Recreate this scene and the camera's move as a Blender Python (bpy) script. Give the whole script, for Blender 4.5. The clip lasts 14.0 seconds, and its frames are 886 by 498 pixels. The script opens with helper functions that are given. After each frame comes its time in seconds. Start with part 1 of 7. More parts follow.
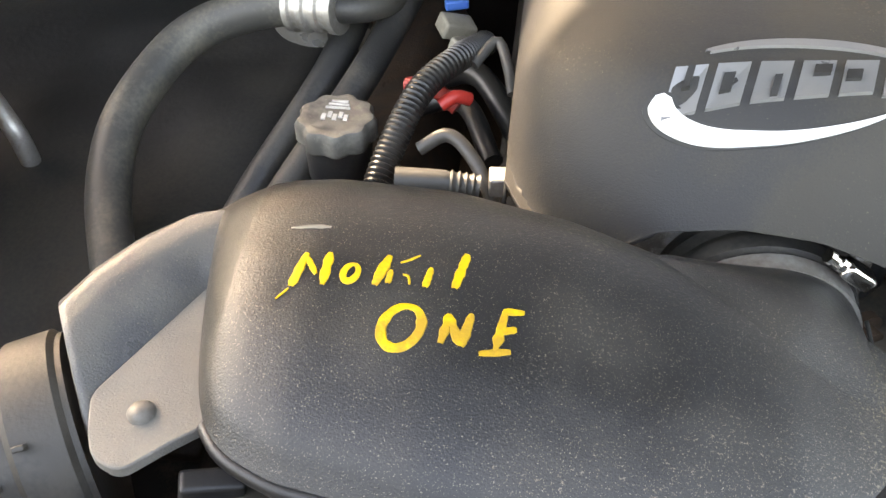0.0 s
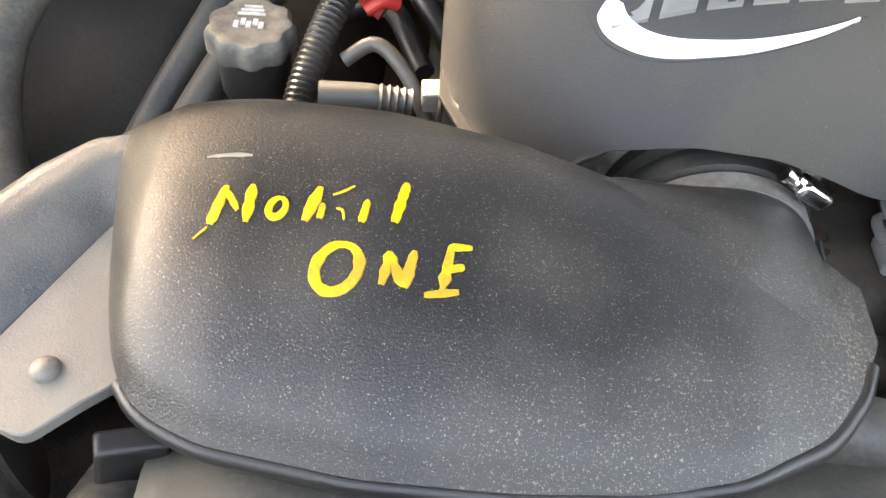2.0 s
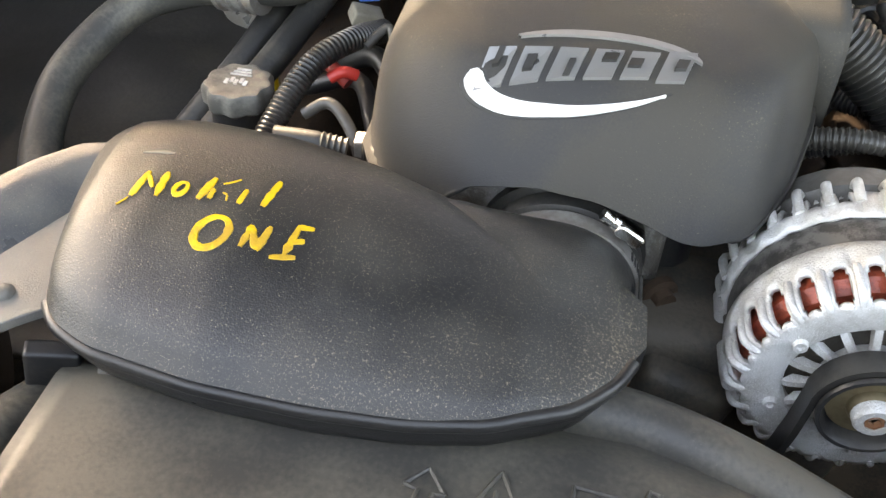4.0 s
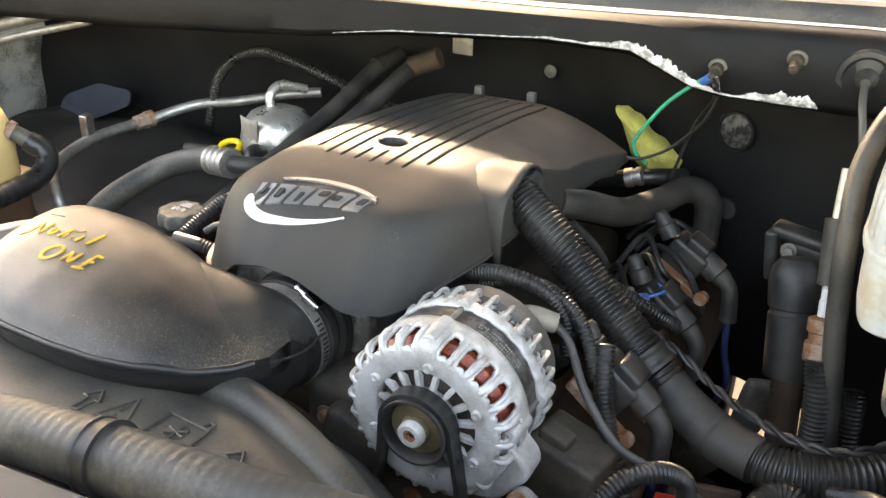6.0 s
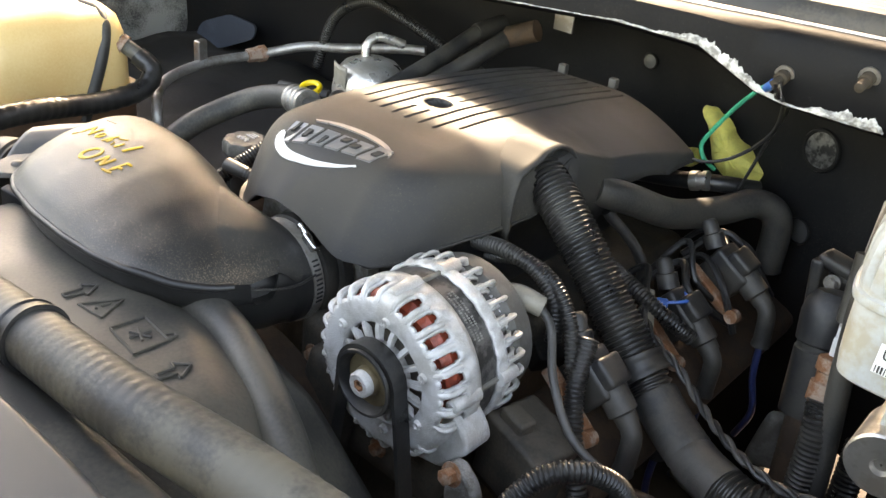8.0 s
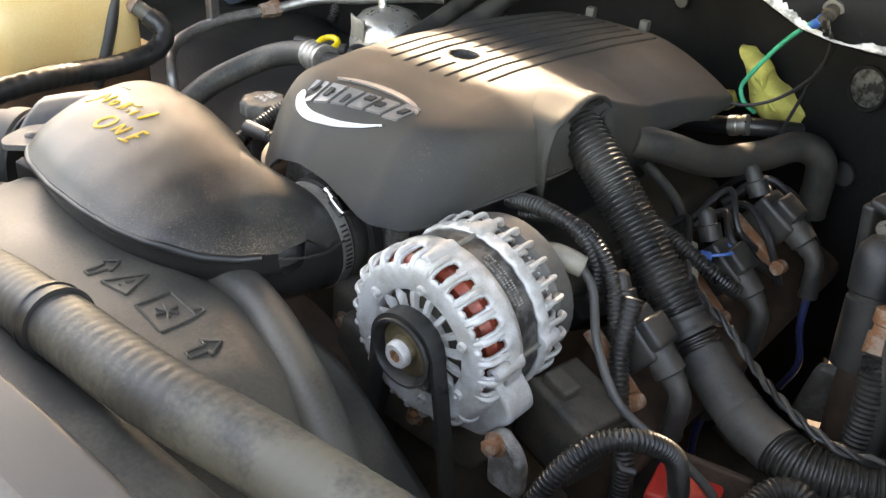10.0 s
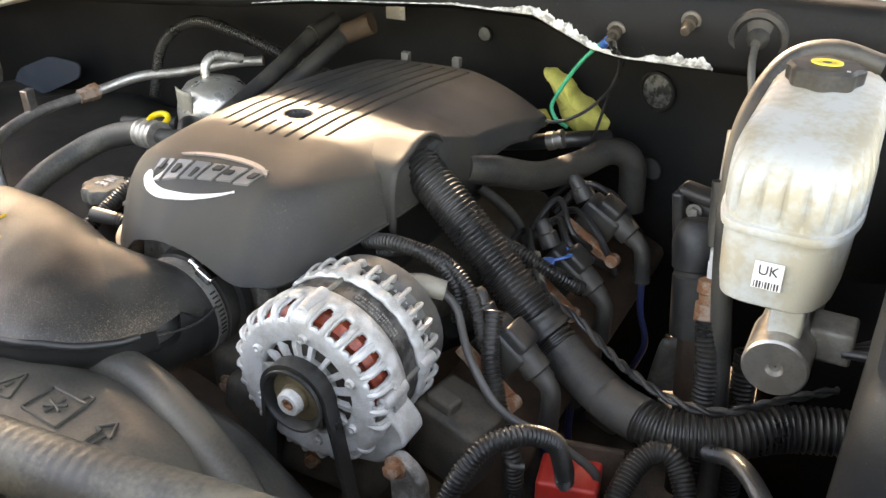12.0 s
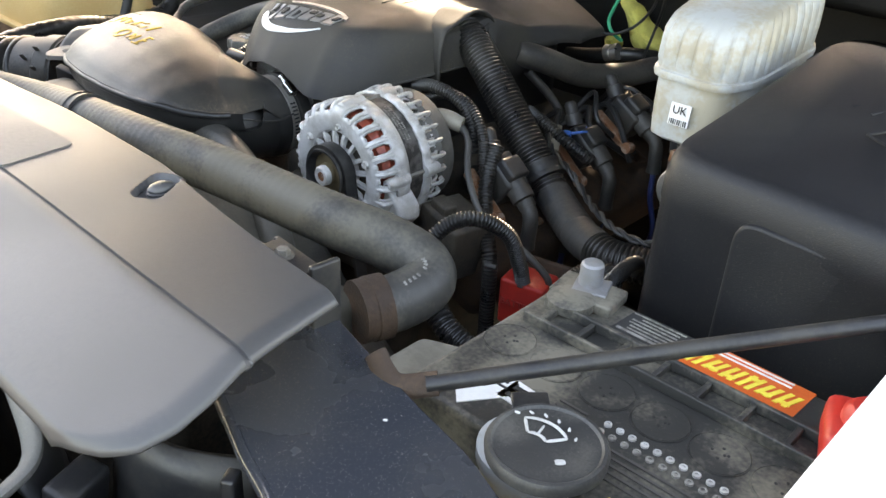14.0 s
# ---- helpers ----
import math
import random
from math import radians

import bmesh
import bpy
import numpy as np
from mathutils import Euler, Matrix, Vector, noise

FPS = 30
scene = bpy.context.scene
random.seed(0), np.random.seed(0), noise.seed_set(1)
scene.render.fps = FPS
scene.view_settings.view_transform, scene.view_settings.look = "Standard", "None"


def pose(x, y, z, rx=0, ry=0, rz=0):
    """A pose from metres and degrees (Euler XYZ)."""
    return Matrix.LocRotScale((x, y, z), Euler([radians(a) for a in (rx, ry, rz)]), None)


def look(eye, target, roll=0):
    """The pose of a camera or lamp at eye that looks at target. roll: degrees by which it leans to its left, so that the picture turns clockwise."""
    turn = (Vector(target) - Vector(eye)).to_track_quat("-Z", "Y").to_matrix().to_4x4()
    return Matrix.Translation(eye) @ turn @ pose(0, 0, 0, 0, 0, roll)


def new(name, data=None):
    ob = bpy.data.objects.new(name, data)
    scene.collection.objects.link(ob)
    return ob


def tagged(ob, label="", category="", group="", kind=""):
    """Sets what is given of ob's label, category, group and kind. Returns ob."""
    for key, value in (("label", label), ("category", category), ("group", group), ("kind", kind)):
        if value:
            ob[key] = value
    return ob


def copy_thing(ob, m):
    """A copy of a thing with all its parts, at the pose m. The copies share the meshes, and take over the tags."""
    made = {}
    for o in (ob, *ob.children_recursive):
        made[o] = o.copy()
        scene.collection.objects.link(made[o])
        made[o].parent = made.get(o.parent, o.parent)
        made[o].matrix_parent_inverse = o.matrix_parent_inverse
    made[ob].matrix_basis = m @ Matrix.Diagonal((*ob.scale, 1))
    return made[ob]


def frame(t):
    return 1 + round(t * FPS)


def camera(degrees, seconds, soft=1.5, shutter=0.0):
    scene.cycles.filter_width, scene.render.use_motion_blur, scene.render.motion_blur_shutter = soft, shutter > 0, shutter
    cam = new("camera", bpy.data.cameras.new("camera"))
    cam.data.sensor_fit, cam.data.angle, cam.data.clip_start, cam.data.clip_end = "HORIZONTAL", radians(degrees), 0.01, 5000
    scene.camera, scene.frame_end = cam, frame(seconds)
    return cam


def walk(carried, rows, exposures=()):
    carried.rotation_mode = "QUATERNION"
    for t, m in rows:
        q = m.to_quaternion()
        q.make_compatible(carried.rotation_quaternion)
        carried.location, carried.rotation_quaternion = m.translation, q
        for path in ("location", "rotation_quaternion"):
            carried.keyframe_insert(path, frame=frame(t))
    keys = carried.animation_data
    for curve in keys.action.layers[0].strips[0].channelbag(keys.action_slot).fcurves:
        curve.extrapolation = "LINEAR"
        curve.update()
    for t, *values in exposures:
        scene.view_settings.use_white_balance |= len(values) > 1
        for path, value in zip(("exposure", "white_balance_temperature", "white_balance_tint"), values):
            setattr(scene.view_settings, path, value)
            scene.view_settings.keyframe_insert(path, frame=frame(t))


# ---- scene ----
cam = camera(53.1, 14.0, soft=1.5)
PATH = [
    (0, (0.007, -0.018, 1.51), (-0.172, 1.427, 0.139), -0.1),
    (0.5, (-0.009, 0.014, 1.49), (-0.06, 1.327, -0.018), 2.2),
    (1, (-0.012, 0.019, 1.486), (-0.017, 1.309, -0.041), 3.4),
    (1.5, (-0.008, 0.022, 1.485), (0.009, 1.316, -0.04), 4.2),
    (2, (-0.005, 0.017, 1.491), (0.013, 1.319, -0.027), 4.2),
    (2.2, (-0.006, 0.013, 1.492), (0.01, 1.318, -0.024), 4.2),
    (4.3, (0.214, -0.124, 1.559), (-0.126, 1.389, 0.297), 2.2),
    (4.5, (0.311, -0.146, 1.579), (-0.138, 1.393, 0.383), 1.1),
    (5, (0.538, -0.186, 1.589), (-0.167, 1.396, 0.589), 1.6),
    (5.5, (0.617, -0.202, 1.61), (-0.19, 1.387, 0.703), 1.6),
    (6, (0.63, -0.257, 1.601), (-0.195, 1.335, 0.715), 1.3),
    (6.5, (0.64, -0.317, 1.587), (-0.186, 1.265, 0.684), 1.7),
    (7, (0.705, -0.272, 1.595), (-0.206, 1.256, 0.68), 4.3),
    (7.5, (0.752, -0.21, 1.608), (-0.298, 1.22, 0.685), 5.8),
    (8, (0.759, -0.172, 1.598), (-0.346, 1.196, 0.645), 6.2),
    (8.2, (0.754, -0.149, 1.587), (-0.344, 1.21, 0.613), 6.2),
    (10.3, (0.725, -0.154, 1.59), (-0.367, 1.149, 0.536), 3.3),
    (10.5, (0.726, -0.159, 1.595), (-0.35, 1.178, 0.568), 3.0),
    (11, (0.723, -0.177, 1.591), (-0.263, 1.247, 0.591), 2.2),
    (11.5, (0.721, -0.192, 1.594), (-0.188, 1.279, 0.588), 0.1),
    (12, (0.742, -0.205, 1.619), (-0.095, 1.33, 0.647), -0.6),
    (12.5, (0.762, -0.249, 1.607), (-0.117, 1.296, 0.691), 0.4),
    (13, (0.875, -0.294, 1.568), (-0.083, 1.211, 0.666), 3.6),
    (13.5, (1.012, -0.317, 1.556), (-0.067, 1.058, 0.584), 3.8),
    (14, (1.063, -0.342, 1.571), (-0.092, 0.961, 0.586), 2.9),
]

EXPOSURES = [(0.0, 2.3, 11000, 17), (0.5, 2.6, 11000, 17), (2.2, 2.6, 11000, 17), (4.5, 2.15, 10800, 16), (5.0, 2.18, 10700, 16), (6.0, 2.0, 10900, 16), (8.0, 1.86, 10500, 16), (10.3, 1.95, 10700, 17), (12.0, 2.0, 11200, 18), (13.0, 2.05, 11200, 18), (14.0, 1.66, 9900, 15)]
walk(cam, [(t, look(eye, target, roll)) for t, eye, target, roll in PATH], EXPOSURES)

# ---- world and sun ----
SUN_ELEV, SUN_AZ = 33.0, -40.0   # from behind the firewall, degrees; azimuth turns from +y towards +x
world = bpy.data.worlds.new("world")
scene.world = world
world.use_nodes = True
wn = world.node_tree.nodes
sky = wn.new("ShaderNodeTexSky")
sky.sky_type, sky.sun_disc = "NISHITA", False
sky.sun_elevation, sky.sun_rotation = radians(SUN_ELEV), radians(SUN_AZ)
sky.air_density, sky.dust_density = 1.0, 2.0
wn["Background"].inputs["Strength"].default_value = 0.55
world.node_tree.links.new(sky.outputs[0], wn["Background"].inputs["Color"])
sun = new("sun", bpy.data.lights.new("sun", "SUN"))
sun.data.energy, sun.data.angle, sun.data.color = 4.6, radians(2.4), (1.0, 0.975, 0.93)
d = Vector((math.sin(radians(SUN_AZ)) * math.cos(radians(SUN_ELEV)), math.cos(radians(SUN_AZ)) * math.cos(radians(SUN_ELEV)), math.sin(radians(SUN_ELEV))))
sun.matrix_world = look(d * 10, (0, 0, 0))


# ---- materials ----
def surface(name, col, rough=0.5, metal=0.0, col2=None, amount=0.5, scale=25.0, grain=300.0, specks=0.0, speck_col=(0.35, 0.32, 0.26),
            bump=0.15, bump_scale=400.0, coat=0.0, trans=0.0, spec=0.5, flecks=0.0, fleck_col=(0.3, 0.26, 0.2)):
    """Procedural surface: two scales of stain or dust, fine specks, fine relief."""
    m = bpy.data.materials.new(name)
    m.use_nodes = True
    n, l = m.node_tree.nodes, m.node_tree.links
    p = n["Principled BSDF"]
    tc = n.new("ShaderNodeTexCoord")
    big = n.new("ShaderNodeTexNoise")
    big.inputs["Scale"].default_value, big.inputs["Detail"].default_value = scale, 5.0
    fine = n.new("ShaderNodeTexNoise")
    fine.inputs["Scale"].default_value, fine.inputs["Detail"].default_value = grain, 3.0
    for t in (big, fine):
        l.new(tc.outputs["Object"], t.inputs["Vector"])
    ramp = n.new("ShaderNodeMapRange")
    ramp.inputs["From Min"].default_value, ramp.inputs["From Max"].default_value = 0.4, 0.62
    ramp.inputs["To Max"].default_value = amount
    add = n.new("ShaderNodeMath")
    add.operation = "MULTIPLY_ADD"
    add.inputs[1].default_value = 0.35
    l.new(fine.outputs["Fac"], add.inputs[0])
    sub = n.new("ShaderNodeMath")
    sub.operation = "SUBTRACT"
    sub.inputs[1].default_value = 0.17
    l.new(big.outputs["Fac"], sub.inputs[0])
    l.new(sub.outputs[0], add.inputs[2])
    broad = n.new("ShaderNodeTexNoise")
    broad.inputs["Scale"].default_value, broad.inputs["Detail"].default_value = scale * 0.35, 2.0
    l.new(tc.outputs["Object"], broad.inputs["Vector"])
    both = n.new("ShaderNodeMath")
    both.operation = "MULTIPLY_ADD"
    both.inputs[1].default_value = 0.6
    l.new(broad.outputs["Fac"], both.inputs[0])
    shift = n.new("ShaderNodeMath")
    shift.operation = "SUBTRACT"
    shift.inputs[1].default_value = 0.3
    l.new(add.outputs[0], shift.inputs[0])
    l.new(shift.outputs[0], both.inputs[2])
    l.new(both.outputs[0], ramp.inputs["Value"])
    mix = n.new("ShaderNodeMix")
    mix.data_type = "RGBA"
    mix.inputs["A"].default_value = (*col, 1)
    mix.inputs["B"].default_value = (*(col2 or [min(1, c * 1.6 + 0.01) for c in col]), 1)
    l.new(ramp.outputs[0], mix.inputs["Factor"])
    out = mix.outputs["Result"]
    if specks:
        v = n.new("ShaderNodeTexNoise")
        v.inputs["Scale"].default_value, v.inputs["Detail"].default_value = 1500.0, 2.0
        l.new(tc.outputs["Object"], v.inputs["Vector"])
        r2 = n.new("ShaderNodeMapRange")
        r2.inputs["From Min"].default_value, r2.inputs["From Max"].default_value = 0.78 - 0.2 * specks, 0.84 - 0.2 * specks
        l.new(v.outputs["Fac"], r2.inputs["Value"])
        m2 = n.new("ShaderNodeMix")
        m2.data_type = "RGBA"
        m2.inputs["B"].default_value = (*speck_col, 1)
        l.new(out, m2.inputs["A"])
        l.new(r2.outputs[0], m2.inputs["Factor"])
        out = m2.outputs["Result"]
    if flecks:
        v = n.new("ShaderNodeTexNoise")
        v.inputs["Scale"].default_value, v.inputs["Detail"].default_value, v.inputs["Roughness"].default_value = 620.0, 4.0, 0.7
        l.new(tc.outputs["Object"], v.inputs["Vector"])
        w = n.new("ShaderNodeTexNoise")
        w.inputs["Scale"].default_value, w.inputs["Detail"].default_value = 9.0, 3.0
        l.new(tc.outputs["Object"], w.inputs["Vector"])
        s2 = n.new("ShaderNodeMath")
        s2.operation = "MULTIPLY_ADD"
        s2.inputs[1].default_value = 0.45
        l.new(w.outputs["Fac"], s2.inputs[0])
        l.new(v.outputs["Fac"], s2.inputs[2])
        r3 = n.new("ShaderNodeMapRange")
        r3.inputs["From Min"].default_value, r3.inputs["From Max"].default_value = 0.93 - 0.1 * flecks, 1.0 - 0.1 * flecks
        r3.inputs["To Max"].default_value = 0.7
        l.new(s2.outputs[0], r3.inputs["Value"])
        m3 = n.new("ShaderNodeMix")
        m3.data_type = "RGBA"
        m3.inputs["B"].default_value = (*fleck_col, 1)
        l.new(out, m3.inputs["A"])
        l.new(r3.outputs[0], m3.inputs["Factor"])
        out = m3.outputs["Result"]
    l.new(out, p.inputs["Base Color"])
    rr = n.new("ShaderNodeMapRange")
    rr.inputs["From Min"].default_value, rr.inputs["From Max"].default_value = 0.3, 0.7
    rr.inputs["To Min"].default_value, rr.inputs["To Max"].default_value = max(0.05, rough - 0.08), min(1, rough + 0.1)
    l.new(big.outputs["Fac"], rr.inputs["Value"])
    l.new(rr.outputs[0], p.inputs["Roughness"])
    p.inputs["Metallic"].default_value = metal
    p.inputs["Coat Weight"].default_value = coat
    p.inputs["Specular IOR Level"].default_value = spec
    p.inputs["Transmission Weight"].default_value = trans
    if bump:
        bn = n.new("ShaderNodeTexNoise")
        bn.inputs["Scale"].default_value, bn.inputs["Detail"].default_value = bump_scale, 4.0
        l.new(tc.outputs["Object"], bn.inputs["Vector"])
        b = n.new("ShaderNodeBump")
        b.inputs["Strength"].default_value, b.inputs["Distance"].default_value = bump, 0.001
        l.new(bn.outputs["Fac"], b.inputs["Height"])
        l.new(b.outputs[0], p.inputs["Normal"])
    return m


DUST = (0.17, 0.145, 0.105)
M_DUCT = surface("duct plastic", (0.018, 0.0182, 0.0186), 0.36, col2=(0.058, 0.054, 0.046), amount=0.4, scale=17, grain=1200, specks=0.66, speck_col=(0.26, 0.225, 0.165), bump=0.4, bump_scale=900, flecks=0.6, fleck_col=(0.26, 0.21, 0.145))
M_DUCTLOW = surface("clean duct plastic", (0.014, 0.0142, 0.015), 0.34, col2=(0.03, 0.028, 0.025), amount=0.5, scale=20, grain=900, specks=0.25, speck_col=(0.12, 0.11, 0.09), bump=0.2, bump_scale=900)
# duct plastic with dust, its base lightened to carry the sky's sheen
M_NECK = surface("dusty duct plastic lightened for sky sheen", (0.09, 0.09, 0.09), 0.34, col2=(0.16, 0.15, 0.13), amount=0.6, scale=26, grain=900, specks=0.6, speck_col=(0.3, 0.27, 0.2), bump=0.4, bump_scale=800)
M_COVER = surface("cover plastic", (0.029, 0.029, 0.03), 0.58, col2=(0.047, 0.043, 0.036), amount=0.75, scale=13, grain=700, specks=0.25, speck_col=(0.16, 0.14, 0.1), bump=0.25, bump_scale=900, spec=0.22, flecks=0.35, fleck_col=(0.13, 0.11, 0.08))
# cover plastic darkened to paint the shade of holes and recesses
M_SHADE = surface("recess shade plastic", (0.012, 0.012, 0.012), 0.6)
M_BLACK = surface("black plastic", (0.016, 0.016, 0.017), 0.45, col2=(0.05, 0.045, 0.037), amount=0.6, scale=30, specks=0.2, speck_col=DUST)
M_DARK = surface("sooty dark metal", (0.017, 0.0163, 0.015), 0.65, col2=(0.06, 0.048, 0.036), amount=0.8, scale=18, bump=0.5, bump_scale=120, spec=0.1)
M_PAINT = surface("black body paint", (0.008, 0.008, 0.0085), 0.55, col2=(0.015, 0.014, 0.013), amount=0.6, scale=12, specks=0.2, speck_col=(0.12, 0.11, 0.1), bump=0.5, bump_scale=60, spec=0.12, flecks=0.3, fleck_col=(0.05, 0.046, 0.04))
M_GLOSS = surface("glossy black paint", (0.014, 0.015, 0.02), 0.2, col2=(0.05, 0.046, 0.04), amount=0.5, scale=18, specks=0.35, speck_col=(0.4, 0.4, 0.38), bump=0.03, coat=0.5)
# chips and dust; the bluish lift of the base paints a sky reflection
M_SUPPORT = surface("chipped black paint blued for sky reflection", (0.03, 0.034, 0.042), 0.24, col2=(0.06, 0.058, 0.054), amount=0.45, scale=11, grain=800, specks=0.5, speck_col=(0.4, 0.39, 0.36), bump=0.06, coat=0.6, flecks=0.4, fleck_col=(0.2, 0.17, 0.12))
M_CASTING = surface("sooty brown casting", (0.05, 0.044, 0.037), 0.65, 0.1, col2=(0.1, 0.082, 0.062), amount=0.8, scale=40, grain=300, bump=0.8, bump_scale=250)
M_LINER = surface("dusty liner plastic", (0.012, 0.011, 0.01), 0.7, col2=(0.038, 0.033, 0.026), amount=0.7, scale=9, bump=0.4, bump_scale=150)
M_FUSE = surface("fuse box plastic", (0.011, 0.0115, 0.0135), 0.5, spec=0.35, col2=(0.028, 0.027, 0.026), amount=0.55, scale=9, grain=800, specks=0.5, speck_col=(0.14, 0.125, 0.1), bump=0.3, bump_scale=900, flecks=0.3, fleck_col=(0.1, 0.088, 0.065))
M_RUBBER = surface("dusty hose rubber", (0.045, 0.043, 0.039), 0.55, col2=(0.12, 0.109, 0.084), amount=0.8, scale=20, bump=0.3, bump_scale=250)
M_RUBBER2 = surface("plain hose rubber", (0.024, 0.023, 0.022), 0.5, col2=(0.068, 0.061, 0.05), amount=0.7, scale=25, bump=0.25)
M_LOOM = surface("ribbed conduit plastic", (0.014, 0.014, 0.014), 0.33, col2=(0.05, 0.046, 0.039), amount=0.5, scale=22, bump=0.1)
M_TAPE = surface("cloth tape", (0.03, 0.029, 0.028), 0.6, col2=(0.085, 0.076, 0.062), scale=40, bump=0.5, bump_scale=600)
M_ALU = surface("cast aluminium", (0.62, 0.615, 0.6), 0.48, 0.35, col2=(0.4, 0.38, 0.345), amount=0.75, scale=60, grain=900, specks=0.8, speck_col=(0.75, 0.75, 0.73), bump=1.0, bump_scale=700)
M_CASTDIRTY = surface("dirty cast aluminium", (0.3, 0.29, 0.27), 0.6, 0.3, col2=(0.12, 0.1, 0.08), amount=0.8, scale=70, grain=700, specks=0.5, speck_col=(0.5, 0.49, 0.46), bump=1.0, bump_scale=350)
M_CAPGREY = surface("dull grey cap metal", (0.13, 0.125, 0.115), 0.55, 0.2, col2=(0.08, 0.072, 0.06), amount=0.6, scale=40, bump=0.3)
M_STEEL = surface("worn steel", (0.5, 0.48, 0.45), 0.35, 0.9, col2=(0.3, 0.25, 0.2), amount=0.5, scale=60)
M_CHROME = surface("bright steel", (0.75, 0.74, 0.72), 0.18, 1.0, col2=(0.5, 0.48, 0.45), amount=0.3, scale=80)
M_PIPE = surface("dull aluminium pipe", (0.42, 0.4, 0.37), 0.45, 0.7, col2=(0.2, 0.17, 0.14), amount=0.6, scale=45)
M_IRON = surface("dull cast iron", (0.2, 0.19, 0.17), 0.6, 0.4, col2=(0.1, 0.08, 0.06), amount=0.6, scale=50, bump=0.5)
M_RUST = surface("rusty steel", (0.22, 0.09, 0.04), 0.8, 0.1, col2=(0.4, 0.33, 0.27), amount=0.6, scale=90, grain=500, bump=0.8)
M_RUSTDARK = surface("dark rusty iron", (0.042, 0.025, 0.016), 0.8, 0.1, col2=(0.085, 0.05, 0.03), amount=0.7, scale=60, bump=0.6)
M_COPPER = surface("lacquered copper winding", (0.4, 0.07, 0.035), 0.35, 0.1, col2=(0.16, 0.03, 0.02), amount=0.7, scale=150, bump=0.6)
M_BRASS = surface("yellowed zinc", (0.2, 0.155, 0.09), 0.5, 0.5, col2=(0.12, 0.08, 0.045), amount=0.5, scale=70)
M_STATOR = surface("stator laminations", (0.035, 0.033, 0.032), 0.5, 0.4, col2=(0.3, 0.29, 0.27), amount=0.35, scale=120, grain=900)
M_WHITE = surface("milky reservoir plastic", (0.37, 0.385, 0.38), 0.4, col2=(0.3, 0.255, 0.175), amount=0.75, scale=20, grain=160, bump=0.15, flecks=0.25, fleck_col=(0.2, 0.16, 0.1))
M_TANK = surface("aged amber tank plastic", (0.72, 0.5, 0.23), 0.4, col2=(0.62, 0.36, 0.13), amount=0.6, scale=7, bump=0.1)
M_TANKLOW = surface("brown tank foot plastic", (0.22, 0.12, 0.07), 0.5, col2=(0.1, 0.06, 0.04), amount=0.6, scale=20)
M_PLATE = surface("pale panel plastic", (0.085, 0.083, 0.084), 0.5, col2=(0.13, 0.125, 0.118), amount=0.5, scale=10)
M_PANEL = surface("grey panel plastic", (0.047, 0.047, 0.049), 0.4, spec=0.65, col2=(0.064, 0.062, 0.061), amount=0.6, scale=7, specks=0.1, speck_col=(0.3, 0.29, 0.27), bump=0.12, bump_scale=1500)
# dusty grey, with skylight from the left put into the colour as well
M_TAB = surface("dusty tab plastic lightened for skylight", (0.15, 0.142, 0.128), 0.6, col2=(0.2, 0.186, 0.16), amount=0.7, scale=30, grain=900, specks=0.5, speck_col=(0.3, 0.27, 0.22), bump=0.4, bump_scale=900)
M_SHROUD = surface("dusty shroud plastic", (0.043, 0.041, 0.037), 0.48, col2=(0.1, 0.09, 0.071), amount=0.8, scale=12, specks=0.3, speck_col=DUST)
M_YELLOW = surface("yellow hand paint", (0.62, 0.37, 0.012), 0.5, col2=(0.36, 0.2, 0.02), amount=0.85, scale=60, grain=500, bump=0.4)
M_YPLAST = surface("yellow plastic", (0.75, 0.52, 0.02), 0.35, col2=(0.55, 0.36, 0.02), scale=60)
M_FOAM = surface("yellow insulation foam", (0.68, 0.62, 0.16), 0.9, col2=(0.45, 0.4, 0.12), amount=0.6, scale=45, bump=1.0, bump_scale=180)
M_BADGE = surface("silver badge", (0.22, 0.22, 0.225), 0.35, 0.5, col2=(0.22, 0.22, 0.22), amount=0.5, scale=70)
M_SWOOSH = surface("white badge", (0.55, 0.55, 0.545), 0.35, col2=(0.6, 0.59, 0.56), amount=0.3, scale=60)
M_CAPTOP = surface("dusty cap", (0.08, 0.075, 0.066), 0.5, col2=(0.2, 0.19, 0.16), amount=0.6, scale=60, specks=0.3)
M_RED = surface("red plastic", (0.55, 0.035, 0.025), 0.4, col2=(0.4, 0.03, 0.025), scale=50)
M_REDDARK = surface("dark red plastic", (0.3, 0.03, 0.025), 0.5)
M_PAPER = surface("label paper", (0.75, 0.75, 0.73), 0.6, col2=(0.6, 0.58, 0.54), amount=0.4, scale=60)
M_PRINT = surface("faded print", (0.3, 0.29, 0.26), 0.6, col2=(0.12, 0.11, 0.1), amount=0.8, scale=200)
M_INK = surface("label ink", (0.02, 0.02, 0.02), 0.6)
M_ORANGE = surface("orange label", (0.7, 0.13, 0.03), 0.4, col2=(0.55, 0.06, 0.02), scale=40)
M_LYELLOW = surface("yellow print", (0.8, 0.6, 0.08), 0.4)
M_GREEN = surface("green wire", (0.0, 0.3, 0.17), 0.4)
M_BLUE = surface("blue plastic", (0.015, 0.1, 0.33), 0.4)
M_BLUEWIRE = surface("dark blue wire", (0.015, 0.025, 0.08), 0.4)
M_WIRE = surface("black wire", (0.012, 0.012, 0.012), 0.4)
M_GREYWIRE = surface("grey cable", (0.06, 0.057, 0.052), 0.45)
M_TAN = surface("tan plastic", (0.27, 0.24, 0.19), 0.5, col2=(0.16, 0.14, 0.11), scale=60)
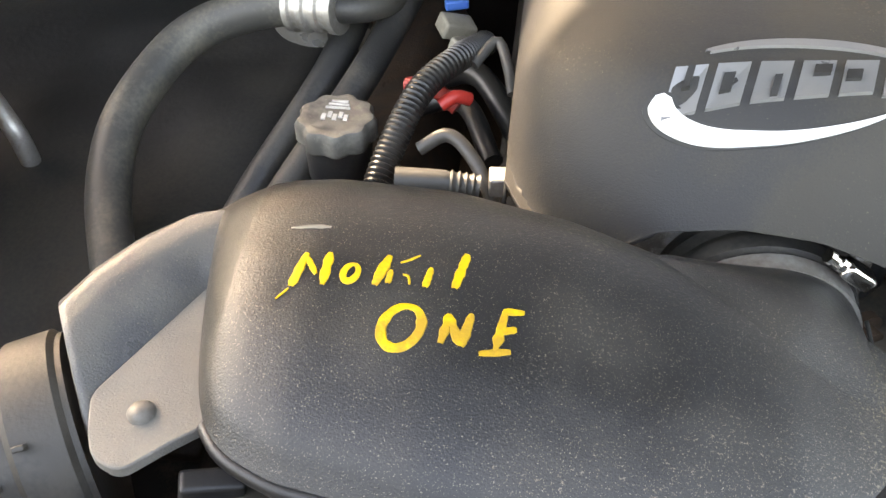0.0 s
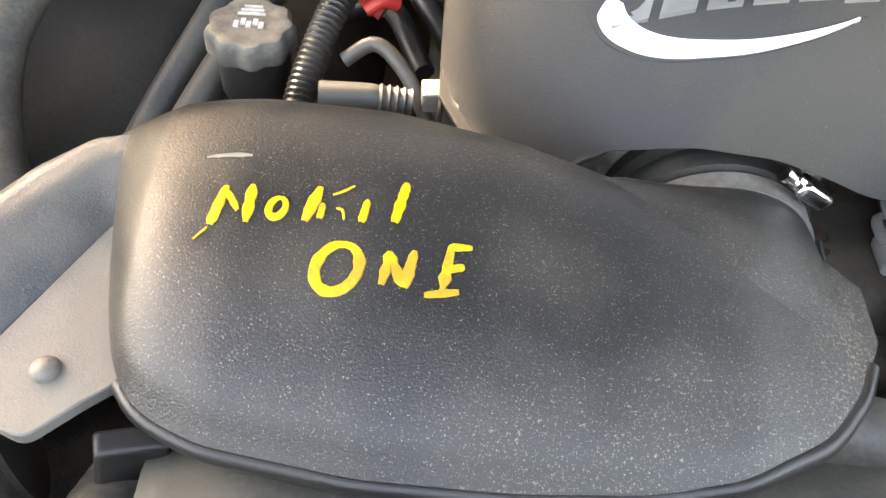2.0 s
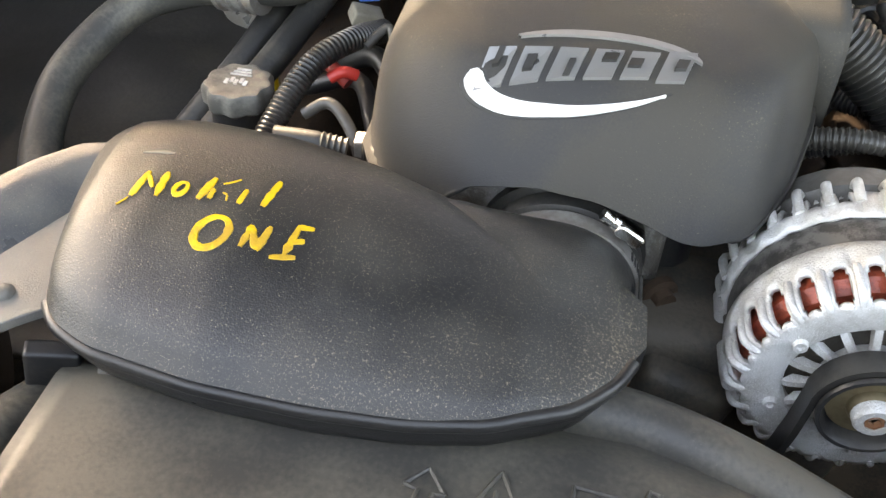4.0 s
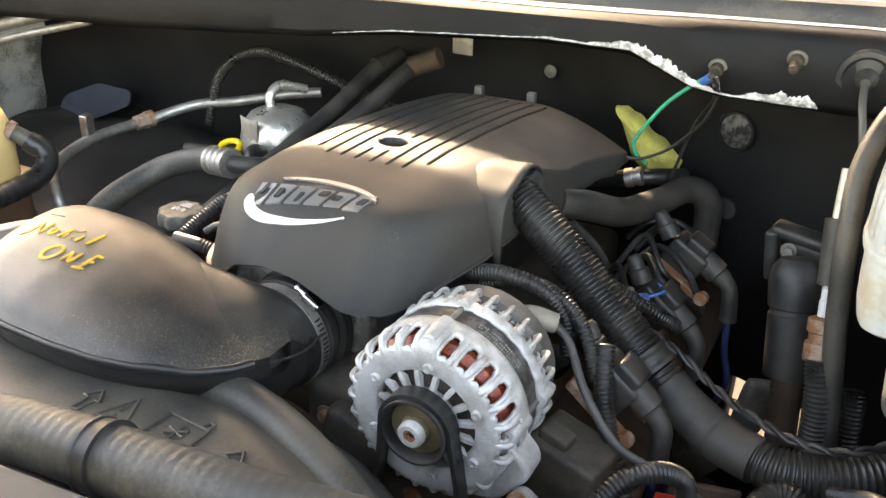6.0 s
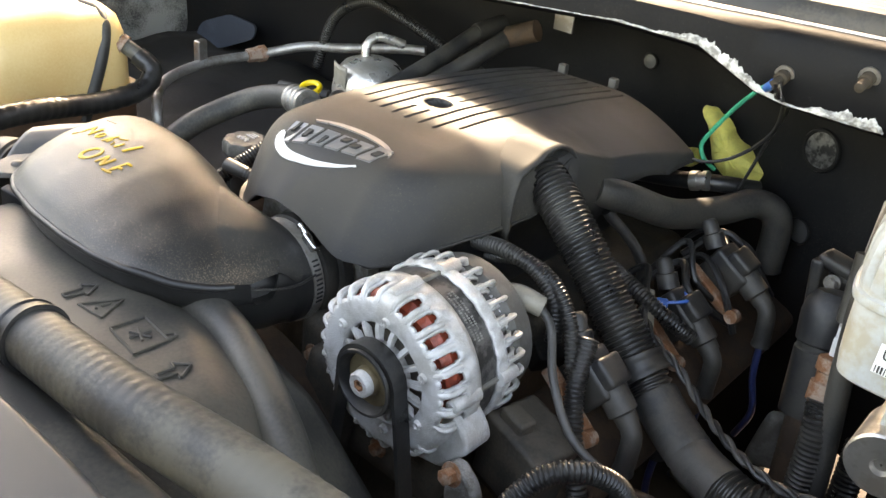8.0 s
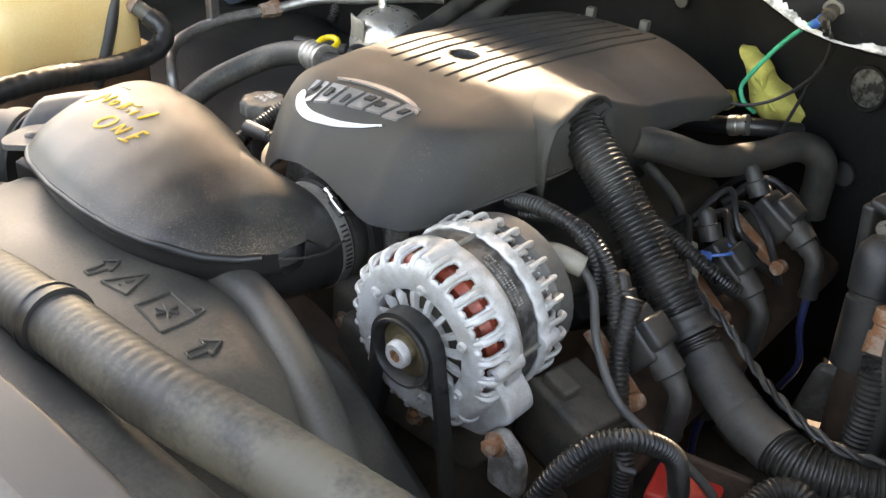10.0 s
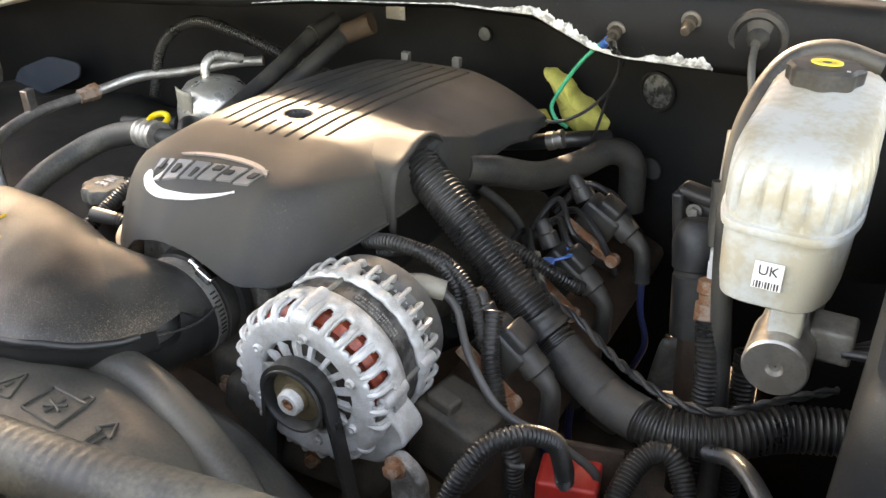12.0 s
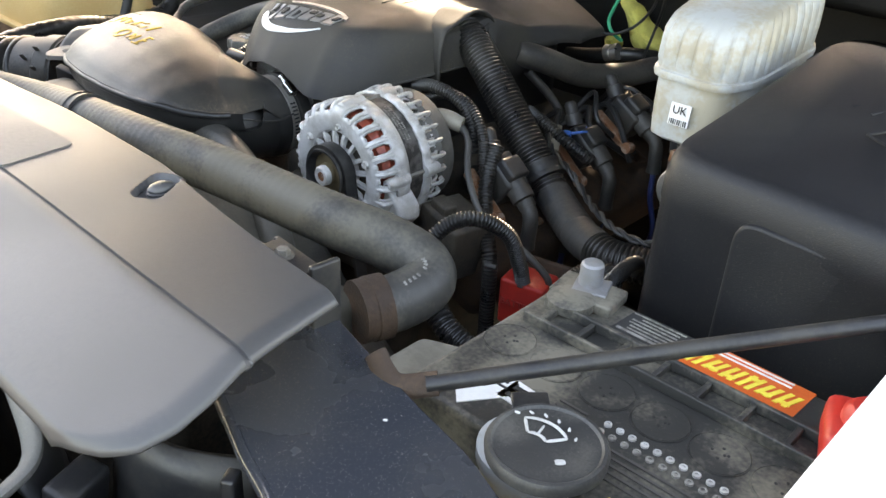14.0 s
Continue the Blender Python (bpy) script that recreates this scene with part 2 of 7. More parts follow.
M_BATT = surface("battery case plastic", (0.032, 0.032, 0.03), 0.5, col2=(0.2, 0.18, 0.14), amount=0.8, scale=22, specks=0.4, speck_col=(0.2, 0.18, 0.13))
M_CAPDUST = surface("dusty black cap plastic", (0.032, 0.032, 0.031), 0.5, col2=(0.1, 0.094, 0.08), amount=0.6, scale=30, grain=700, specks=0.4, speck_col=(0.2, 0.18, 0.14), bump=0.2)
M_FADED = surface("faded white print", (0.5, 0.5, 0.48), 0.6, col2=(0.3, 0.29, 0.27), amount=0.6, scale=120)
M_LEAD = surface("grey lead", (0.24, 0.235, 0.23), 0.55, 0.5, col2=(0.28, 0.29, 0.31), scale=120, bump=0.6)
M_FIBRE = surface("white rubbed paint", (0.6, 0.59, 0.56), 0.95, col2=(0.16, 0.155, 0.145), amount=0.9, scale=90, bump=1.0, bump_scale=300)
M_WFENDER = surface("white body paint", (0.85, 0.85, 0.84), 0.25, coat=0.5, bump=0.0)
M_GRAVEL = surface("pale gravel ground", (0.05, 0.035, 0.022), 0.9, col2=(0.04, 0.028, 0.018), amount=0.8, scale=6, grain=60, bump=1.0, bump_scale=60)
M_BLUEGREY = surface("blue-grey body paint", (0.05, 0.066, 0.092), 0.5, col2=(0.03, 0.036, 0.046), amount=0.7, scale=14)
M_GREYBODY = surface("dirty pale body metal", (0.3, 0.3, 0.28), 0.6, col2=(0.03, 0.03, 0.028), amount=0.9, scale=16, bump=0.4)
M_FOILDARK = surface("dirty foil", (0.12, 0.12, 0.115), 0.4, 0.5, col2=(0.01, 0.01, 0.01), amount=0.95, scale=110, bump=1.0, bump_scale=160)
M_FOIL = surface("crumpled foil wrap", (0.55, 0.53, 0.49), 0.3, 0.7, col2=(0.4, 0.35, 0.26), amount=0.5, scale=50, bump=1.0, bump_scale=70)


# ---- helpers ----
def thing(name, label, category, at=(0, 0, 0), group="", kind=""):
    ob = new(name)
    ob.location = at
    ob.empty_display_size = 0.02
    return tagged(ob, label, category, group, kind)


def base_of(ob):
    p = Vector(ob.location)
    while ob.parent:
        ob = ob.parent
        p += Vector(ob.location)
    return p


def part(name, bm, mat, parent=None, label="", smooth=True, solid=0.0, bevel=0.0, subd=0):
    """Links a bmesh given in world metres as one mesh under its thing."""
    if parent:
        bmesh.ops.translate(bm, verts=bm.verts, vec=-base_of(parent))
    bmesh.ops.recalc_face_normals(bm, faces=bm.faces)
    me = bpy.data.meshes.new(name)
    bm.to_mesh(me)
    bm.free()
    me.materials.append(mat)
    if smooth:
        me.polygons.foreach_set("use_smooth", [True] * len(me.polygons))
        me.set_sharp_from_angle(angle=radians(40))
    ob = new(name, me)
    ob.parent = parent
    if label:
        ob["label"] = label
    if solid:
        s = ob.modifiers.new("thickness", "SOLIDIFY")
        s.thickness, s.offset = solid, -1
    if bevel:
        b = ob.modifiers.new("rounding", "BEVEL")
        b.width, b.segments, b.limit_method = bevel, 3, "ANGLE"
    if subd:
        s = ob.modifiers.new("smooth", "SUBSURF")
        s.levels = s.render_levels = subd
    return ob


def solo(name, bm, mat, label, category, group="", kind="", **kw):
    return tagged(part(name, bm, mat, None, **kw), label, category, group, kind)


def box(bm, c, s, rot=(0, 0, 0), bevel=0.0, taper=0.0):
    r = bmesh.ops.create_cube(bm, size=1.0)
    v = r["verts"]
    if taper:
        for q in v:
            if q.co.z > 0:
                q.co.x *= 1 - taper
                q.co.y *= 1 - taper
    bmesh.ops.scale(bm, verts=v, vec=s)
    if bevel:
        e = list({e for q in v for e in q.link_edges})
        r = bmesh.ops.bevel(bm, geom=e, offset=bevel, segments=3, profile=0.6, affect="EDGES")
        v = list({q for f in r["faces"] for q in f.verts} | {q for q in v if q.is_valid})
    bmesh.ops.transform(bm, verts=v, matrix=pose(*c, *rot))
    return bm


def ring(bm, centre, ax_a, ax_b, r, seg):
    r = float(r)
    return [bm.verts.new(centre + r * (math.cos(2 * math.pi * k / seg) * ax_a + math.sin(2 * math.pi * k / seg) * ax_b)) for k in range(seg)]


def bridge(bm, a, b):
    n = len(a)
    for k in range(n):
        bm.faces.new((a[k], a[(k + 1) % n], b[(k + 1) % n], b[k]))


def lathe(bm, origin, axis, prof, seg=32, close=True):
    """Turns (distance along the axis, radius) pairs round an axis."""
    o, w = Vector(origin), Vector(axis).normalized()
    a = w.orthogonal().normalized()
    b = w.cross(a)
    rows = [ring(bm, o + w * float(h), a, b, max(r, 1e-5), seg) for h, r in prof]
    for p, q in zip(rows, rows[1:]):
        bridge(bm, p, q)
    if close:
        bm.faces.new(rows[0])
        bm.faces.new(rows[-1][::-1])
    return bm


def spline(pts, step=0.004):
    """Evenly spaced points along a smooth curve through pts."""
    p = [np.array(q, float) for q in pts]
    p = [2 * p[0] - p[1]] + p + [2 * p[-1] - p[-2]]
    out = []
    for i in range(1, len(p) - 2):
        for t in np.linspace(0, 1, 24, endpoint=False):
            a, b, c, e = p[i - 1], p[i], p[i + 1], p[i + 2]
            out.append(0.5 * (2 * b + (c - a) * t + (2 * a - 5 * b + 4 * c - e) * t * t + (3 * b - a - 3 * c + e) * t ** 3))
    out.append(p[-2])
    out = np.array(out)
    s = np.concatenate([[0], np.cumsum(np.linalg.norm(np.diff(out, axis=0), axis=1))])
    n = max(2, int(s[-1] / step) + 1)
    q = np.linspace(0, s[-1], n)
    return [Vector([np.interp(x, s, out[:, k]) for k in range(3)]) for x in q], q


def tube(bm, pts, r, seg=16, step=0.006, radius=None, caps=True, flat=1.0):
    """Sweeps a circle along a smooth curve; radius(s, length) may vary it."""
    c, s = spline(pts, step)
    up = None
    rows = []
    for i, p in enumerate(c):
        d = (c[min(i + 1, len(c) - 1)] - c[max(i - 1, 0)]).normalized()
        up = (d.orthogonal() if up is None else up - d * up.dot(d)).normalized()
        rows.append(ring(bm, p, up, d.cross(up) * flat, radius(s[i], s[-1]) if radius else r, seg))
    for a, b in zip(rows, rows[1:]):
        bridge(bm, a, b)
    if caps:
        bm.faces.new(rows[0])
        bm.faces.new(rows[-1][::-1])
    return bm


def ribbed(r, pitch, depth):
    return lambda s, total: r + depth * (0.5 + 0.5 * max(-1, min(1, 1.6 * math.sin(2 * math.pi * s / pitch))))


def hose(name, pts, r, mat, label, category="hose", parent=None, group="", seg=18, pitch=0, depth=0.0, step=0.006):
    bm = bmesh.new()
    if pitch:
        tube(bm, pts, r, seg, pitch / 5, ribbed(r - depth, pitch, depth))
    else:
        tube(bm, pts, r, seg, step)
    return part(name, bm, mat, parent, label) if parent else solo(name, bm, mat, label, category, group)


def slab(bm, poly, z0, z1):
    """A prism over a plan polygon."""
    lo = [bm.verts.new((x, y, z0)) for x, y in poly]
    hi = [bm.verts.new((x, y, z1)) for x, y in poly]
    bm.faces.new(lo[::-1])
    bm.faces.new(hi)
    bridge(bm, lo, hi)
    return bm


def round_plan(pts, r=0.02, seg=6):
    out = []
    n = len(pts)
    for i in range(n):
        a, b, c = (Vector(pts[(i + k) % n]) for k in (-1, 0, 1))
        u, v = (a - b), (c - b)
        rr = min(r, u.length * 0.45, v.length * 0.45)
        p, q = b + u.normalized() * rr, b + v.normalized() * rr
        for t in np.linspace(0, 1, seg):
            out.append(tuple((1 - t) ** 2 * p + 2 * t * (1 - t) * b + t * t * q))
    return out


def patch(bm, fn, us, vs):
    """A sheet of quads over fn(u, v)."""
    g = [[bm.verts.new(fn(u, v)) for v in vs] for u in us]
    for i in range(len(us) - 1):
        for j in range(len(vs) - 1):
            bm.faces.new((g[i][j], g[i + 1][j], g[i + 1][j + 1], g[i][j + 1]))
    return g


def stroke(bm, pts, w, height, lift=0.0008, jitter=0.0, thick=0.0006):
    """A flat brush or badge stroke lying on the surface z = height(x, y)."""
    c, s = spline([(x, y, 0) for x, y in pts], 0.0012)
    n = len(c)
    rows = []
    for i, p in enumerate(c):
        d = (c[min(i + 1, n - 1)] - c[max(i - 1, 0)]).normalized()
        o = Vector((-d.y, d.x, 0))
        k = w * 0.5 * min(1.0, 0.55 + 3.0 * min(i, n - 1 - i) / n) * (1 + jitter * noise.noise(p * 260))
        rows.append([bm.verts.new((q.x, q.y, height(q.x, q.y) + lift + h)) for q, h in
                     ((p + o * k, -thick), (p + o * k * 0.85, 0), (p, 0.0002), (p - o * k * 0.85, 0), (p - o * k, -thick))])
    for a, b in zip(rows, rows[1:]):
        for j in range(4):
            bm.faces.new((a[j], b[j], b[j + 1], a[j + 1]))
    return bm


def bolt_head(bm, p, axis, r=0.006, h=0.005, washer=True):
    lathe(bm, p, axis, [(0, r), (h, r), (h + 0.0008, r * 0.85)], 6)
    if washer:
        lathe(bm, Vector(p) - Vector(axis).normalized() * 0.0015, axis, [(0, r * 1.5), (0.0016, r * 1.5)], 16)
    return bm

# ---- structure ----
bm = bmesh.new()
patch(bm, lambda u, v: (u, v, 0), np.linspace(-300, 300, 13), np.linspace(-300, 300, 13))
solo("ground", bm, M_GRAVEL, "pale sunlit gravel ground beneath the truck", "ground", kind="structure")

FW = [(-0.95, 0.9), (-0.5, 0.98), (-0.15, 1.03), (0.13, 1.05), (0.3, 1.0), (0.45, 0.935), (0.6, 0.875), (0.8, 0.83), (1.1, 0.8)]


def fw_y(x):
    return float(np.interp(x, [p[0] for p in FW], [p[1] for p in FW]))


def cowl_low(x):
    return float(np.interp(x, [-0.9, -0.4, -0.1, 0.04, 0.245, 0.354, 0.426, 0.46, 0.55, 0.7, 1.1],
                           [1.27, 1.30, 1.325, 1.345, 1.362, 1.362, 1.332, 1.327, 1.327, 1.33, 1.33]))


def cowl_high(x):
    return float(np.interp(x, [-0.9, 0.24, 0.6, 1.1], [1.36, 1.388, 1.402, 1.40]))


bm = bmesh.new()
patch(bm, lambda x, v: (x, fw_y(x) + 0.011 * noise.noise(Vector((x * 8, v * 9, 0))), 0.6 * (1 - v) + 1.36 * v), np.linspace(-0.95, 1.1, 70), np.linspace(0, 1, 24))
bmesh.ops.delete(bm, geom=[f for f in bm.faces if 0.5 < f.calc_center_median().x < 0.66 and 0.74 < f.calc_center_median().z < 0.87], context="FACES")
firewall = solo("wall_firewall", bm, M_PAINT, "black painted firewall with dust and bolts", "wall", kind="structure", solid=-0.02)
bm = bmesh.new()
sec = [(0.0, 0.0), (-0.006, 0.15), (-0.004, 0.5), (-0.002, 0.9), (0.004, 1.0), (0.02, 1.06)]
patch(bm, lambda x, k: (x, 0.735 + sec[int(k)][0], cowl_low(x) + (cowl_high(x) - cowl_low(x)) * sec[int(k)][1]), np.linspace(-0.95, 1.1, 90), range(len(sec)))
cowl = solo("cowl", bm, M_PAINT, "black painted cowl beam with scratched edge", "cowl", kind="structure", solid=-0.006)
bm = bmesh.new()
patch(bm, lambda x, v: (x, 0.737 + v * (fw_y(x) - 0.735), cowl_low(x) + 0.004 + 0.02 * v), np.linspace(-0.95, 1.1, 60), np.linspace(0, 1, 6))
solo("cowl_underside", bm, M_PAINT, "dark underside of the cowl", "cowl", kind="structure", solid=-0.006)
# bright seal strip, wiper shelf and second strip above the cowl
for nm, y, z, w, h, mt, lb in (("trim_cowl_edge", 0.752, 0.006, 0.006, 0.005, M_STEEL, "bright worn metal cowl flange"),
                               ("trim_cowl_seal", 0.79, 0.010, 0.05, 0.018, M_RUBBER2, "dusty rubber hood seal on the cowl"),
                               ("trim_cowl_strip", 0.835, 0.014, 0.009, 0.01, M_STEEL, "bright metal strip along the cowl"),
                               ("trim_wiper_shelf", 0.93, 0.016, 0.14, 0.012, M_RUBBER2, "dusty wiper shelf below the windscreen")):
    bm = bmesh.new()
    patch(bm, lambda x, k: (x, y + w * (-0.5, -0.5, -0.3, 0.3, 0.5, 0.5)[int(k)], cowl_high(x) + z + h * (-1, 0.3, 1, 1, 0.3, -1)[int(k)]), np.linspace(-0.95, 1.1, 60), range(6))
    solo(nm, bm, mt, lb, "trim", kind="structure")

bm = bmesh.new()
patch(bm, lambda x, v: (x, 0.985 + 0.35 * v, 1.405 + 0.38 * v), np.linspace(-0.95, 1.1, 12), np.linspace(0, 1, 8))
solo("windscreen", bm, M_GLOSS, "dark windscreen behind the cowl", "windscreen", kind="structure", solid=-0.02)
# inner wings and wing tops
for nm, x0, sg, mt in (("wall_wing_left", -0.86, 1, M_GREYBODY), ("wall_wing_right", 1.02, -1, M_PAINT)):
    bm = bmesh.new()
    patch(bm, lambda y, v: (x0 - sg * 0.05 * math.sin(v * 3) + 0.004 * noise.noise(Vector((y * 14, v * 8, x0))), y, 0.6 + 0.66 * v), np.linspace(-0.35, 1.0, 40), np.linspace(0, 1, 14))
    solo(nm, bm, mt, "dirty inner wing panel of the engine bay", "wall", kind="structure", solid=0.01)
bm = bmesh.new()
patch(bm, lambda y, k: ((0.99, 0.987, 1.0, 1.1, 1.25, 1.3)[int(k)], y, (1.27, 1.29, 1.3, 1.305, 1.25, 0.9)[int(k)]), np.linspace(-0.5, 1.1, 20), range(6))
solo("wing_panel_right", bm, M_WFENDER, "white painted front wing of the truck", "wing", kind="structure", solid=0.004)
bm = bmesh.new()
patch(bm, lambda y, k: ((-0.86, -0.87, -0.89, -0.96, -1.08, -1.12)[int(k)], y, (1.2, 1.275, 1.29, 1.295, 1.25, 0.9)[int(k)]), np.linspace(-0.5, 1.1, 20), range(6))
solo("wing_panel_left", bm, M_WFENDER, "white painted front wing of the truck", "wing", kind="structure", solid=0.004)
# raised hood, out of view; edge and tilt set to shape the sun patch
bm = bmesh.new()
patch(bm, lambda x, v: (x, 0.84 - 0.86 * v, 1.552 + 0.77 * v + 0.04 * math.sin(3.1 * v)), np.linspace(-0.92, 1.06, 12), np.linspace(0, 1, 12))
solo("hood", bm, M_PAINT, "unseen raised hood that shades the engine bay", "hood", kind="structure", solid=0.02)

# ---- air duct ----
DX = [-0.169, -0.163, -0.157, -0.15, -0.14, -0.128, -0.114, -0.09, -0.03, 0.03, 0.08, 0.12, 0.16, 0.185, 0.197]
DF = [0.345, 0.322, 0.293, 0.262, 0.227, 0.2, 0.186, 0.175, 0.165, 0.163, 0.166, 0.174, 0.196, 0.225, 0.258]
DB = [0.354, 0.354, 0.354, 0.355, 0.356, 0.357, 0.359, 0.361, 0.358, 0.345, 0.327, 0.312, 0.303, 0.297, 0.282]
DC = [0.008, 0.013, 0.019, 0.025, 0.031, 0.036, 0.041, 0.0445, 0.0445, 0.039, 0.03, 0.019, 0.008, 0.002, 0.0]
BT = [0, 0.03, 0.08, 0.15, 0.3, 0.5, 0.68, 0.8, 0.88, 0.94, 0.98, 1]
BB = [0, 0.22, 0.38, 0.54, 0.79, 0.96, 1.0, 0.93, 0.8, 0.6, 0.36, 0.0]
LIP = 1.181


def smooth_interp(x, xs, ys):
    w = 0.006
    return float(np.mean([np.interp(x + d, xs, ys) for d in (-w, -w / 2, 0, w / 2, w)]))


def lip_z(x):
    return LIP - 0.012 * max(0.0, (x - 0.13) / 0.07) - 0.013 * max(0.0, (-0.128 - x) / 0.04)


def duct_z(x, y):
    f, b, c = (smooth_interp(x, DX, q) for q in (DF, DB, DC))
    t = min(1, max(0, (y - f) / max(1e-4, b - f)))
    bump_t = float(np.mean([np.interp(min(1, max(0, t + d)), BT, BB) for d in (-0.03, 0, 0.03)]))
    return lip_z(x) + c * bump_t


duct = thing("intake_duct", "large black plastic air intake duct, dusty, with yellow hand lettering", "intake duct", (0, 0.25, 1.14))
xs = np.concatenate([np.linspace(-0.169, -0.12, 26), np.linspace(-0.116, 0.197, 54)])
upper, lower = [], []
for x in xs:
    f, b = smooth_interp(x, DX, DF), smooth_interp(x, DX, DB)
    ts = np.concatenate([np.linspace(0, 0.1, 6), np.linspace(0.14, 0.9, 22), np.linspace(0.92, 1, 6)])
    upper.append([(x, f + (b - f) * t, duct_z(x, f + (b - f) * t)) for t in ts])
    m, hw = (f + b) / 2, (b - f) / 2
    drop = lip_z(x)
    low = 1.128 + 0.018 * (1 - math.sin(math.pi * min(1, max(0, (x + 0.2) / 0.41))))
    row = [upper[-1][-1]]
    for k in (1.0, 0.985, 0.96, 0.9, 0.8, 0.6, 0.3, 0, -0.3, -0.6, -0.8, -0.9, -0.96, -0.985, -1.0):
        dep = (1 - abs(k) ** 5) ** 0.5
        row.append((x, m + hw * k * 0.985, drop - 0.004 - (drop - 0.004 - low) * dep))
    lower.append(row + [upper[-1][0]])
for nm, lines, mt, lb in (("upper_shell", upper, M_DUCT, ""), ("lower_shell", lower, M_DUCTLOW, "clean black lower half")):
    bm = bmesh.new()
    rows = [[bm.verts.new(p) for p in row] for row in lines]
    for a, b in zip(rows, rows[1:]):
        for p in range(len(a) - 1):
            bm.faces.new((a[p], a[p + 1], b[p + 1], b[p]))
    part(nm, bm, mt, duct, lb)


def saddle(u, v):
    a = radians(128 - 170 * v)
    sx = 0.07 + 0.126 * v
    sy = float(np.interp(v, [0, 0.25, 0.5, 0.75, 0.9, 1], [0.31, 0.285, 0.262, 0.25, 0.245, 0.255]))
    sp = Vector((sx, sy, duct_z(sx, sy) - 0.0008 + 0.0012 * v))
    cp = Vector((0.143 + 0.0522 * math.cos(a), 0.334, 1.13 + 0.0522 * math.sin(a)))
    w = u ** (1.7 + 1.6 * v)
    return (sp.x + (cp.x - sp.x) * u, sp.y + (cp.y - sp.y) * u, sp.z + (cp.z - sp.z) * w)


bm = bmesh.new()
patch(bm, saddle, np.linspace(0, 1, 18), np.linspace(0, 1, 40))
part("outlet_saddle", bm, M_DUCT, duct, "smooth saddle running into the outlet")
bm = bmesh.new()
rim = [(x, smooth_interp(x, DX, DF) + 0.0005, lip_z(x) - 0.0022) for x in np.linspace(-0.128, 0.19, 40)]
tube(bm, rim, 0.0042, 14, 0.005)
part("rim", bm, M_DUCTLOW, duct, "moulded rim bead along the duct")
bm = bmesh.new()
tube(bm, [(0.06, 0.22, 1.153), (0.105, 0.245, 1.143), (0.135, 0.28, 1.134), (0.142, 0.32, 1.13), (0.143, 0.352, 1.13)], 0.05, 40, 0.004,
     lambda s, t: 0.034 + 0.016 * min(1, s / (0.45 * t)) + (0.0025 if s > t - 0.03 else 0))
part("outlet", bm, M_DUCTLOW, duct)
bm = bmesh.new()
tube(bm, [(0.186, 0.238, 1.164), (0.194, 0.262, 1.159), (0.197, 0.285, 1.152), (0.1965, 0.31, 1.147), (0.196, 0.332, 1.15)], 0.0013, 8, 0.004)
part("mould_seam", bm, M_DUCT, duct)
# rounded inlet neck, flat mounting tab and its bolt
bm = bmesh.new()
NS = [0.0, 0.25, 0.5, 0.75, 1.0]


def neck(s, k):
    v = k / 16
    fx, fy = (float(np.interp(s, NS, q)) for q in ([-0.189, -0.181, -0.17, -0.158, -0.143], [0.205, 0.232, 0.258, 0.288, 0.3]))
    bx, by = (float(np.interp(s, NS, q)) for q in ([-0.2335, -0.223, -0.206, -0.182, -0.145], [0.279, 0.306, 0.33, 0.35, 0.358]))
    z = float(np.interp(v, [0, 0.1, 0.3, 0.55, 0.75, 0.87, 0.95, 1.0], [1.158, 1.166, 1.1755, 1.1825, 1.1835, 1.178, 1.168, 1.14]))
    return (fx + (bx - fx) * v, fy + (by - fy) * v, z + 0.004 * s)


patch(bm, neck, np.linspace(0, 1, 22), range(17))
part("inlet_neck", bm, M_NECK, duct, "rounded dusty inlet neck, lightened for sky light", solid=0.004)
bm = bmesh.new()
slab(bm, round_plan([(-0.1925, 0.2205), (-0.159, 0.297), (-0.148, 0.296), (-0.128, 0.215), (-0.1345, 0.2075), (-0.145, 0.1985), (-0.163, 0.1805), (-0.178, 0.1865), (-0.1855, 0.2)], 0.006), 1.1625, 1.1695)
part("mounting_tab", bm, M_TAB, duct, "flat grey dusty mounting tab, lightened for sky light", bevel=0.001)
bm = bmesh.new()
lathe(bm, (-0.164, 0.2125, 1.169), (0, 0, 1), [(0, 0.0068), (0.002, 0.0066), (0.0042, 0.0045), (0.0048, 0.001)], 20)
part("bolt", bm, M_IRON, duct, "round steel bolt head")
# support strut below the tab
bm = bmesh.new()
box(bm, (-0.135, 0.192, 1.115), (0.03, 0.012, 0.09), (8, 12, 20), 0.003)
part("strut", bm, M_BLACK, duct, "black support strut below the tab")

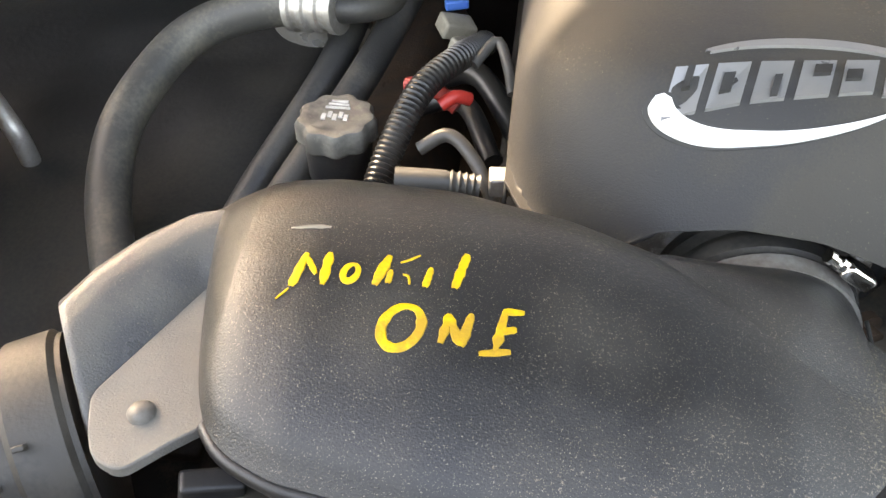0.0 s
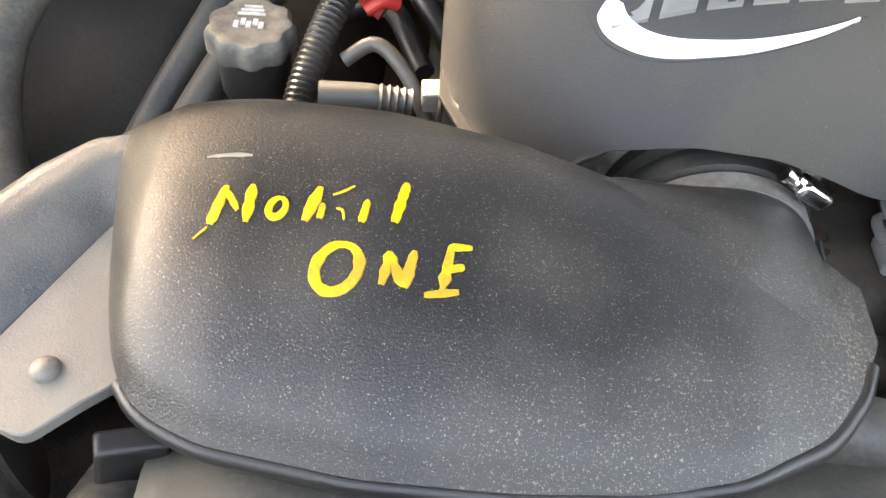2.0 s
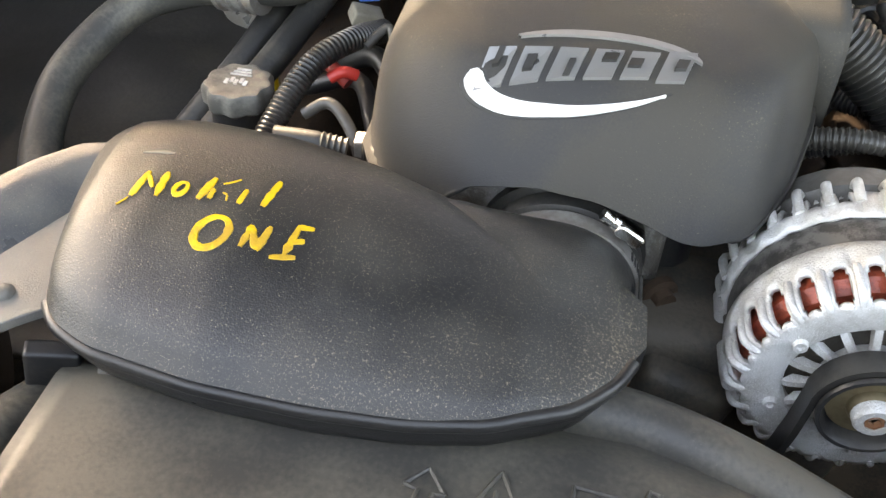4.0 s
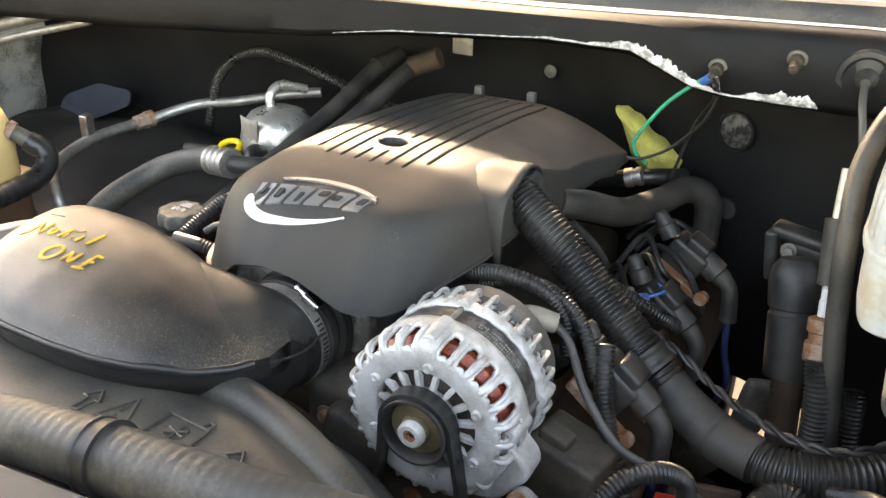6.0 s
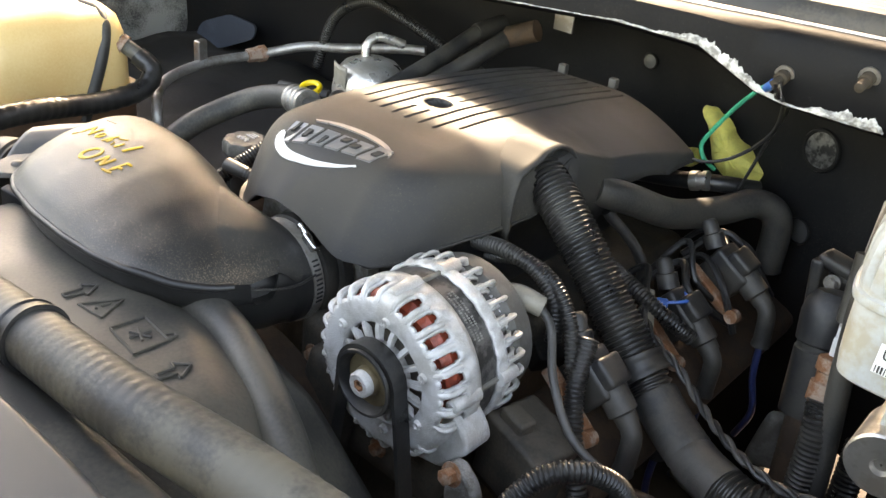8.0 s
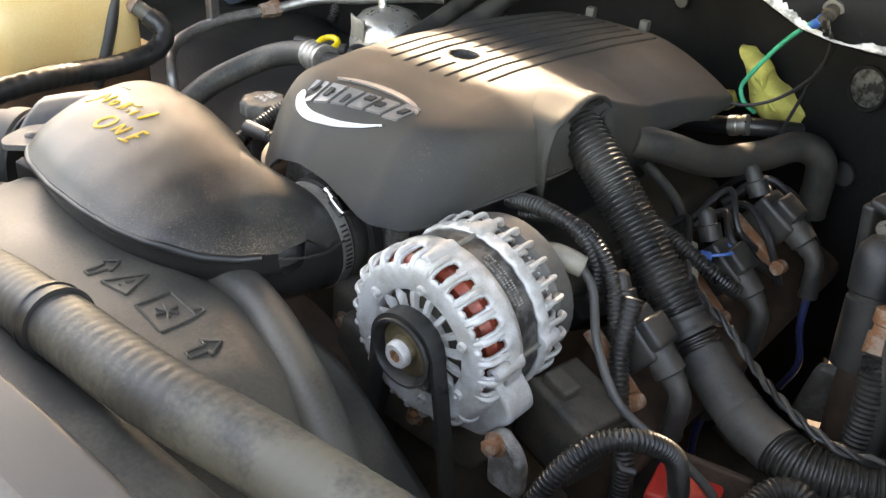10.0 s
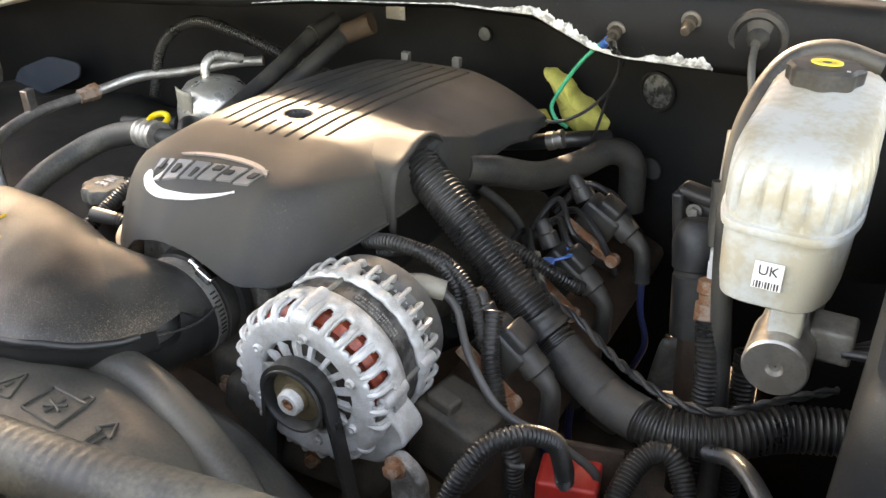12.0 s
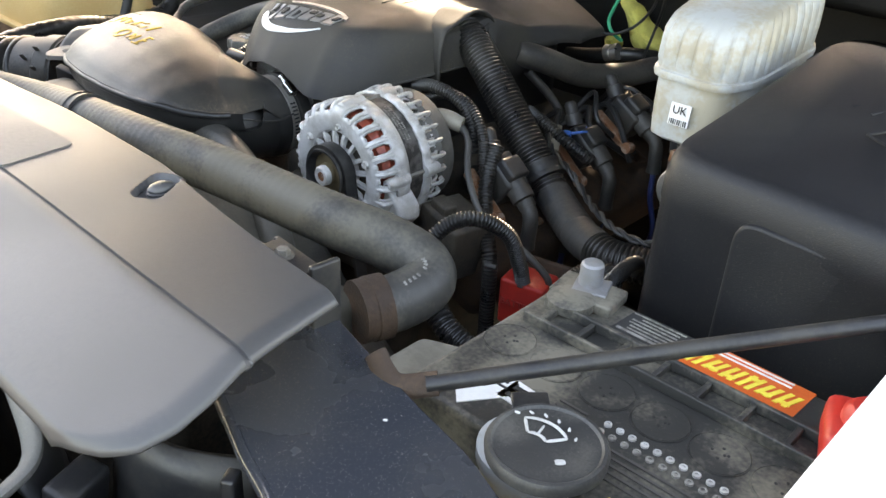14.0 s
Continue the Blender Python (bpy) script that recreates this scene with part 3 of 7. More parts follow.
# ---- hand painted strokes on the duct ----
paint = thing("painted_marks", "yellow hand painted brush strokes and word on the duct", "lettering", (-0.04, 0.26, 1.2))
STROKES = [("mark", [(-0.0971, 0.2545), (-0.0931, 0.2733)], 0.0049), ("mark", [(-0.0825, 0.2555), (-0.0821, 0.2742)], 0.0042), ("mark", [(-0.0921, 0.2703), (-0.0863, 0.261)], 0.0029), ("mark", [(-0.0587, 0.2573), (-0.0541, 0.2752)], 0.0044), ("mark", [(-0.0528, 0.2587), (-0.0521, 0.2664)], 0.0036), ("mark", [(-0.0356, 0.2581), (-0.0339, 0.2695)], 0.0033), ("mark", [(-0.0222, 0.2592), (-0.0184, 0.2809)], 0.0042), ("mark", [(-0.0486, 0.2714), (-0.0447, 0.2735), (-0.04, 0.277)], 0.0009), ("mark", [(-0.0464, 0.2645), (-0.0438, 0.2636), (-0.0426, 0.2588)], 0.0011), ("mark", [(-0.1028, 0.2482), (-0.0978, 0.2535)], 0.0009), ("letter", [(-0.0252, 0.2307), (-0.0227, 0.2456)], 0.0044), ("letter", [(-0.0224, 0.2443), (-0.0168, 0.2316)], 0.0042), ("letter", [(-0.0163, 0.2304), (-0.013, 0.2472)], 0.0044), ("letter", [(-0.0013, 0.2304), (0.0019, 0.2515)], 0.0042), ("letter", [(0.0011, 0.2508), (0.0101, 0.2512)], 0.0033), ("letter", [(-0.0005, 0.2402), (0.0072, 0.2423)], 0.0036), ("letter", [(-0.0082, 0.2284), (0.0054, 0.2311)], 0.0031)]
for nm, pts, w in STROKES:
    part(nm, stroke(bmesh.new(), pts, w, duct_z, 0.0007, 0.5), M_YELLOW, paint)
for nm, cx, cy, rx, ry, w in (("mark", -0.0706, 0.2635, 0.0033, 0.0048, 0.0032), ("letter", -0.0432, 0.2374, 0.0086, 0.0105, 0.0046)):
    ps = [(cx + rx * math.cos(a) + 0.15 * ry * math.sin(a), cy + ry * math.sin(a)) for a in np.linspace(1.4, 1.4 + 6.4, 14)]
    part(nm, stroke(bmesh.new(), ps, w, duct_z, 0.0007, 0.3), M_YELLOW, paint)
part("scrape", stroke(bmesh.new(), [(-0.1052, 0.2906), (-0.095, 0.2912), (-0.0853, 0.2911)], 0.0016, duct_z, 0.0006, 0.9), M_TAN, duct, "pale scrape on the duct")

# clamp, coupling and throttle body behind the duct
clamp = thing("hose_clamp", "worm drive hose clamp with bright screw housing on the duct outlet", "hose clamp", (0.143, 0.335, 1.13))
bm = bmesh.new()
lathe(bm, (0.143, 0.331, 1.13), (0, 1, 0), [(0, 0.0525), (0, 0.0545), (0.012, 0.0545), (0.012, 0.0525)], 48, False)
part("band", bm, M_PIPE, clamp)
bm = bmesh.new()
box(bm, (0.183, 0.3375, 1.1795), (0.02, 0.0125, 0.0095), (0, 32, 0), 0.003)
lathe(bm, (0.175, 0.3375, 1.1845), (-0.85, 0, 0.53), [(0, 0.0045), (0.004, 0.0045), (0.004, 0.003), (0.009, 0.003), (0.009, 0.0042), (0.012, 0.0042)], 10)
part("screw_housing", bm, M_CHROME, clamp, "bright steel screw housing")
# raised black bars paint the dark inside the band's punched slots
for k in range(10):
    a = radians(34 - 5.2 * k)
    part("band_slot", box(bmesh.new(), (0.143 + 0.0546 * math.cos(a), 0.337, 1.13 + 0.0546 * math.sin(a)), (0.0008, 0.0075, 0.0019), (0, -math.degrees(a), 0)), M_INK, clamp)
throttle = thing("throttle_body", "grimy throttle body with ribbed rubber coupling", "throttle body", (0.143, 0.38, 1.1))
bm = bmesh.new()
lathe(bm, (0.143, 0.345, 1.13), (0, 1, 0), [(0, 0.05), (0.002, 0.056), (0.012, 0.056), (0.014, 0.052), (0.02, 0.052), (0.022, 0.058), (0.034, 0.058)], 40)
part("coupling", bm, M_RUBBER2, throttle)
bm = bmesh.new()
lathe(bm, (0.143, 0.375, 1.13), (0, 1, 0), [(0, 0.05), (0.002, 0.052), (0.1, 0.052)], 32)
box(bm, (0.085, 0.4, 1.155), (0.06, 0.05, 0.05), (0, 12, 0), 0.008)
box(bm, (0.2, 0.41, 1.12), (0.03, 0.05, 0.06), (0, 0, 0), 0.008)
part("body", bm, M_CASTDIRTY, throttle)
bm = bmesh.new()
lathe(bm, (0.215, 0.375, 1.1), (0.5, -0.85, 0), [(0, 0.014), (0.006, 0.014), (0.006, 0.008), (0.014, 0.008)], 16)
part("sensor", bm, M_RUSTDARK, throttle, "rusty round plug")
# bellows and hose at the far end of the duct
bellows = thing("intake_bellows", "dusty ribbed rubber intake bellows clamped to the duct", "intake hose", (-0.3, 0.24, 1.15))
bm = bmesh.new()
tube(bm, [(-0.209, 0.235, 1.114), (-0.235, 0.22, 1.112), (-0.275, 0.197, 1.107)], 0.058, 40, 0.003, lambda s, t: 0.058 + 0.003 * (1 if 0.004 < s < 0.03 else 0))
part("collar", bm, M_RUBBER2, bellows)
bm = bmesh.new()
tube(bm, [(-0.262, 0.205, 1.108), (-0.31, 0.178, 1.1), (-0.4, 0.15, 1.09), (-0.5, 0.15, 1.08)], 0.06, 36, 0.002, lambda s, t: 0.05 + 0.012 * abs(math.sin(math.pi * s / 0.02)) ** 0.7)
part("bellows", bm, M_LOOM, bellows)
for q in ((0.02, 0.7), (-0.012, 0.95), (-0.02, 0.45)):
    u, w2 = Vector((-0.86, -0.5, 0)), Vector((0.5, -0.86, 0))
    p = Vector((-0.228 + 0.0, 0.225, 1.113)) + u * (0.012 + q[0] * 0.5) + (w2 * math.cos(q[1]) + Vector((0, 0, 1)) * math.sin(q[1])) * 0.0612
    part("slot_mark", box(bmesh.new(), p, (0.006, 0.018, 0.003), (-50, 0, 30), 0.001), M_RUBBER2, bellows)

# ---- engine cover ----
CY = [0.35, 0.37, 0.4, 0.45, 0.5, 0.56, 0.65, 0.75, 0.86]
CZ = [1.244, 1.251, 1.259, 1.265, 1.268, 1.268, 1.263, 1.254, 1.24]


def cover_front(x):
    return smooth_interp(x, [-0.01, -0.004, 0.006, 0.02, 0.04, 0.06, 0.12, 0.18, 0.225, 0.255, 0.28, 0.297, 0.309, 0.3135, 0.318, 0.337], [0.425, 0.405, 0.387, 0.372, 0.36, 0.352, 0.344, 0.338, 0.334, 0.35, 0.388, 0.44, 0.486, 0.6, 0.65, 0.77])


def cover_bottom(x):
    return smooth_interp(x, [-0.01, 0.03, 0.055, 0.075, 0.12, 0.16, 0.19, 0.21, 0.235, 0.255, 0.272, 0.285, 0.31], [1.162, 1.158, 1.166, 1.186, 1.198, 1.197, 1.188, 1.18, 1.178, 1.179, 1.184, 1.194, 1.203])


def cover_back(x):
    return 0.815 + 0.045 * math.sin(math.pi * min(1, max(0, (x + 0.01) / 0.36)))


def quarter(d, r, n=2.2):
    u = min(1.0, max(0.0, 1 - d / r))
    return 1 - (1 - u ** n) ** (1 / n)


def cover_z(x, y):
    top = float(np.interp(y, CY, CZ)) - 0.02 * max(0.0, 0.12 - x)
    h = top - cover_bottom(x)
    rear = min(1.0, max(0.0, (y - 0.55) / 0.1))
    dl = quarter(x + 0.008, 0.095) * 0.085
    dr = (1 - min(1.0, max(0.0, (y - 0.52) / 0.06))) * quarter(0.312 - x, 0.075, 1.8) * 0.05 + rear * 0.036 * max(0.0, (x - 0.2) / 0.137) ** 1.5
    edge = min(1.0, max(0.0, (x - 0.308) / 0.004))
    df = max(0.0, 1 - max(0.0, y - cover_front(x)) / 0.075) ** 2.6 * (h * (1 - edge) + 0.008 * edge)
    return top - min(h if edge < 0.5 else 0.09, dl + dr + df)


GX = [0.079, 0.098, 0.117, 0.136, 0.155, 0.174, 0.193, 0.212]


def cover_relief(x, y):
    """Grooves and the oval well."""
    g = 0.0
    for k, gx in enumerate(GX):
        start = 0.492 - 0.004 * math.sin(k / 7 * math.pi) + (0.02 if k == 7 else 0.012 if k == 0 else 0)
        if abs(gx - 0.1455) < 0.02:
            if 0.525 < y < 0.578:
                continue
        if start < y < 0.845:
            g = max(g, 0.0045 * min(1.0, max(0.0, 1.7 - abs(x - gx) / 0.0012)))
    return g


cover = thing("engine_cover", "grey plastic engine cover with grooves, badge and dust", "engine cover", (0.15, 0.6, 1.16))
bm = bmesh.new()
xs = np.concatenate([-0.008 + 0.045 * (1 - np.cos(np.linspace(0, math.pi / 2, 14))), np.linspace(0.039, 0.072, 10), np.arange(0.0745, 0.2175, 0.0012), np.linspace(0.22, 0.27, 16), 0.31 - 0.038 * (1 - np.sin(np.linspace(0, math.pi / 2, 12))), np.linspace(0.3115, 0.337, 16)])
vs = np.concatenate([1 - np.cos(np.linspace(0, math.pi / 2, 26)), ]) * 0.22
vs = np.concatenate([vs, np.linspace(0.225, 1, 150)])
grid = []
for x in xs:
    f, b = cover_front(x), cover_back(x)
    col = []
    for v in vs:
        y = f + (b - f) * v
        col.append(None if ((x - 0.1455) / 0.0165) ** 2 + ((y - 0.551) / 0.0125) ** 2 < 1 else bm.verts.new((x, y, cover_z(x, y) - cover_relief(x, y))))
    grid.append(col)
for i in range(len(xs) - 1):
    for j in range(len(vs) - 1):
        q = (grid[i][j], grid[i + 1][j], grid[i + 1][j + 1], grid[i][j + 1])
        if None not in q:
            bm.faces.new(q)
        elif sum(v is None for v in q) == 1:
            bm.faces.new([v for v in q if v])
# back edge and right side skirts
back = [c[-1] for c in grid]
low = [bm.verts.new((v.co.x, v.co.y + 0.012, v.co.z - 0.05 + 0.036 * min(1, max(0, (v.co.x - 0.22) / 0.08)))) for v in back]
for i in range(len(back) - 1):
    bm.faces.new((back[i], back[i + 1], low[i + 1], low[i]))
side = [c[0] for c in grid if c[0].co.x > 0.3128] + grid[-1][1:]


def skirt_z(v):
    k = min(1.0, max(0.0, (v.co.y - 0.642) / 0.03))
    k = k * k * (3 - 2 * k)
    return 1.169 * (1 - k) + (v.co.z - 0.012 - 0.012 * max(0.0, 0.72 - v.co.y) / 0.05) * k


rows = [side] + [[bm.verts.new((v.co.x + 0.004 * math.sin(math.pi * t * 0.5), v.co.y - 0.002 * t, v.co.z + (skirt_z(v) - v.co.z) * t)) for v in side] for t in (0.15, 0.5, 1.0)]
for p, q in zip(rows, rows[1:]):
    for i in range(len(side) - 1):
        bm.faces.new((p[i], p[i + 1], q[i + 1], q[i]))
side = [v for v in grid[0]]
low = [bm.verts.new((v.co.x - 0.001, v.co.y, v.co.z - 0.02)) for v in side]
for i in range(len(side) - 1):
    bm.faces.new((side[i], side[i + 1], low[i + 1], low[i]))
part("shell", bm, M_COVER, cover, solid=0.003)
# well of the oval hole, coloured dark for the shade inside
bm = bmesh.new()
lathe(bm, (0.1455, 0.551, 1.235), (0, 0, 1), [(0, 0.001), (0, 0.0155), (0.027, 0.0165), (0.0325, 0.0178), (0.0335, 0.019), (0.033, 0.0205)], 28, False)
bmesh.ops.scale(bm, verts=bm.verts, vec=(1, 0.78, 1), space=Matrix.Translation((-0.1455, -0.551, 0)))
part("hole_well", bm, M_SHADE, cover, "oval well in the cover, coloured dark for shade")
# arched outlet for the conduit
bm = bmesh.new()


def arch(x, k):
    a = math.pi * (0.02 + 0.98 * k / 20)
    y, z = 0.547 + 0.052 * math.cos(a), 1.217 + 0.057 * math.sin(a)
    if k >= 14:
        y = 0.545 - 0.05 * math.sin(math.pi / 2 * (k - 8) / 12) - 0.004
    if k == 20:
        z = 1.186
    s = (x - 0.235) / 0.077
    return (x, y - 0.012 * s * (k > 14), z - 0.004 * (1 - s) - 0.03 * max(0, 0.4 - s) * (1 if 3 < k < 17 else 0))


patch(bm, arch, np.linspace(0.235, 0.313, 10), range(21))
part("conduit_arch", bm, M_COVER, cover, "raised arch over the conduit outlet", solid=0.0035)

# badge: plain shapes only
badge = thing("cover_badge", "silver and white badge of plain swooshes and slanted blocks", "badge", (0.14, 0.4, 1.25))


def badge_xy(lx, ly):
    a = radians(6)
    return 0.142 + lx * math.cos(a) - ly * math.sin(a), 0.397 + lx * math.sin(a) + ly * math.cos(a)


def crescent(a0, a1, rx, ry, w, tip=0.0, lift=0.0018):
    b = bmesh.new()
    pr = []
    for t in np.linspace(0, 1, 40):
        a = radians(a0 + (a1 - a0) * t)
        k = w * (math.sin(math.pi * min(1, 0.06 + t * 0.94)) ** 0.6 if tip == 0 else max(0.03, (1 - t)) ** 0.7 * min(1, 0.35 + t * 12))
        p = [badge_xy((rx + o) * math.cos(a), (ry + o * 0.7) * math.sin(a)) for o in (-k * 0.5, k * 0.5)]
        pr.append([b.verts.new((x, y, cover_z(x, y) + h)) for (x, y), h in ((p[0], -0.001), (p[0], lift), (p[1], lift), (p[1], -0.001))])
    for p, q in zip(pr, pr[1:]):
        for j in range(3):
            b.faces.new((p[j], q[j], q[j + 1], p[j + 1]))
    return b


# dark border behind the crescent, in the recess shade colour
part("badge_seat", crescent(172, 316, 0.07, 0.0235, 0.018, 1, 0.0006), M_SHADE, badge, "shade-dark border round the white crescent")
part("lower_swoosh", crescent(176, 312, 0.07, 0.024, 0.0125, 1), M_SWOOSH, badge, "white crescent")
part("upper_swoosh", crescent(128, 8, 0.07, 0.0285, 0.009), M_BADGE, badge, "silver crescent")


def badge_block(cx, cy, ww, hh, lift):
    b = bmesh.new()
    q = [badge_xy(cx + sx * ww + 0.4 * sy * hh, cy + sy * hh) for sx, sy in ((-0.5, -0.5), (0.5, -0.5), (0.5, 0.5), (-0.5, 0.5))]
    lo = [b.verts.new((x, y, cover_z(x, y) - 0.001)) for x, y in q]
    hi = [b.verts.new((x, y, cover_z(x, y) + lift)) for x, y in q]
    b.faces.new(hi)
    bridge(b, lo, hi)
    return b


# dark bars in the recess shade colour stand for notches in the blocks
for k in range(6):
    bx, bh = -0.057 + 0.0222 * k, 0.0205 + (0.004 if k == 5 else 0.0)
    block = part("block", badge_block(bx, 0.002, 0.0172, bh, 0.0022), M_BADGE, badge, smooth=False)
    part("slit", badge_block(bx + (0.002, -0.001, 0.001, 0.004, -0.003, 0.003)[k], 0.002 + (0.005, 0, -0.004, 0.004, 0, 0)[k], (0.004, 0.006, 0.004, 0.009, 0.008, 0.007)[k], bh * (0.5, 0.4, 0.5, 0.3, 0.3, 0.35)[k], 0.0026), M_SHADE, block, smooth=False)

# ---- alternator ----
AX, AZ = 0.334, 1.131
alt = thing("alternator", "cast aluminium alternator with copper windings and black pulley", "alternator", (AX, 0.34, AZ - 0.08))


def around(r, a, y):
    r, a = float(r) * 1.04, float(a)
    return Vector((AX + r * math.cos(a), y, AZ + r * math.sin(a)))


def fins(b, n, pts, w, depth, phase=0.0, skip=()):
    """Radial arms: pts are (radius, y) pairs of the outer line."""
    for k in range(n):
        if k in skip:
            continue
        a = 2 * math.pi * (k + phase) / n
        t = Vector((-math.sin(a), 0, math.cos(a))) * w * 0.5
        rows = []
        for i, (r, y) in enumerate(pts):
            o, q = around(r, a, y), around(r - depth, a, y + depth * 0.6)
            rows.append([b.verts.new(p) for p in (o - t * 0.75, o + t * 0.75, q + t, q - t)])
        for p, q in zip(rows, rows[1:]):
            bridge(b, p, q)
        b.faces.new(rows[0])
        b.faces.new(rows[-1][::-1])




def shell(b, prof, n, first, last, width, skip=(), scallop=0.0016, phase=0.0):
    """A turned shell with n rounded slots cut through the profile rows first..last."""
    per = 16
    seg = n * per
    rows = []
    for i, (y, r) in enumerate(prof):
        ramp = scallop if first - 2 <= i <= last + 1 else 0.0
        rows.append([b.verts.new(around(r + ramp * math.cos(2 * math.pi * (k / per + 0.5)) * (0 if (k // per) in skip else 1), 2 * math.pi * (k + phase * per) / seg, y)) for k in range(seg)])
    for i in range(len(prof) - 1):
        mid = (i + 0.5 - first) / max(1, last - first)
        half = width * (1 - abs(2 * mid - 1) ** 6) ** 0.3 if 0 <= mid <= 1 else 0
        for k in range(seg):
            f = abs((k % per + 0.5) / per - 0.5)
            if half and f < half * 0.5 and (k // per) not in skip:
                continue
            b.faces.new((rows[i][k], rows[i][(k + 1) % seg], rows[i + 1][(k + 1) % seg], rows[i + 1][k]))


bm = bmesh.new()
FH = [(0.297, 0.0445), (0.29, 0.0452), (0.2868, 0.047), (0.2852, 0.052), (0.2845, 0.058), (0.2842, 0.0635), (0.2848, 0.068), (0.2862, 0.0712), (0.2885, 0.0738), (0.292, 0.0757), (0.2965, 0.0765), (0.301, 0.0768), (0.3045, 0.0769), (0.308, 0.077), (0.314, 0.0772), (0.321, 0.0774), (0.327, 0.0774)]
shell(bm, FH, 26, 6, 13, 0.62, skip=(6, 23, 24), phase=0.0)
part("front_shell", bm, M_ALU, alt, solid=0.0035)
for k in range(26):
    if k == 24:
        continue
    bm = bmesh.new()
    a = 2 * math.pi * k / 26
    tube(bm, [around(r, a, y) for r, y in ((0.066, 0.2862), (0.0712, 0.2868), (0.0748, 0.2895), (0.0765, 0.294), (0.0768, 0.301), (0.0762, 0.3085))], 0.0026, 10, 0.003, flat=0.8)
    part("cooling_rib", bm, M_ALU, alt)
bm = bmesh.new()
fins(bm, 16, [(0.025, 0.2865), (0.033, 0.2865), (0.041, 0.2868), (0.0475, 0.2885)], 0.0056, 0.008, 0.5)
lathe(bm, (AX, 0, AZ), (0, 1, 0), [(0.284, 0.014), (0.2845, 0.027), (0.289, 0.029), (0.298, 0.027)], 32, False)
part("front_spokes", bm, M_ALU, alt)
for a in (0.5 * math.pi, 0.02 * math.pi, -0.42 * math.pi, 1.1 * math.pi):
    part("boss", lathe(bmesh.new(), around(0.0735, a, 0.292), (0, 1, 0), [(0.003, 0.0025), (0, 0.0035), (0.001, 0.0062), (0.012, 0.0075), (0.033, 0.008)], 18), M_ALU, alt)
    part("boss", lathe(bmesh.new(), around(0.0745, a, 0.353), (0, 1, 0), [(0, 0.0075), (0.02, 0.0075), (0.024, 0.005)], 16), M_ALU, alt)
for a in (0.45, 1.5, 2.6, 3.6, 4.9, 5.8):
    part("boss", lathe(bmesh.new(), around(0.0535, a, 0.2815), (0, 1, 0), [(0.002, 0.0018), (0, 0.0022), (0.0, 0.004), (0.006, 0.0052)], 12), M_ALU, alt)
bm = bmesh.new()
slab(bm, round_plan([(0.352, 1.09), (0.366, 1.052), (0.4, 1.058), (0.428, 1.092), (0.424, 1.106), (0.402, 1.128), (0.37, 1.11)], 0.009), -0.334, -0.3)
bmesh.ops.transform(bm, verts=bm.verts, matrix=pose(0, 0, 0, 90, 0, 0))
part("mounting_ear", bm, M_ALU, alt, bevel=0.004)
bm = bmesh.new()
lathe(bm, (AX, 0, AZ), (0, 1, 0), [(0.298, 0.05), (0.299, 0.066), (0.306, 0.0722), (0.328, 0.0722)], 48)
part("winding", bm, M_COPPER, alt, "dark red copper winding behind the vents")
bm = bmesh.new()
lathe(bm, (AX, 0, AZ), (0, 1, 0), [(0.326, 0.06), (0.3262, 0.0765), (0.352, 0.0765), (0.3522, 0.06)], 48)
part("stator_ring", bm, M_STATOR, alt, "dark laminated ring")
for k in range(22):
    for o in range(3):
        if (k * 5 + o * 3) % 7 == 0:
            continue
        a = 0.62 + 0.03 * k
        part("print_bar", box(bmesh.new(), around(0.0737, a, 0.3345 + 0.0042 * o), (0.0008, 0.0024 - 0.0006 * (k % 3), 0.0014), (0, -math.degrees(a), 0)), M_PRINT, alt)
part("inner_fan", lathe(bmesh.new(), (AX, 0, AZ), (0, 1, 0), [(0.2965, 0.02), (0.2965, 0.05), (0.2985, 0.051)], 40), M_CASTING, alt, "dark fan behind the spokes")
bm = bmesh.new()
RHS = [(0.352, 0.0755), (0.356, 0.0766), (0.361, 0.0766), (0.3645, 0.0764), (0.368, 0.0762), (0.3715, 0.0757), (0.375, 0.0748), (0.378, 0.0735), (0.381, 0.0718), (0.384, 0.069), (0.387, 0.064), (0.388, 0.055)]
shell(bm, RHS, 28, 3, 10, 0.56, skip=(7,), scallop=0.001)
part("rear_shell", bm, M_ALU, alt, solid=0.003)
for k in range(28):
    bm = bmesh.new()
    a = 2 * math.pi * k / 28
    tube(bm, [around(r, a, y) for r, y in ((0.0755, 0.3655), (0.0765, 0.372), (0.077, 0.38), (0.0755, 0.3865), (0.07, 0.3885))], 0.0034, 10, 0.003, flat=0.7)
    part("cooling_rib", bm, M_ALU, alt)
bm = bmesh.new()
lathe(bm, (AX, 0, AZ), (0, 1, 0), [(0.36, 0.062), (0.388, 0.068), (0.392, 0.0722), (0.412, 0.071), (0.418, 0.063), (0.419, 0.04)], 40)
part("rear_cap", bm, M_CAPGREY, alt, "dull grey rear cap")
for a in (0.5 * math.pi, 0.02 * math.pi, -0.42 * math.pi, 1.1 * math.pi):
    bm = bmesh.new()
    lathe(bm, around(0.0735, a, 0.303), (0, 1, 0), [(0, 0.0042), (0.004, 0.0042), (0.004, 0.0028), (0.055, 0.0028)], 12)
    part("through_bolt", bm, M_IRON, alt)
pulley = part("pulley", lathe(bmesh.new(), (AX, 0, AZ), (0, 1, 0), [(0.279, 0.008), (0.279, 0.0255), (0.268, 0.0268), (0.2635, 0.029), (0.2635, 0.0315), (0.266, 0.032), (0.267, 0.030), (0.284, 0.030), (0.285, 0.032), (0.287, 0.032), (0.2875, 0.01)], 48, False), M_BLACK, alt, "black grooved pulley")
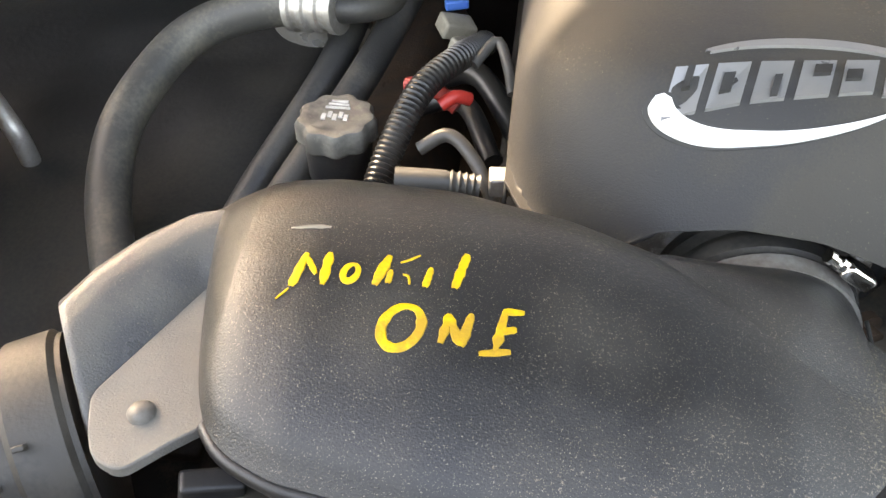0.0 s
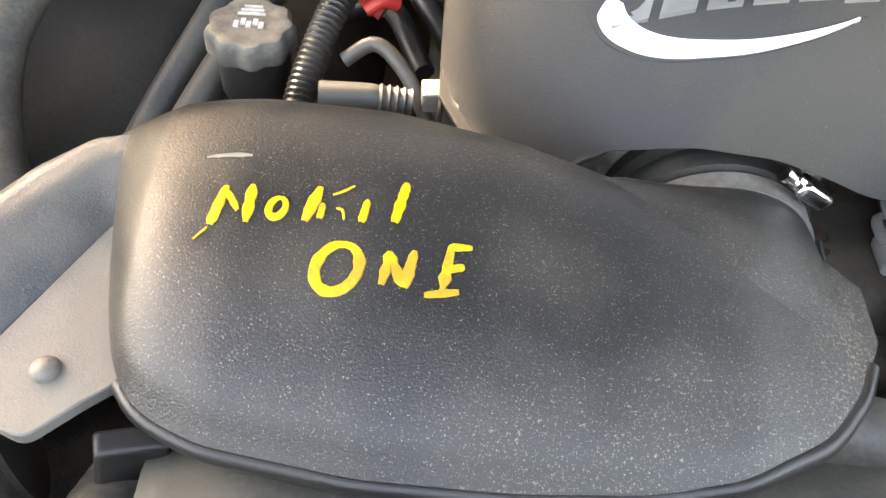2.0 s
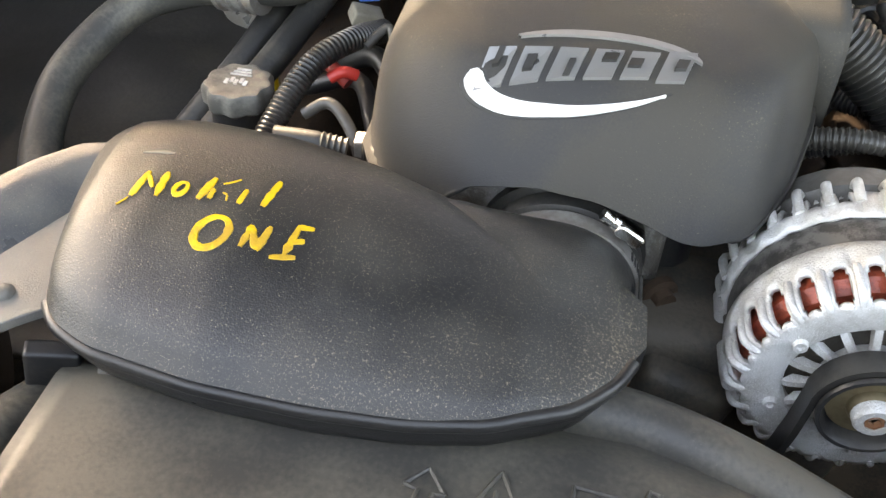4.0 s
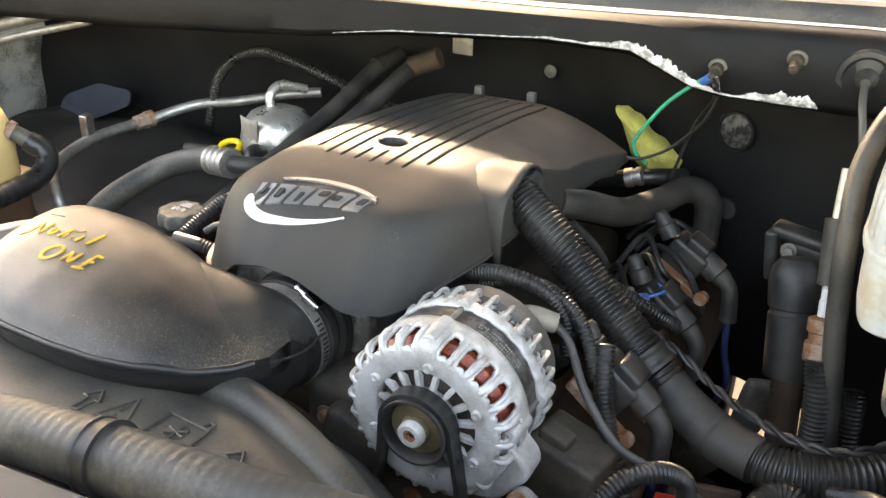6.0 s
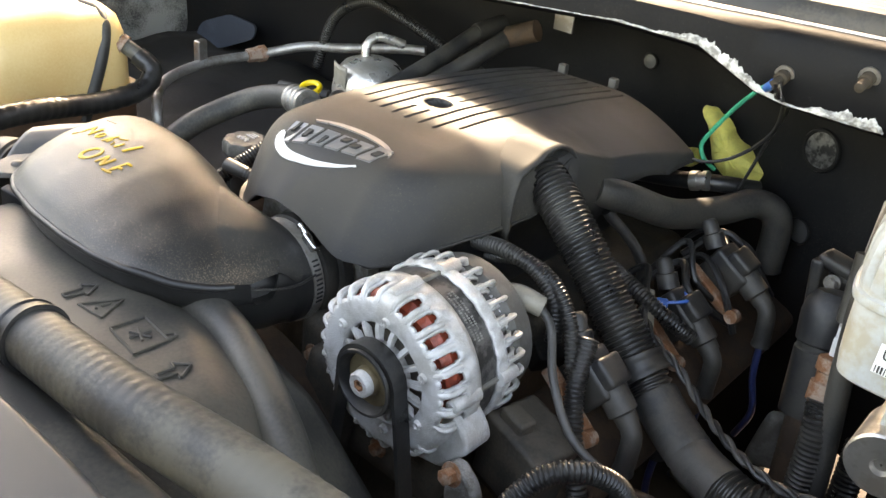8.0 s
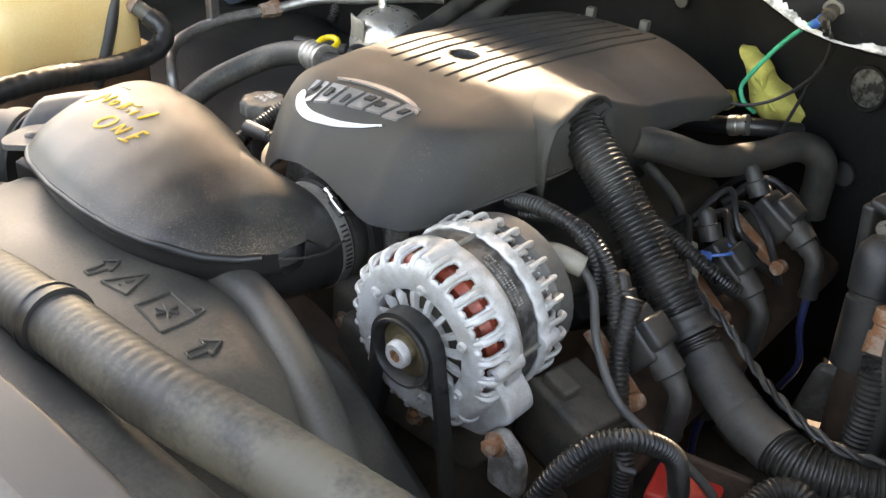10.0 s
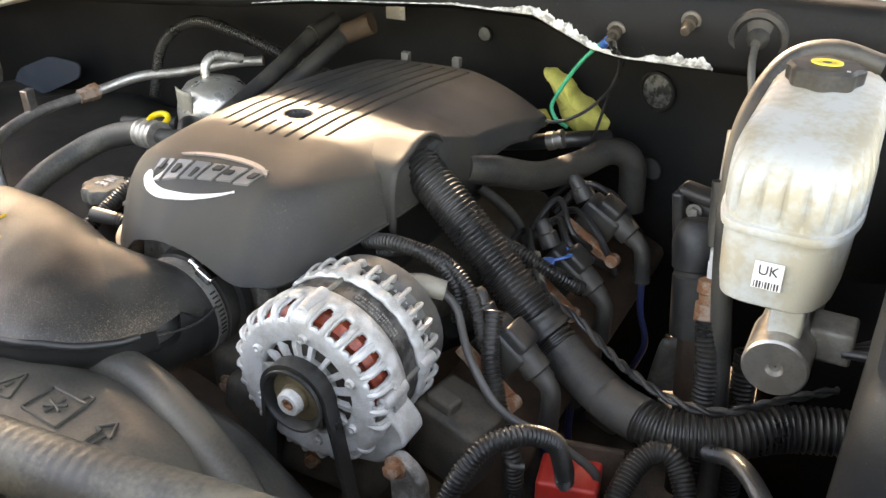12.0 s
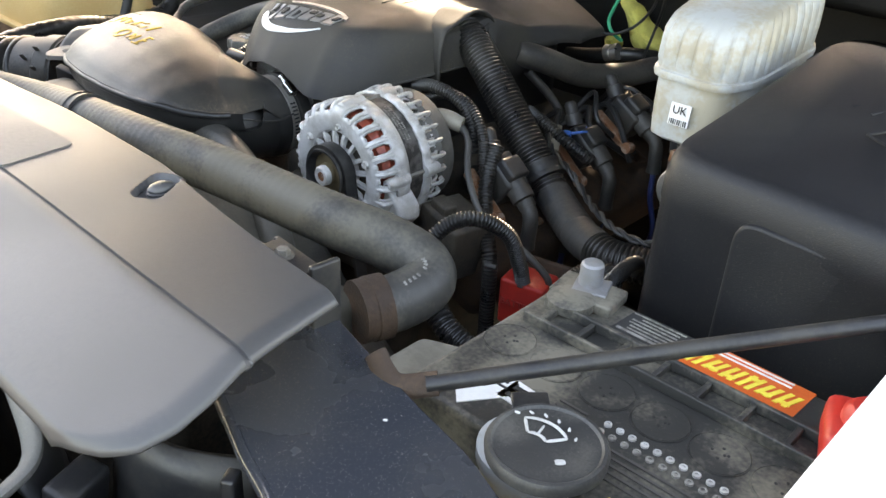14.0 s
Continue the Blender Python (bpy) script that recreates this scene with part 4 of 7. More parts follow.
part("hub", lathe(bmesh.new(), (AX, 0, AZ), (0, 1, 0), [(0.281, 0.0252), (0.2735, 0.025), (0.2722, 0.014), (0.269, 0.0135), (0.267, 0.0125), (0.2665, 0.008)], 32), M_BRASS, pulley, "yellowed hub of the pulley")
part("nut", lathe(bmesh.new(), (AX, 0, AZ), (0, 1, 0), [(0.272, 0.0125), (0.2615, 0.012), (0.2595, 0.0102), (0.2595, 0.0062), (0.264, 0.0058)], 24), M_ALU, pulley, "pale grey round nut")
part("shaft_end", lathe(bmesh.new(), (AX, 0, AZ), (0, 1, 0), [(0.275, 0.006), (0.2602, 0.006), (0.2602, 0.004), (0.264, 0.0035)], 6), M_RUST, pulley, "rusty shaft end")
# belt round the pulley and down to the crank
belt = thing("drive_belt", "black ribbed rubber drive belt round the alternator pulley", "belt", (AX, 0.276, 0.9))
bm = bmesh.new()
loop = [(AX - 0.031 - 0.012 * k, AZ - 0.09 * k) for k in (3.2, 2, 1, 0.35)] + [(AX + 0.0335 * math.cos(a), AZ + 0.0335 * math.sin(a)) for a in np.linspace(math.pi * 1.03, -0.05, 18)] + [(AX + 0.034 + 0.014 * k, AZ - 0.09 * k) for k in (0.35, 1, 2, 3.2)]
rows = []
for i, (x, z) in enumerate(loop):
    a, b = loop[max(0, i - 1)], loop[min(len(loop) - 1, i + 1)]
    n = Vector((-(b[1] - a[1]), 0, b[0] - a[0])).normalized() * 0.0022
    p = Vector((x, 0, z))
    rows.append([bm.verts.new(q) for q in (p - n + Vector((0, 0.2675, 0)), p + n + Vector((0, 0.2675, 0)), p + n + Vector((0, 0.2835, 0)), p - n + Vector((0, 0.2835, 0)))])
for p, q in zip(rows, rows[1:]):
    bridge(bm, p, q)
part("strap", bm, M_LOOM, belt)

# ---- upper radiator hose, shroud and panel ----
HP = [(-0.135, 0.2, 1.1), (-0.145, 0.12, 1.135), (-0.14, 0.04, 1.185), (-0.1, -0.012, 1.21), (-0.02, -0.018, 1.222), (0.13, 0.03, 1.222), (0.24, 0.036, 1.233), (0.346, 0.039, 1.24), (0.443, 0.053, 1.24), (0.571, 0.07, 1.236), (0.62, 0.086, 1.229), (0.652, 0.096, 1.219), (0.668, 0.087, 1.211), (0.668, 0.06, 1.207), (0.658, 0.028, 1.206)]
rh = thing("radiator_hose", "thick dusty moulded rubber radiator hose with printed marks", "hose", (0.3, 0.014, 1.2))
bm = bmesh.new()
tube(bm, HP, 0.0225, 28, 0.0014, lambda s, t: 0.0222 + 0.00013 * math.sin(2 * math.pi * s / 0.0085))
part("hose_body", bm, M_RUBBER, rh)
bm = bmesh.new()
tube(bm, [(0.236, 0.0358, 1.2326), (0.243, 0.0361, 1.2333), (0.25, 0.0364, 1.234)], 0.024, 28, 0.001, lambda s, t: 0.0242 + 0.0012 * (abs(s - t / 2) > t * 0.3))
part("clip_band", bm, M_BLACK, rh, "black plastic band round the hose")
bm = bmesh.new()
tube(bm, [(0.664, 0.046, 1.2062), (0.66, 0.036, 1.206), (0.656, 0.024, 1.206)], 0.024, 28, 0.001, lambda s, t: 0.0242 + 0.001 * (s < 0.014))
part("end_clamp", bm, M_RUSTDARK, rh, "rusty spring clamp at the hose end")

run, _ = spline(HP, 0.0045)
for k in range(len(run) - 17, len(run) - 6):
    if k % 5 == 0:
        continue
    p, tg = run[k], (run[k + 1] - run[k - 1]).normalized()
    up = Vector((0.25, -0.55, 0.8))
    up = (up - tg * up.dot(tg)).normalized()
    sd = tg.cross(up)
    bm = bmesh.new()
    q = [p + up * 0.0221 + tg * dx + sd * dy for dx, dy in ((-0.0009, -0.0016), (0.0009, -0.0016), (0.0009, 0.0016), (-0.0009, 0.0016))]
    lo, hi = [bm.verts.new(v) for v in q], [bm.verts.new(v + up * 0.0006) for v in q]
    bm.faces.new(hi)
    bridge(bm, lo, hi)
    part("print_bar", bm, M_PRINT, rh, smooth=False)

bm = bmesh.new()
box(bm, (0.15, -0.005, 1.185), (1.0, 0.07, 0.05), (4, 0, 1.5), 0.012)
solo("radiator_tank", bm, M_SHROUD, "dusty brown radiator top tank below the hose", "radiator tank")
shroud = thing("fan_shroud", "dusty black plastic fan shroud with raised warning symbols", "fan shroud", (0.2, 0.15, 0.9))
bm = bmesh.new()


def shroud_z(x, y):
    return 1.152 + 0.004 * math.sin(8 * x) - 0.6 * max(0, y - 0.185 + 0.35 * max(0, x - 0.2) + 0.5 * max(0, x - 0.3)) - 0.25 * max(0, x - 0.28)


patch(bm, lambda x, y: (x, y, shroud_z(x, y)), np.linspace(-0.12, 0.5, 50), np.linspace(0.02, 0.25, 24))
part("deck", bm, M_SHROUD, shroud, solid=0.004)
bm = bmesh.new()
tube(bm, [(-0.1, 0.2, 1.135), (0.05, 0.222, 1.142), (0.14, 0.226, 1.142), (0.21, 0.22, 1.138), (0.28, 0.2, 1.128), (0.35, 0.175, 1.105), (0.41, 0.145, 1.06), (0.45, 0.12, 0.98)], 0.019, 20, 0.008)
part("rolled_edge", bm, M_SHROUD, shroud, "rolled edge of the shroud")


def symbol(lines, w=0.0022):
    b = bmesh.new()
    for pts in lines:
        for p, q in zip(pts, pts[1:]):
            tube(b, [(p[0], p[1], shroud_z(*p) + 0.0008), ((p[0] + q[0]) / 2, (p[1] + q[1]) / 2, shroud_z((p[0] + q[0]) / 2, (p[1] + q[1]) / 2) + 0.0008), (q[0], q[1], shroud_z(*q) + 0.0008)], w * 0.6, 6, 0.02)
    part("raised_symbol", b, M_SHROUD, shroud)


symbol([[(0.088, 0.13), (0.095, 0.13), (0.098, 0.146), (0.104, 0.146), (0.094, 0.16), (0.083, 0.149), (0.09, 0.147), (0.088, 0.13)]])
symbol([[(0.112, 0.132), (0.144, 0.136), (0.13, 0.165), (0.112, 0.132)], [(0.1285, 0.153), (0.128, 0.145)], [(0.128, 0.141), (0.1278, 0.139)]])
symbol([[(0.163, 0.133), (0.208, 0.128), (0.209, 0.16), (0.166, 0.164), (0.163, 0.133)], [(0.186, 0.137), (0.188, 0.156)], [(0.178, 0.15), (0.196, 0.143)], [(0.178, 0.142), (0.196, 0.151)], [(0.2, 0.161), (0.203, 0.169), (0.208, 0.168), (0.208, 0.16)]])
symbol([[(0.242, 0.126), (0.249, 0.125), (0.252, 0.14), (0.258, 0.139), (0.249, 0.154), (0.237, 0.143), (0.244, 0.142), (0.242, 0.126)]])

PANEL_Z = 1.29


def panel_z(x, y):
    return PANEL_Z + 0.006 * math.sin(math.pi * min(1, max(0, (x + 0.5) / 1.3))) - 0.9 * max(0, y + 0.035) - 0.28 * max(0, -0.132 - y)


PB = [(-0.6, -0.045), (0.2, -0.045), (0.32, -0.03), (0.45, -0.024), (0.58, -0.03), (0.66, -0.042), (0.727, -0.056)]
RV = [0, 0.3, 0.46, 0.62, 0.75, 0.86, 0.93, 0.975, 1.0]
RX = [0.731, 0.738, 0.743, 0.748, 0.749, 0.743, 0.731, 0.716, 0.695]
RY = [-0.057, -0.102, -0.128, -0.155, -0.177, -0.197, -0.208, -0.215, -0.219]
panel = thing("radiator_cover", "smooth grey plastic radiator top panel with push pin", "radiator cover", (0.3, -0.1, 1.27))
bm = bmesh.new()


def panel_pt(s, v):
    x = -0.6 + (smooth_interp(v, RV, RX) + 0.6) * s
    yl = -0.045 - 0.176 * v
    y = yl + (smooth_interp(v, RV, RY) - yl) * s ** 3 + (1 - v) ** 3 * 0.02 * math.exp(-((x - 0.45) / 0.15) ** 2)
    a, b = (0.539 - x) * 0.5 + (y + 0.058) * 0.866, (x - 0.539) * 0.866 + (y + 0.058) * 0.5
    pocket = min(1.0, max(0.0, 4.0 * (1.0 - (a / 0.02) ** 4 - (b / 0.0115) ** 4)))
    return (x, y, panel_z(x, y) - 0.0055 * pocket - (0.0016 if abs(v - 0.462) < 0.006 else 0) - 0.006 * max(0, (v - 0.97) / 0.03) ** 2 - 0.006 * max(0, (s - 0.99) / 0.01) ** 2)


patch(bm, panel_pt, np.concatenate([np.linspace(0, 0.81, 42), np.linspace(0.815, 0.875, 44), np.linspace(0.885, 0.96, 8), np.linspace(0.965, 1, 14)]), np.concatenate([np.linspace(0, 0.24, 40), np.linspace(0.26, 0.44, 10), np.linspace(0.445, 0.48, 12), np.linspace(0.5, 0.96, 18), np.linspace(0.965, 1, 8)]))
part("shell", bm, M_PANEL, panel, solid=0.004)
bm = bmesh.new()
pl = round_plan([(0.25, -0.128), (0.442, -0.124), (0.437, -0.066), (0.25, -0.074)], 0.006)
vt = [bm.verts.new((x, y, panel_z(x, y) + 0.001)) for x, y in pl]
vb = [bm.verts.new((x * 1.0, y, panel_z(x, y) - 0.001)) for x, y in pl]
bm.faces.new(vt)
bridge(bm, vt, vb)
part("inset_plate", bm, M_PLATE, panel, "shallow rectangular plate on the panel")
pin_z = panel_z(0.54, -0.055) - 0.006
bm = bmesh.new()
lathe(bm, (0.54, -0.055, pin_z), (0, 0, 1), [(0, 0.0098), (0.002, 0.01), (0.0025, 0.0085), (0.0045, 0.0088), (0.006, 0.0078), (0.0075, 0.005), (0.008, 0.001)], 28)
bmesh.ops.scale(bm, verts=bm.verts, vec=(0.8, 1.15, 1), space=Matrix.Translation((-0.54, 0.055, 0)))
part("push_pin", bm, M_PANEL, panel, "domed push pin in its pocket")

# ---- engine mass and dark depths ----
engine = thing("engine_block", "sooty dark engine block and heads below the cover", "engine", (0.15, 0.6, 0.7))
bm = bmesh.new()
box(bm, (0.15, 0.64, 0.86), (0.34, 0.54, 0.4), bevel=0.02)
part("block", bm, M_CASTING, engine)
for x, tl in ((-0.13, -24), (0.43, 24)):
    bm = bmesh.new()
    box(bm, (x, 0.64, 1.0), (0.12, 0.5, 0.1), (0, tl, 0), 0.02)
    for k in range(6):
        lathe(bm, (x, 0.44 + 0.08 * k, 1.045), (0, 0, 1), [(0, 0.008), (0.008, 0.007)], 10)
    part("valve_cover", bm, M_RUSTDARK, engine, "grimy rust-brown valve cover")
bm = bmesh.new()
box(bm, (0.15, 0.63, 1.12), (0.18, 0.46, 0.16), bevel=0.03)
part("intake_manifold", bm, M_BLACK, engine)
for k in range(14):
    bm = bmesh.new()
    x, y = 0.33 + 0.12 * random.random(), 0.46 + 0.4 * random.random()
    box(bm, (x, y, 1.0 + 0.08 * random.random()), (0.03 + 0.03 * random.random(), 0.03, 0.03), (random.random() * 60, random.random() * 60, random.random() * 90), 0.004)
    part("bracket", bm, M_RUSTDARK if k % 2 else M_DARK, engine)
# added dark sheet for the shaded depths; it hides the sunlit ground
bm = bmesh.new()
patch(bm, lambda x, y: (x, y, 0.66 + 0.03 * noise.noise(Vector((x * 6, y * 6, 0)))), np.linspace(-0.9, 1.05, 30), np.linspace(-0.4, 0.97, 20))
solo("floor_dark_sheet", bm, M_DARK, "added dark sheet closing the bottom of the engine bay", "tray", kind="structure", solid=0.01)
bm = bmesh.new()
box(bm, (0.15, -0.09, 0.93), (1.02, 0.07, 0.62), bevel=0.01)
solo("radiator", bm, M_DARK, "dark radiator core behind the grey panel", "radiator")
bm = bmesh.new()
patch(bm, lambda x, v: (x, -0.3 + 0.04 * v, 0.6 + 0.62 * v), np.linspace(-0.9, 1.05, 10), np.linspace(0, 1, 6))
solo("wall_front", bm, M_BLACK, "dark plastic front closing panel", "panel", kind="structure", solid=0.01)
# engine fan mass under the shroud
bm = bmesh.new()
lathe(bm, (0.14, 0.24, 0.95), (0, 1, 0), [(0, 0.1), (0.02, 0.12), (0.08, 0.12), (0.1, 0.06)], 32)
solo("crank_pulley", bm, M_RUSTDARK, "rusty pulleys low on the engine front", "pulley")
bm = bmesh.new()
box(bm, (0.27, 0.38, 1.03), (0.2, 0.1, 0.14), bevel=0.02)
acb = thing("accessory_bracket", "sooty cast accessory bracket under the alternator", "bracket", (0.27, 0.38, 0.96))
part("casting", bm, M_CASTING, acb)
part("arm", box(bmesh.new(), (0.22, 0.34, 0.98), (0.07, 0.06, 0.2), (0, 15, 0), 0.012), M_CASTING, acb)
for q in ((0.2, 0.327, 1.06), (0.235, 0.327, 1.03), (0.3, 0.327, 1.0)):
    part("bolt", bolt_head(bmesh.new(), q, (0, -1, 0), 0.007, 0.006), M_RUST, acb, "rusty hex bolt")
# mounting lug, bolt and block beside the alternator
lug = thing("alternator_mount", "dusty metal mounting lug with rusty bolt", "bracket", (0.43, 0.29, 1.06))
bm = bmesh.new()
slab(bm, round_plan([(0.418, 1.03), (0.452, 1.03), (0.452, 1.064), (0.444, 1.078), (0.428, 1.09), (0.416, 1.084)], 0.008), -0.3, -0.286)
bmesh.ops.transform(bm, verts=bm.verts, matrix=pose(0, 0, 0, 90, 0, 0))
part("lug", bm, M_CASTDIRTY, lug, "pitted dirty aluminium lug", bevel=0.004)
bm = bmesh.new()
bolt_head(bm, (0.426, 0.283, 1.08), (-0.1, -1, 0.15), 0.0075, 0.009)
part("bolt", bm, M_RUST, lug, "rusty hex bolt")
bm = bmesh.new()
box(bm, (0.435, 0.385, 1.045), (0.075, 0.06, 0.075), (0, 8, -12), 0.006)
box(bm, (0.425, 0.375, 1.085), (0.03, 0.02, 0.02), (0, 8, -12), 0.004)
solo("mount_casting", bm, M_CASTING, "dusty brown cast block beside the alternator mount", "bracket")

# ---- conduits and wires on the right ----
conduit = thing("main_conduit", "thick black ribbed wiring conduit with taped middle", "wiring conduit", (0.47, 0.5, 1.05))
hose("upper_run", [(0.27, 0.56, 1.24), (0.3, 0.55, 1.235), (0.35, 0.535, 1.205), (0.41, 0.523, 1.155), (0.468, 0.512, 1.105)], 0.0235, M_LOOM, "", parent=conduit, seg=28, pitch=0.0052, depth=0.0026)
bm = bmesh.new()
tube(bm, [(0.46, 0.513, 1.112), (0.468, 0.511, 1.105), (0.477, 0.509, 1.098)], 0.026, 28, 0.002, lambda s, t: 0.0255 + 0.0016 * (abs(s - t / 2) > t * 0.3))
part("clip_ring", bm, M_BLACK, conduit, "black plastic clip ring")
hose("joint", [(0.474, 0.51, 1.1), (0.485, 0.507, 1.092), (0.495, 0.503, 1.084)], 0.0225, M_LOOM, "", parent=conduit, seg=28, pitch=0.0062, depth=0.003)
bm = bmesh.new()
tube(bm, [(0.492, 0.505, 1.087), (0.52, 0.494, 1.073), (0.56, 0.475, 1.064), (0.592, 0.463, 1.063)], 0.023, 28, 0.003, lambda s, t: 0.0232 + 0.0002 * math.sin(s * 1400) - 0.0012 * (abs(s - 0.6 * t) < 0.002))
part("taped_run", bm, M_TAPE, conduit, "cloth taped stretch")
hose("lower_run", [(0.585, 0.466, 1.063), (0.62, 0.46, 1.063), (0.67, 0.475, 1.067), (0.72, 0.505, 1.072), (0.8, 0.53, 1.075)], 0.0225, M_LOOM, "", parent=conduit, seg=28, pitch=0.0062, depth=0.003)

G = "thin ribbed conduits"
hose("ribbed_conduit", [(0.44, 0.45, 1.15), (0.452, 0.42, 1.11), (0.475, 0.4, 1.06), (0.493, 0.388, 1.02), (0.5, 0.38, 0.9)], 0.0098, M_LOOM, "thin ribbed black conduit running down beside the alternator", "wiring conduit", group=G, pitch=0.0042, depth=0.0016)
hose("ribbed_conduit", [(0.478, 0.24, 1.02), (0.482, 0.265, 1.075), (0.5, 0.295, 1.118), (0.525, 0.32, 1.128), (0.545, 0.35, 1.105), (0.548, 0.372, 1.06), (0.546, 0.385, 1.03)], 0.0092, M_LOOM, "ribbed conduit arching into the red terminal cover", "wiring conduit", group=G, pitch=0.004, depth=0.0016)
hose("ribbed_conduit", [(0.6, 0.3, 0.95), (0.595, 0.36, 1.02), (0.605, 0.42, 1.055), (0.635, 0.43, 1.055), (0.665, 0.39, 1.0), (0.67, 0.34, 0.94)], 0.0115, M_LOOM, "ribbed black conduit loop beside the fuse box", "wiring conduit", group=G, pitch=0.004, depth=0.0016)
hose("ribbed_conduit", [(0.3, 0.47, 1.17), (0.35, 0.46, 1.19), (0.39, 0.455, 1.185), (0.42, 0.445, 1.16), (0.44, 0.43, 1.12)], 0.0072, M_LOOM, "ribbed conduit below the cover edge", "wiring conduit", group=G, pitch=0.004, depth=0.0014)
hose("ribbed_conduit", [(0.29, 0.46, 1.185), (0.33, 0.452, 1.196), (0.37, 0.453, 1.19), (0.397, 0.452, 1.168), (0.404, 0.448, 1.13)], 0.0085, M_LOOM, "ribbed conduit behind the alternator", "wiring conduit", group=G, pitch=0.004, depth=0.0014)
hose("ribbed_conduit", [(0.36, 0.62, 1.13), (0.4, 0.6, 1.13), (0.44, 0.6, 1.115), (0.47, 0.62, 1.09)], 0.009, M_LOOM, "ribbed conduit over the valve cover", "wiring conduit", group=G, pitch=0.004, depth=0.0014)
hose("ribbed_conduit", [(0.672, 0.09, 1.19), (0.695, 0.085, 1.18), (0.725, 0.09, 1.165), (0.76, 0.12, 1.12)], 0.0105, M_LOOM, "ribbed conduit beside the battery", "wiring conduit", group=G, pitch=0.0042, depth=0.0018)
hose("ribbed_conduit", [(0.622, 0.57, 1.125), (0.63, 0.555, 1.08), (0.635, 0.54, 1.0), (0.64, 0.53, 0.88)], 0.0145, M_LOOM, "ribbed conduit below the rusty fitting", "wiring conduit", group=G, pitch=0.0048, depth=0.0018)
hose("ribbed_conduit", [(0.66, 0.6, 1.08), (0.665, 0.58, 1.0), (0.67, 0.57, 0.88)], 0.0135, M_LOOM, "second ribbed conduit beside the rusty fitting", "wiring conduit", group=G, pitch=0.0048, depth=0.0018)
hose("ribbed_conduit", [(-0.42, 0.87, 1.1), (-0.4, 0.89, 1.19), (-0.33, 0.9, 1.235), (-0.25, 0.905, 1.225), (-0.15, 0.93, 1.185), (-0.05, 0.95, 1.15)], 0.0095, M_LOOM, "ribbed conduit arching along the firewall", "wiring conduit", group=G, pitch=0.0045, depth=0.0016)
hose("ribbed_conduit", [(-0.098, 0.42, 1.115), (-0.092, 0.46, 1.135), (-0.075, 0.51, 1.16), (-0.052, 0.55, 1.165), (-0.035, 0.6, 1.15)], 0.0105, M_LOOM, "ribbed conduit beside the oil filler", "wiring conduit", group=G, pitch=0.0042, depth=0.0014)
hose("plastic_tie", [(0.4825, 0.392, 1.034), (0.493, 0.3795, 1.033), (0.506, 0.384, 1.033)], 0.0035, M_GREYWIRE, "grey cable tie on a conduit", "cable tie")

cable = thing("alternator_cable", "grey battery cable with tan rubber boot at the alternator", "cable", (0.45, 0.42, 1.1))
bm = bmesh.new()
tube(bm, [(0.345, 0.418, 1.165), (0.37, 0.428, 1.172), (0.393, 0.438, 1.166)], 0.012, 20, 0.003, lambda s, t: 0.0125 - 0.0025 * s / t)
part("boot", bm, M_TAN, cable, "tan rubber boot")
hose("wire", [(0.388, 0.436, 1.168), (0.41, 0.43, 1.155), (0.44, 0.4, 1.125), (0.48, 0.385, 1.09), (0.53, 0.39, 1.07), (0.566, 0.402, 1.04), (0.57, 0.404, 1.02)], 0.0042, M_GREYWIRE, "", parent=cable, seg=12)

red = thing("red_terminal_cover", "red plastic battery terminal cover with embossed word", "terminal cover", (0.545, 0.4, 1.0))
bm = bmesh.new()
box(bm, (0.545, 0.4, 1.0), (0.058, 0.045, 0.062), (0, 0, 12), 0.005)
part("cover", bm, M_RED, red)
bm = bmesh.new()
box(bm, (0.555, 0.428, 1.012), (0.066, 0.008, 0.06), (-8, 0, 12), 0.003)
part("back_plate", bm, M_RUSTDARK, red, "rusty back plate")


def lettering(name, text, size, m, mat, parent, depth=0.0006):
    cu = bpy.data.curves.new(name, "FONT")
    cu.body, cu.size, cu.extrude, cu.align_x, cu.align_y = text, size, depth, "CENTER", "CENTER"
    tmp = bpy.data.objects.new(name, cu)
    scene.collection.objects.link(tmp)
    bpy.context.view_layer.update()
    me = bpy.data.meshes.new_from_object(tmp.evaluated_get(bpy.context.evaluated_depsgraph_get()))
    bpy.data.objects.remove(tmp)
    b = bmesh.new()
    b.from_mesh(me)
    bpy.data.meshes.remove(me)
    bmesh.ops.transform(b, verts=b.verts, matrix=m)
    return part(name, b, mat, parent, smooth=False)


lettering("embossed_word", "BATTERY", 0.012, pose(0.549, 0.3765, 1.002, 90, 0, 12), M_REDDARK, red)

# twisted wire lying along the conduit
for k in range(2):
    c, _ = spline([(0.43, 0.57, 1.13), (0.46, 0.545, 1.12), (0.5, 0.53, 1.11), (0.535, 0.515, 1.095), (0.57, 0.49, 1.094), (0.615, 0.468, 1.094), (0.66, 0.468, 1.096), (0.71, 0.51, 1.1), (0.75, 0.545, 1.1)], 0.006)
    pts = [p + Vector((0, 0.0028 * math.cos(i * 0.9 + k * math.pi), 0.0028 * math.sin(i * 0.9 + k * math.pi))) for i, p in enumerate(c)]
    hose("twisted_wire", pts, 0.0026, M_WIRE if k else M_TAPE, "twisted black taped wire lying on the conduit", "wire", group="twisted wires", seg=8)

# ---- ignition coils on the right bank ----


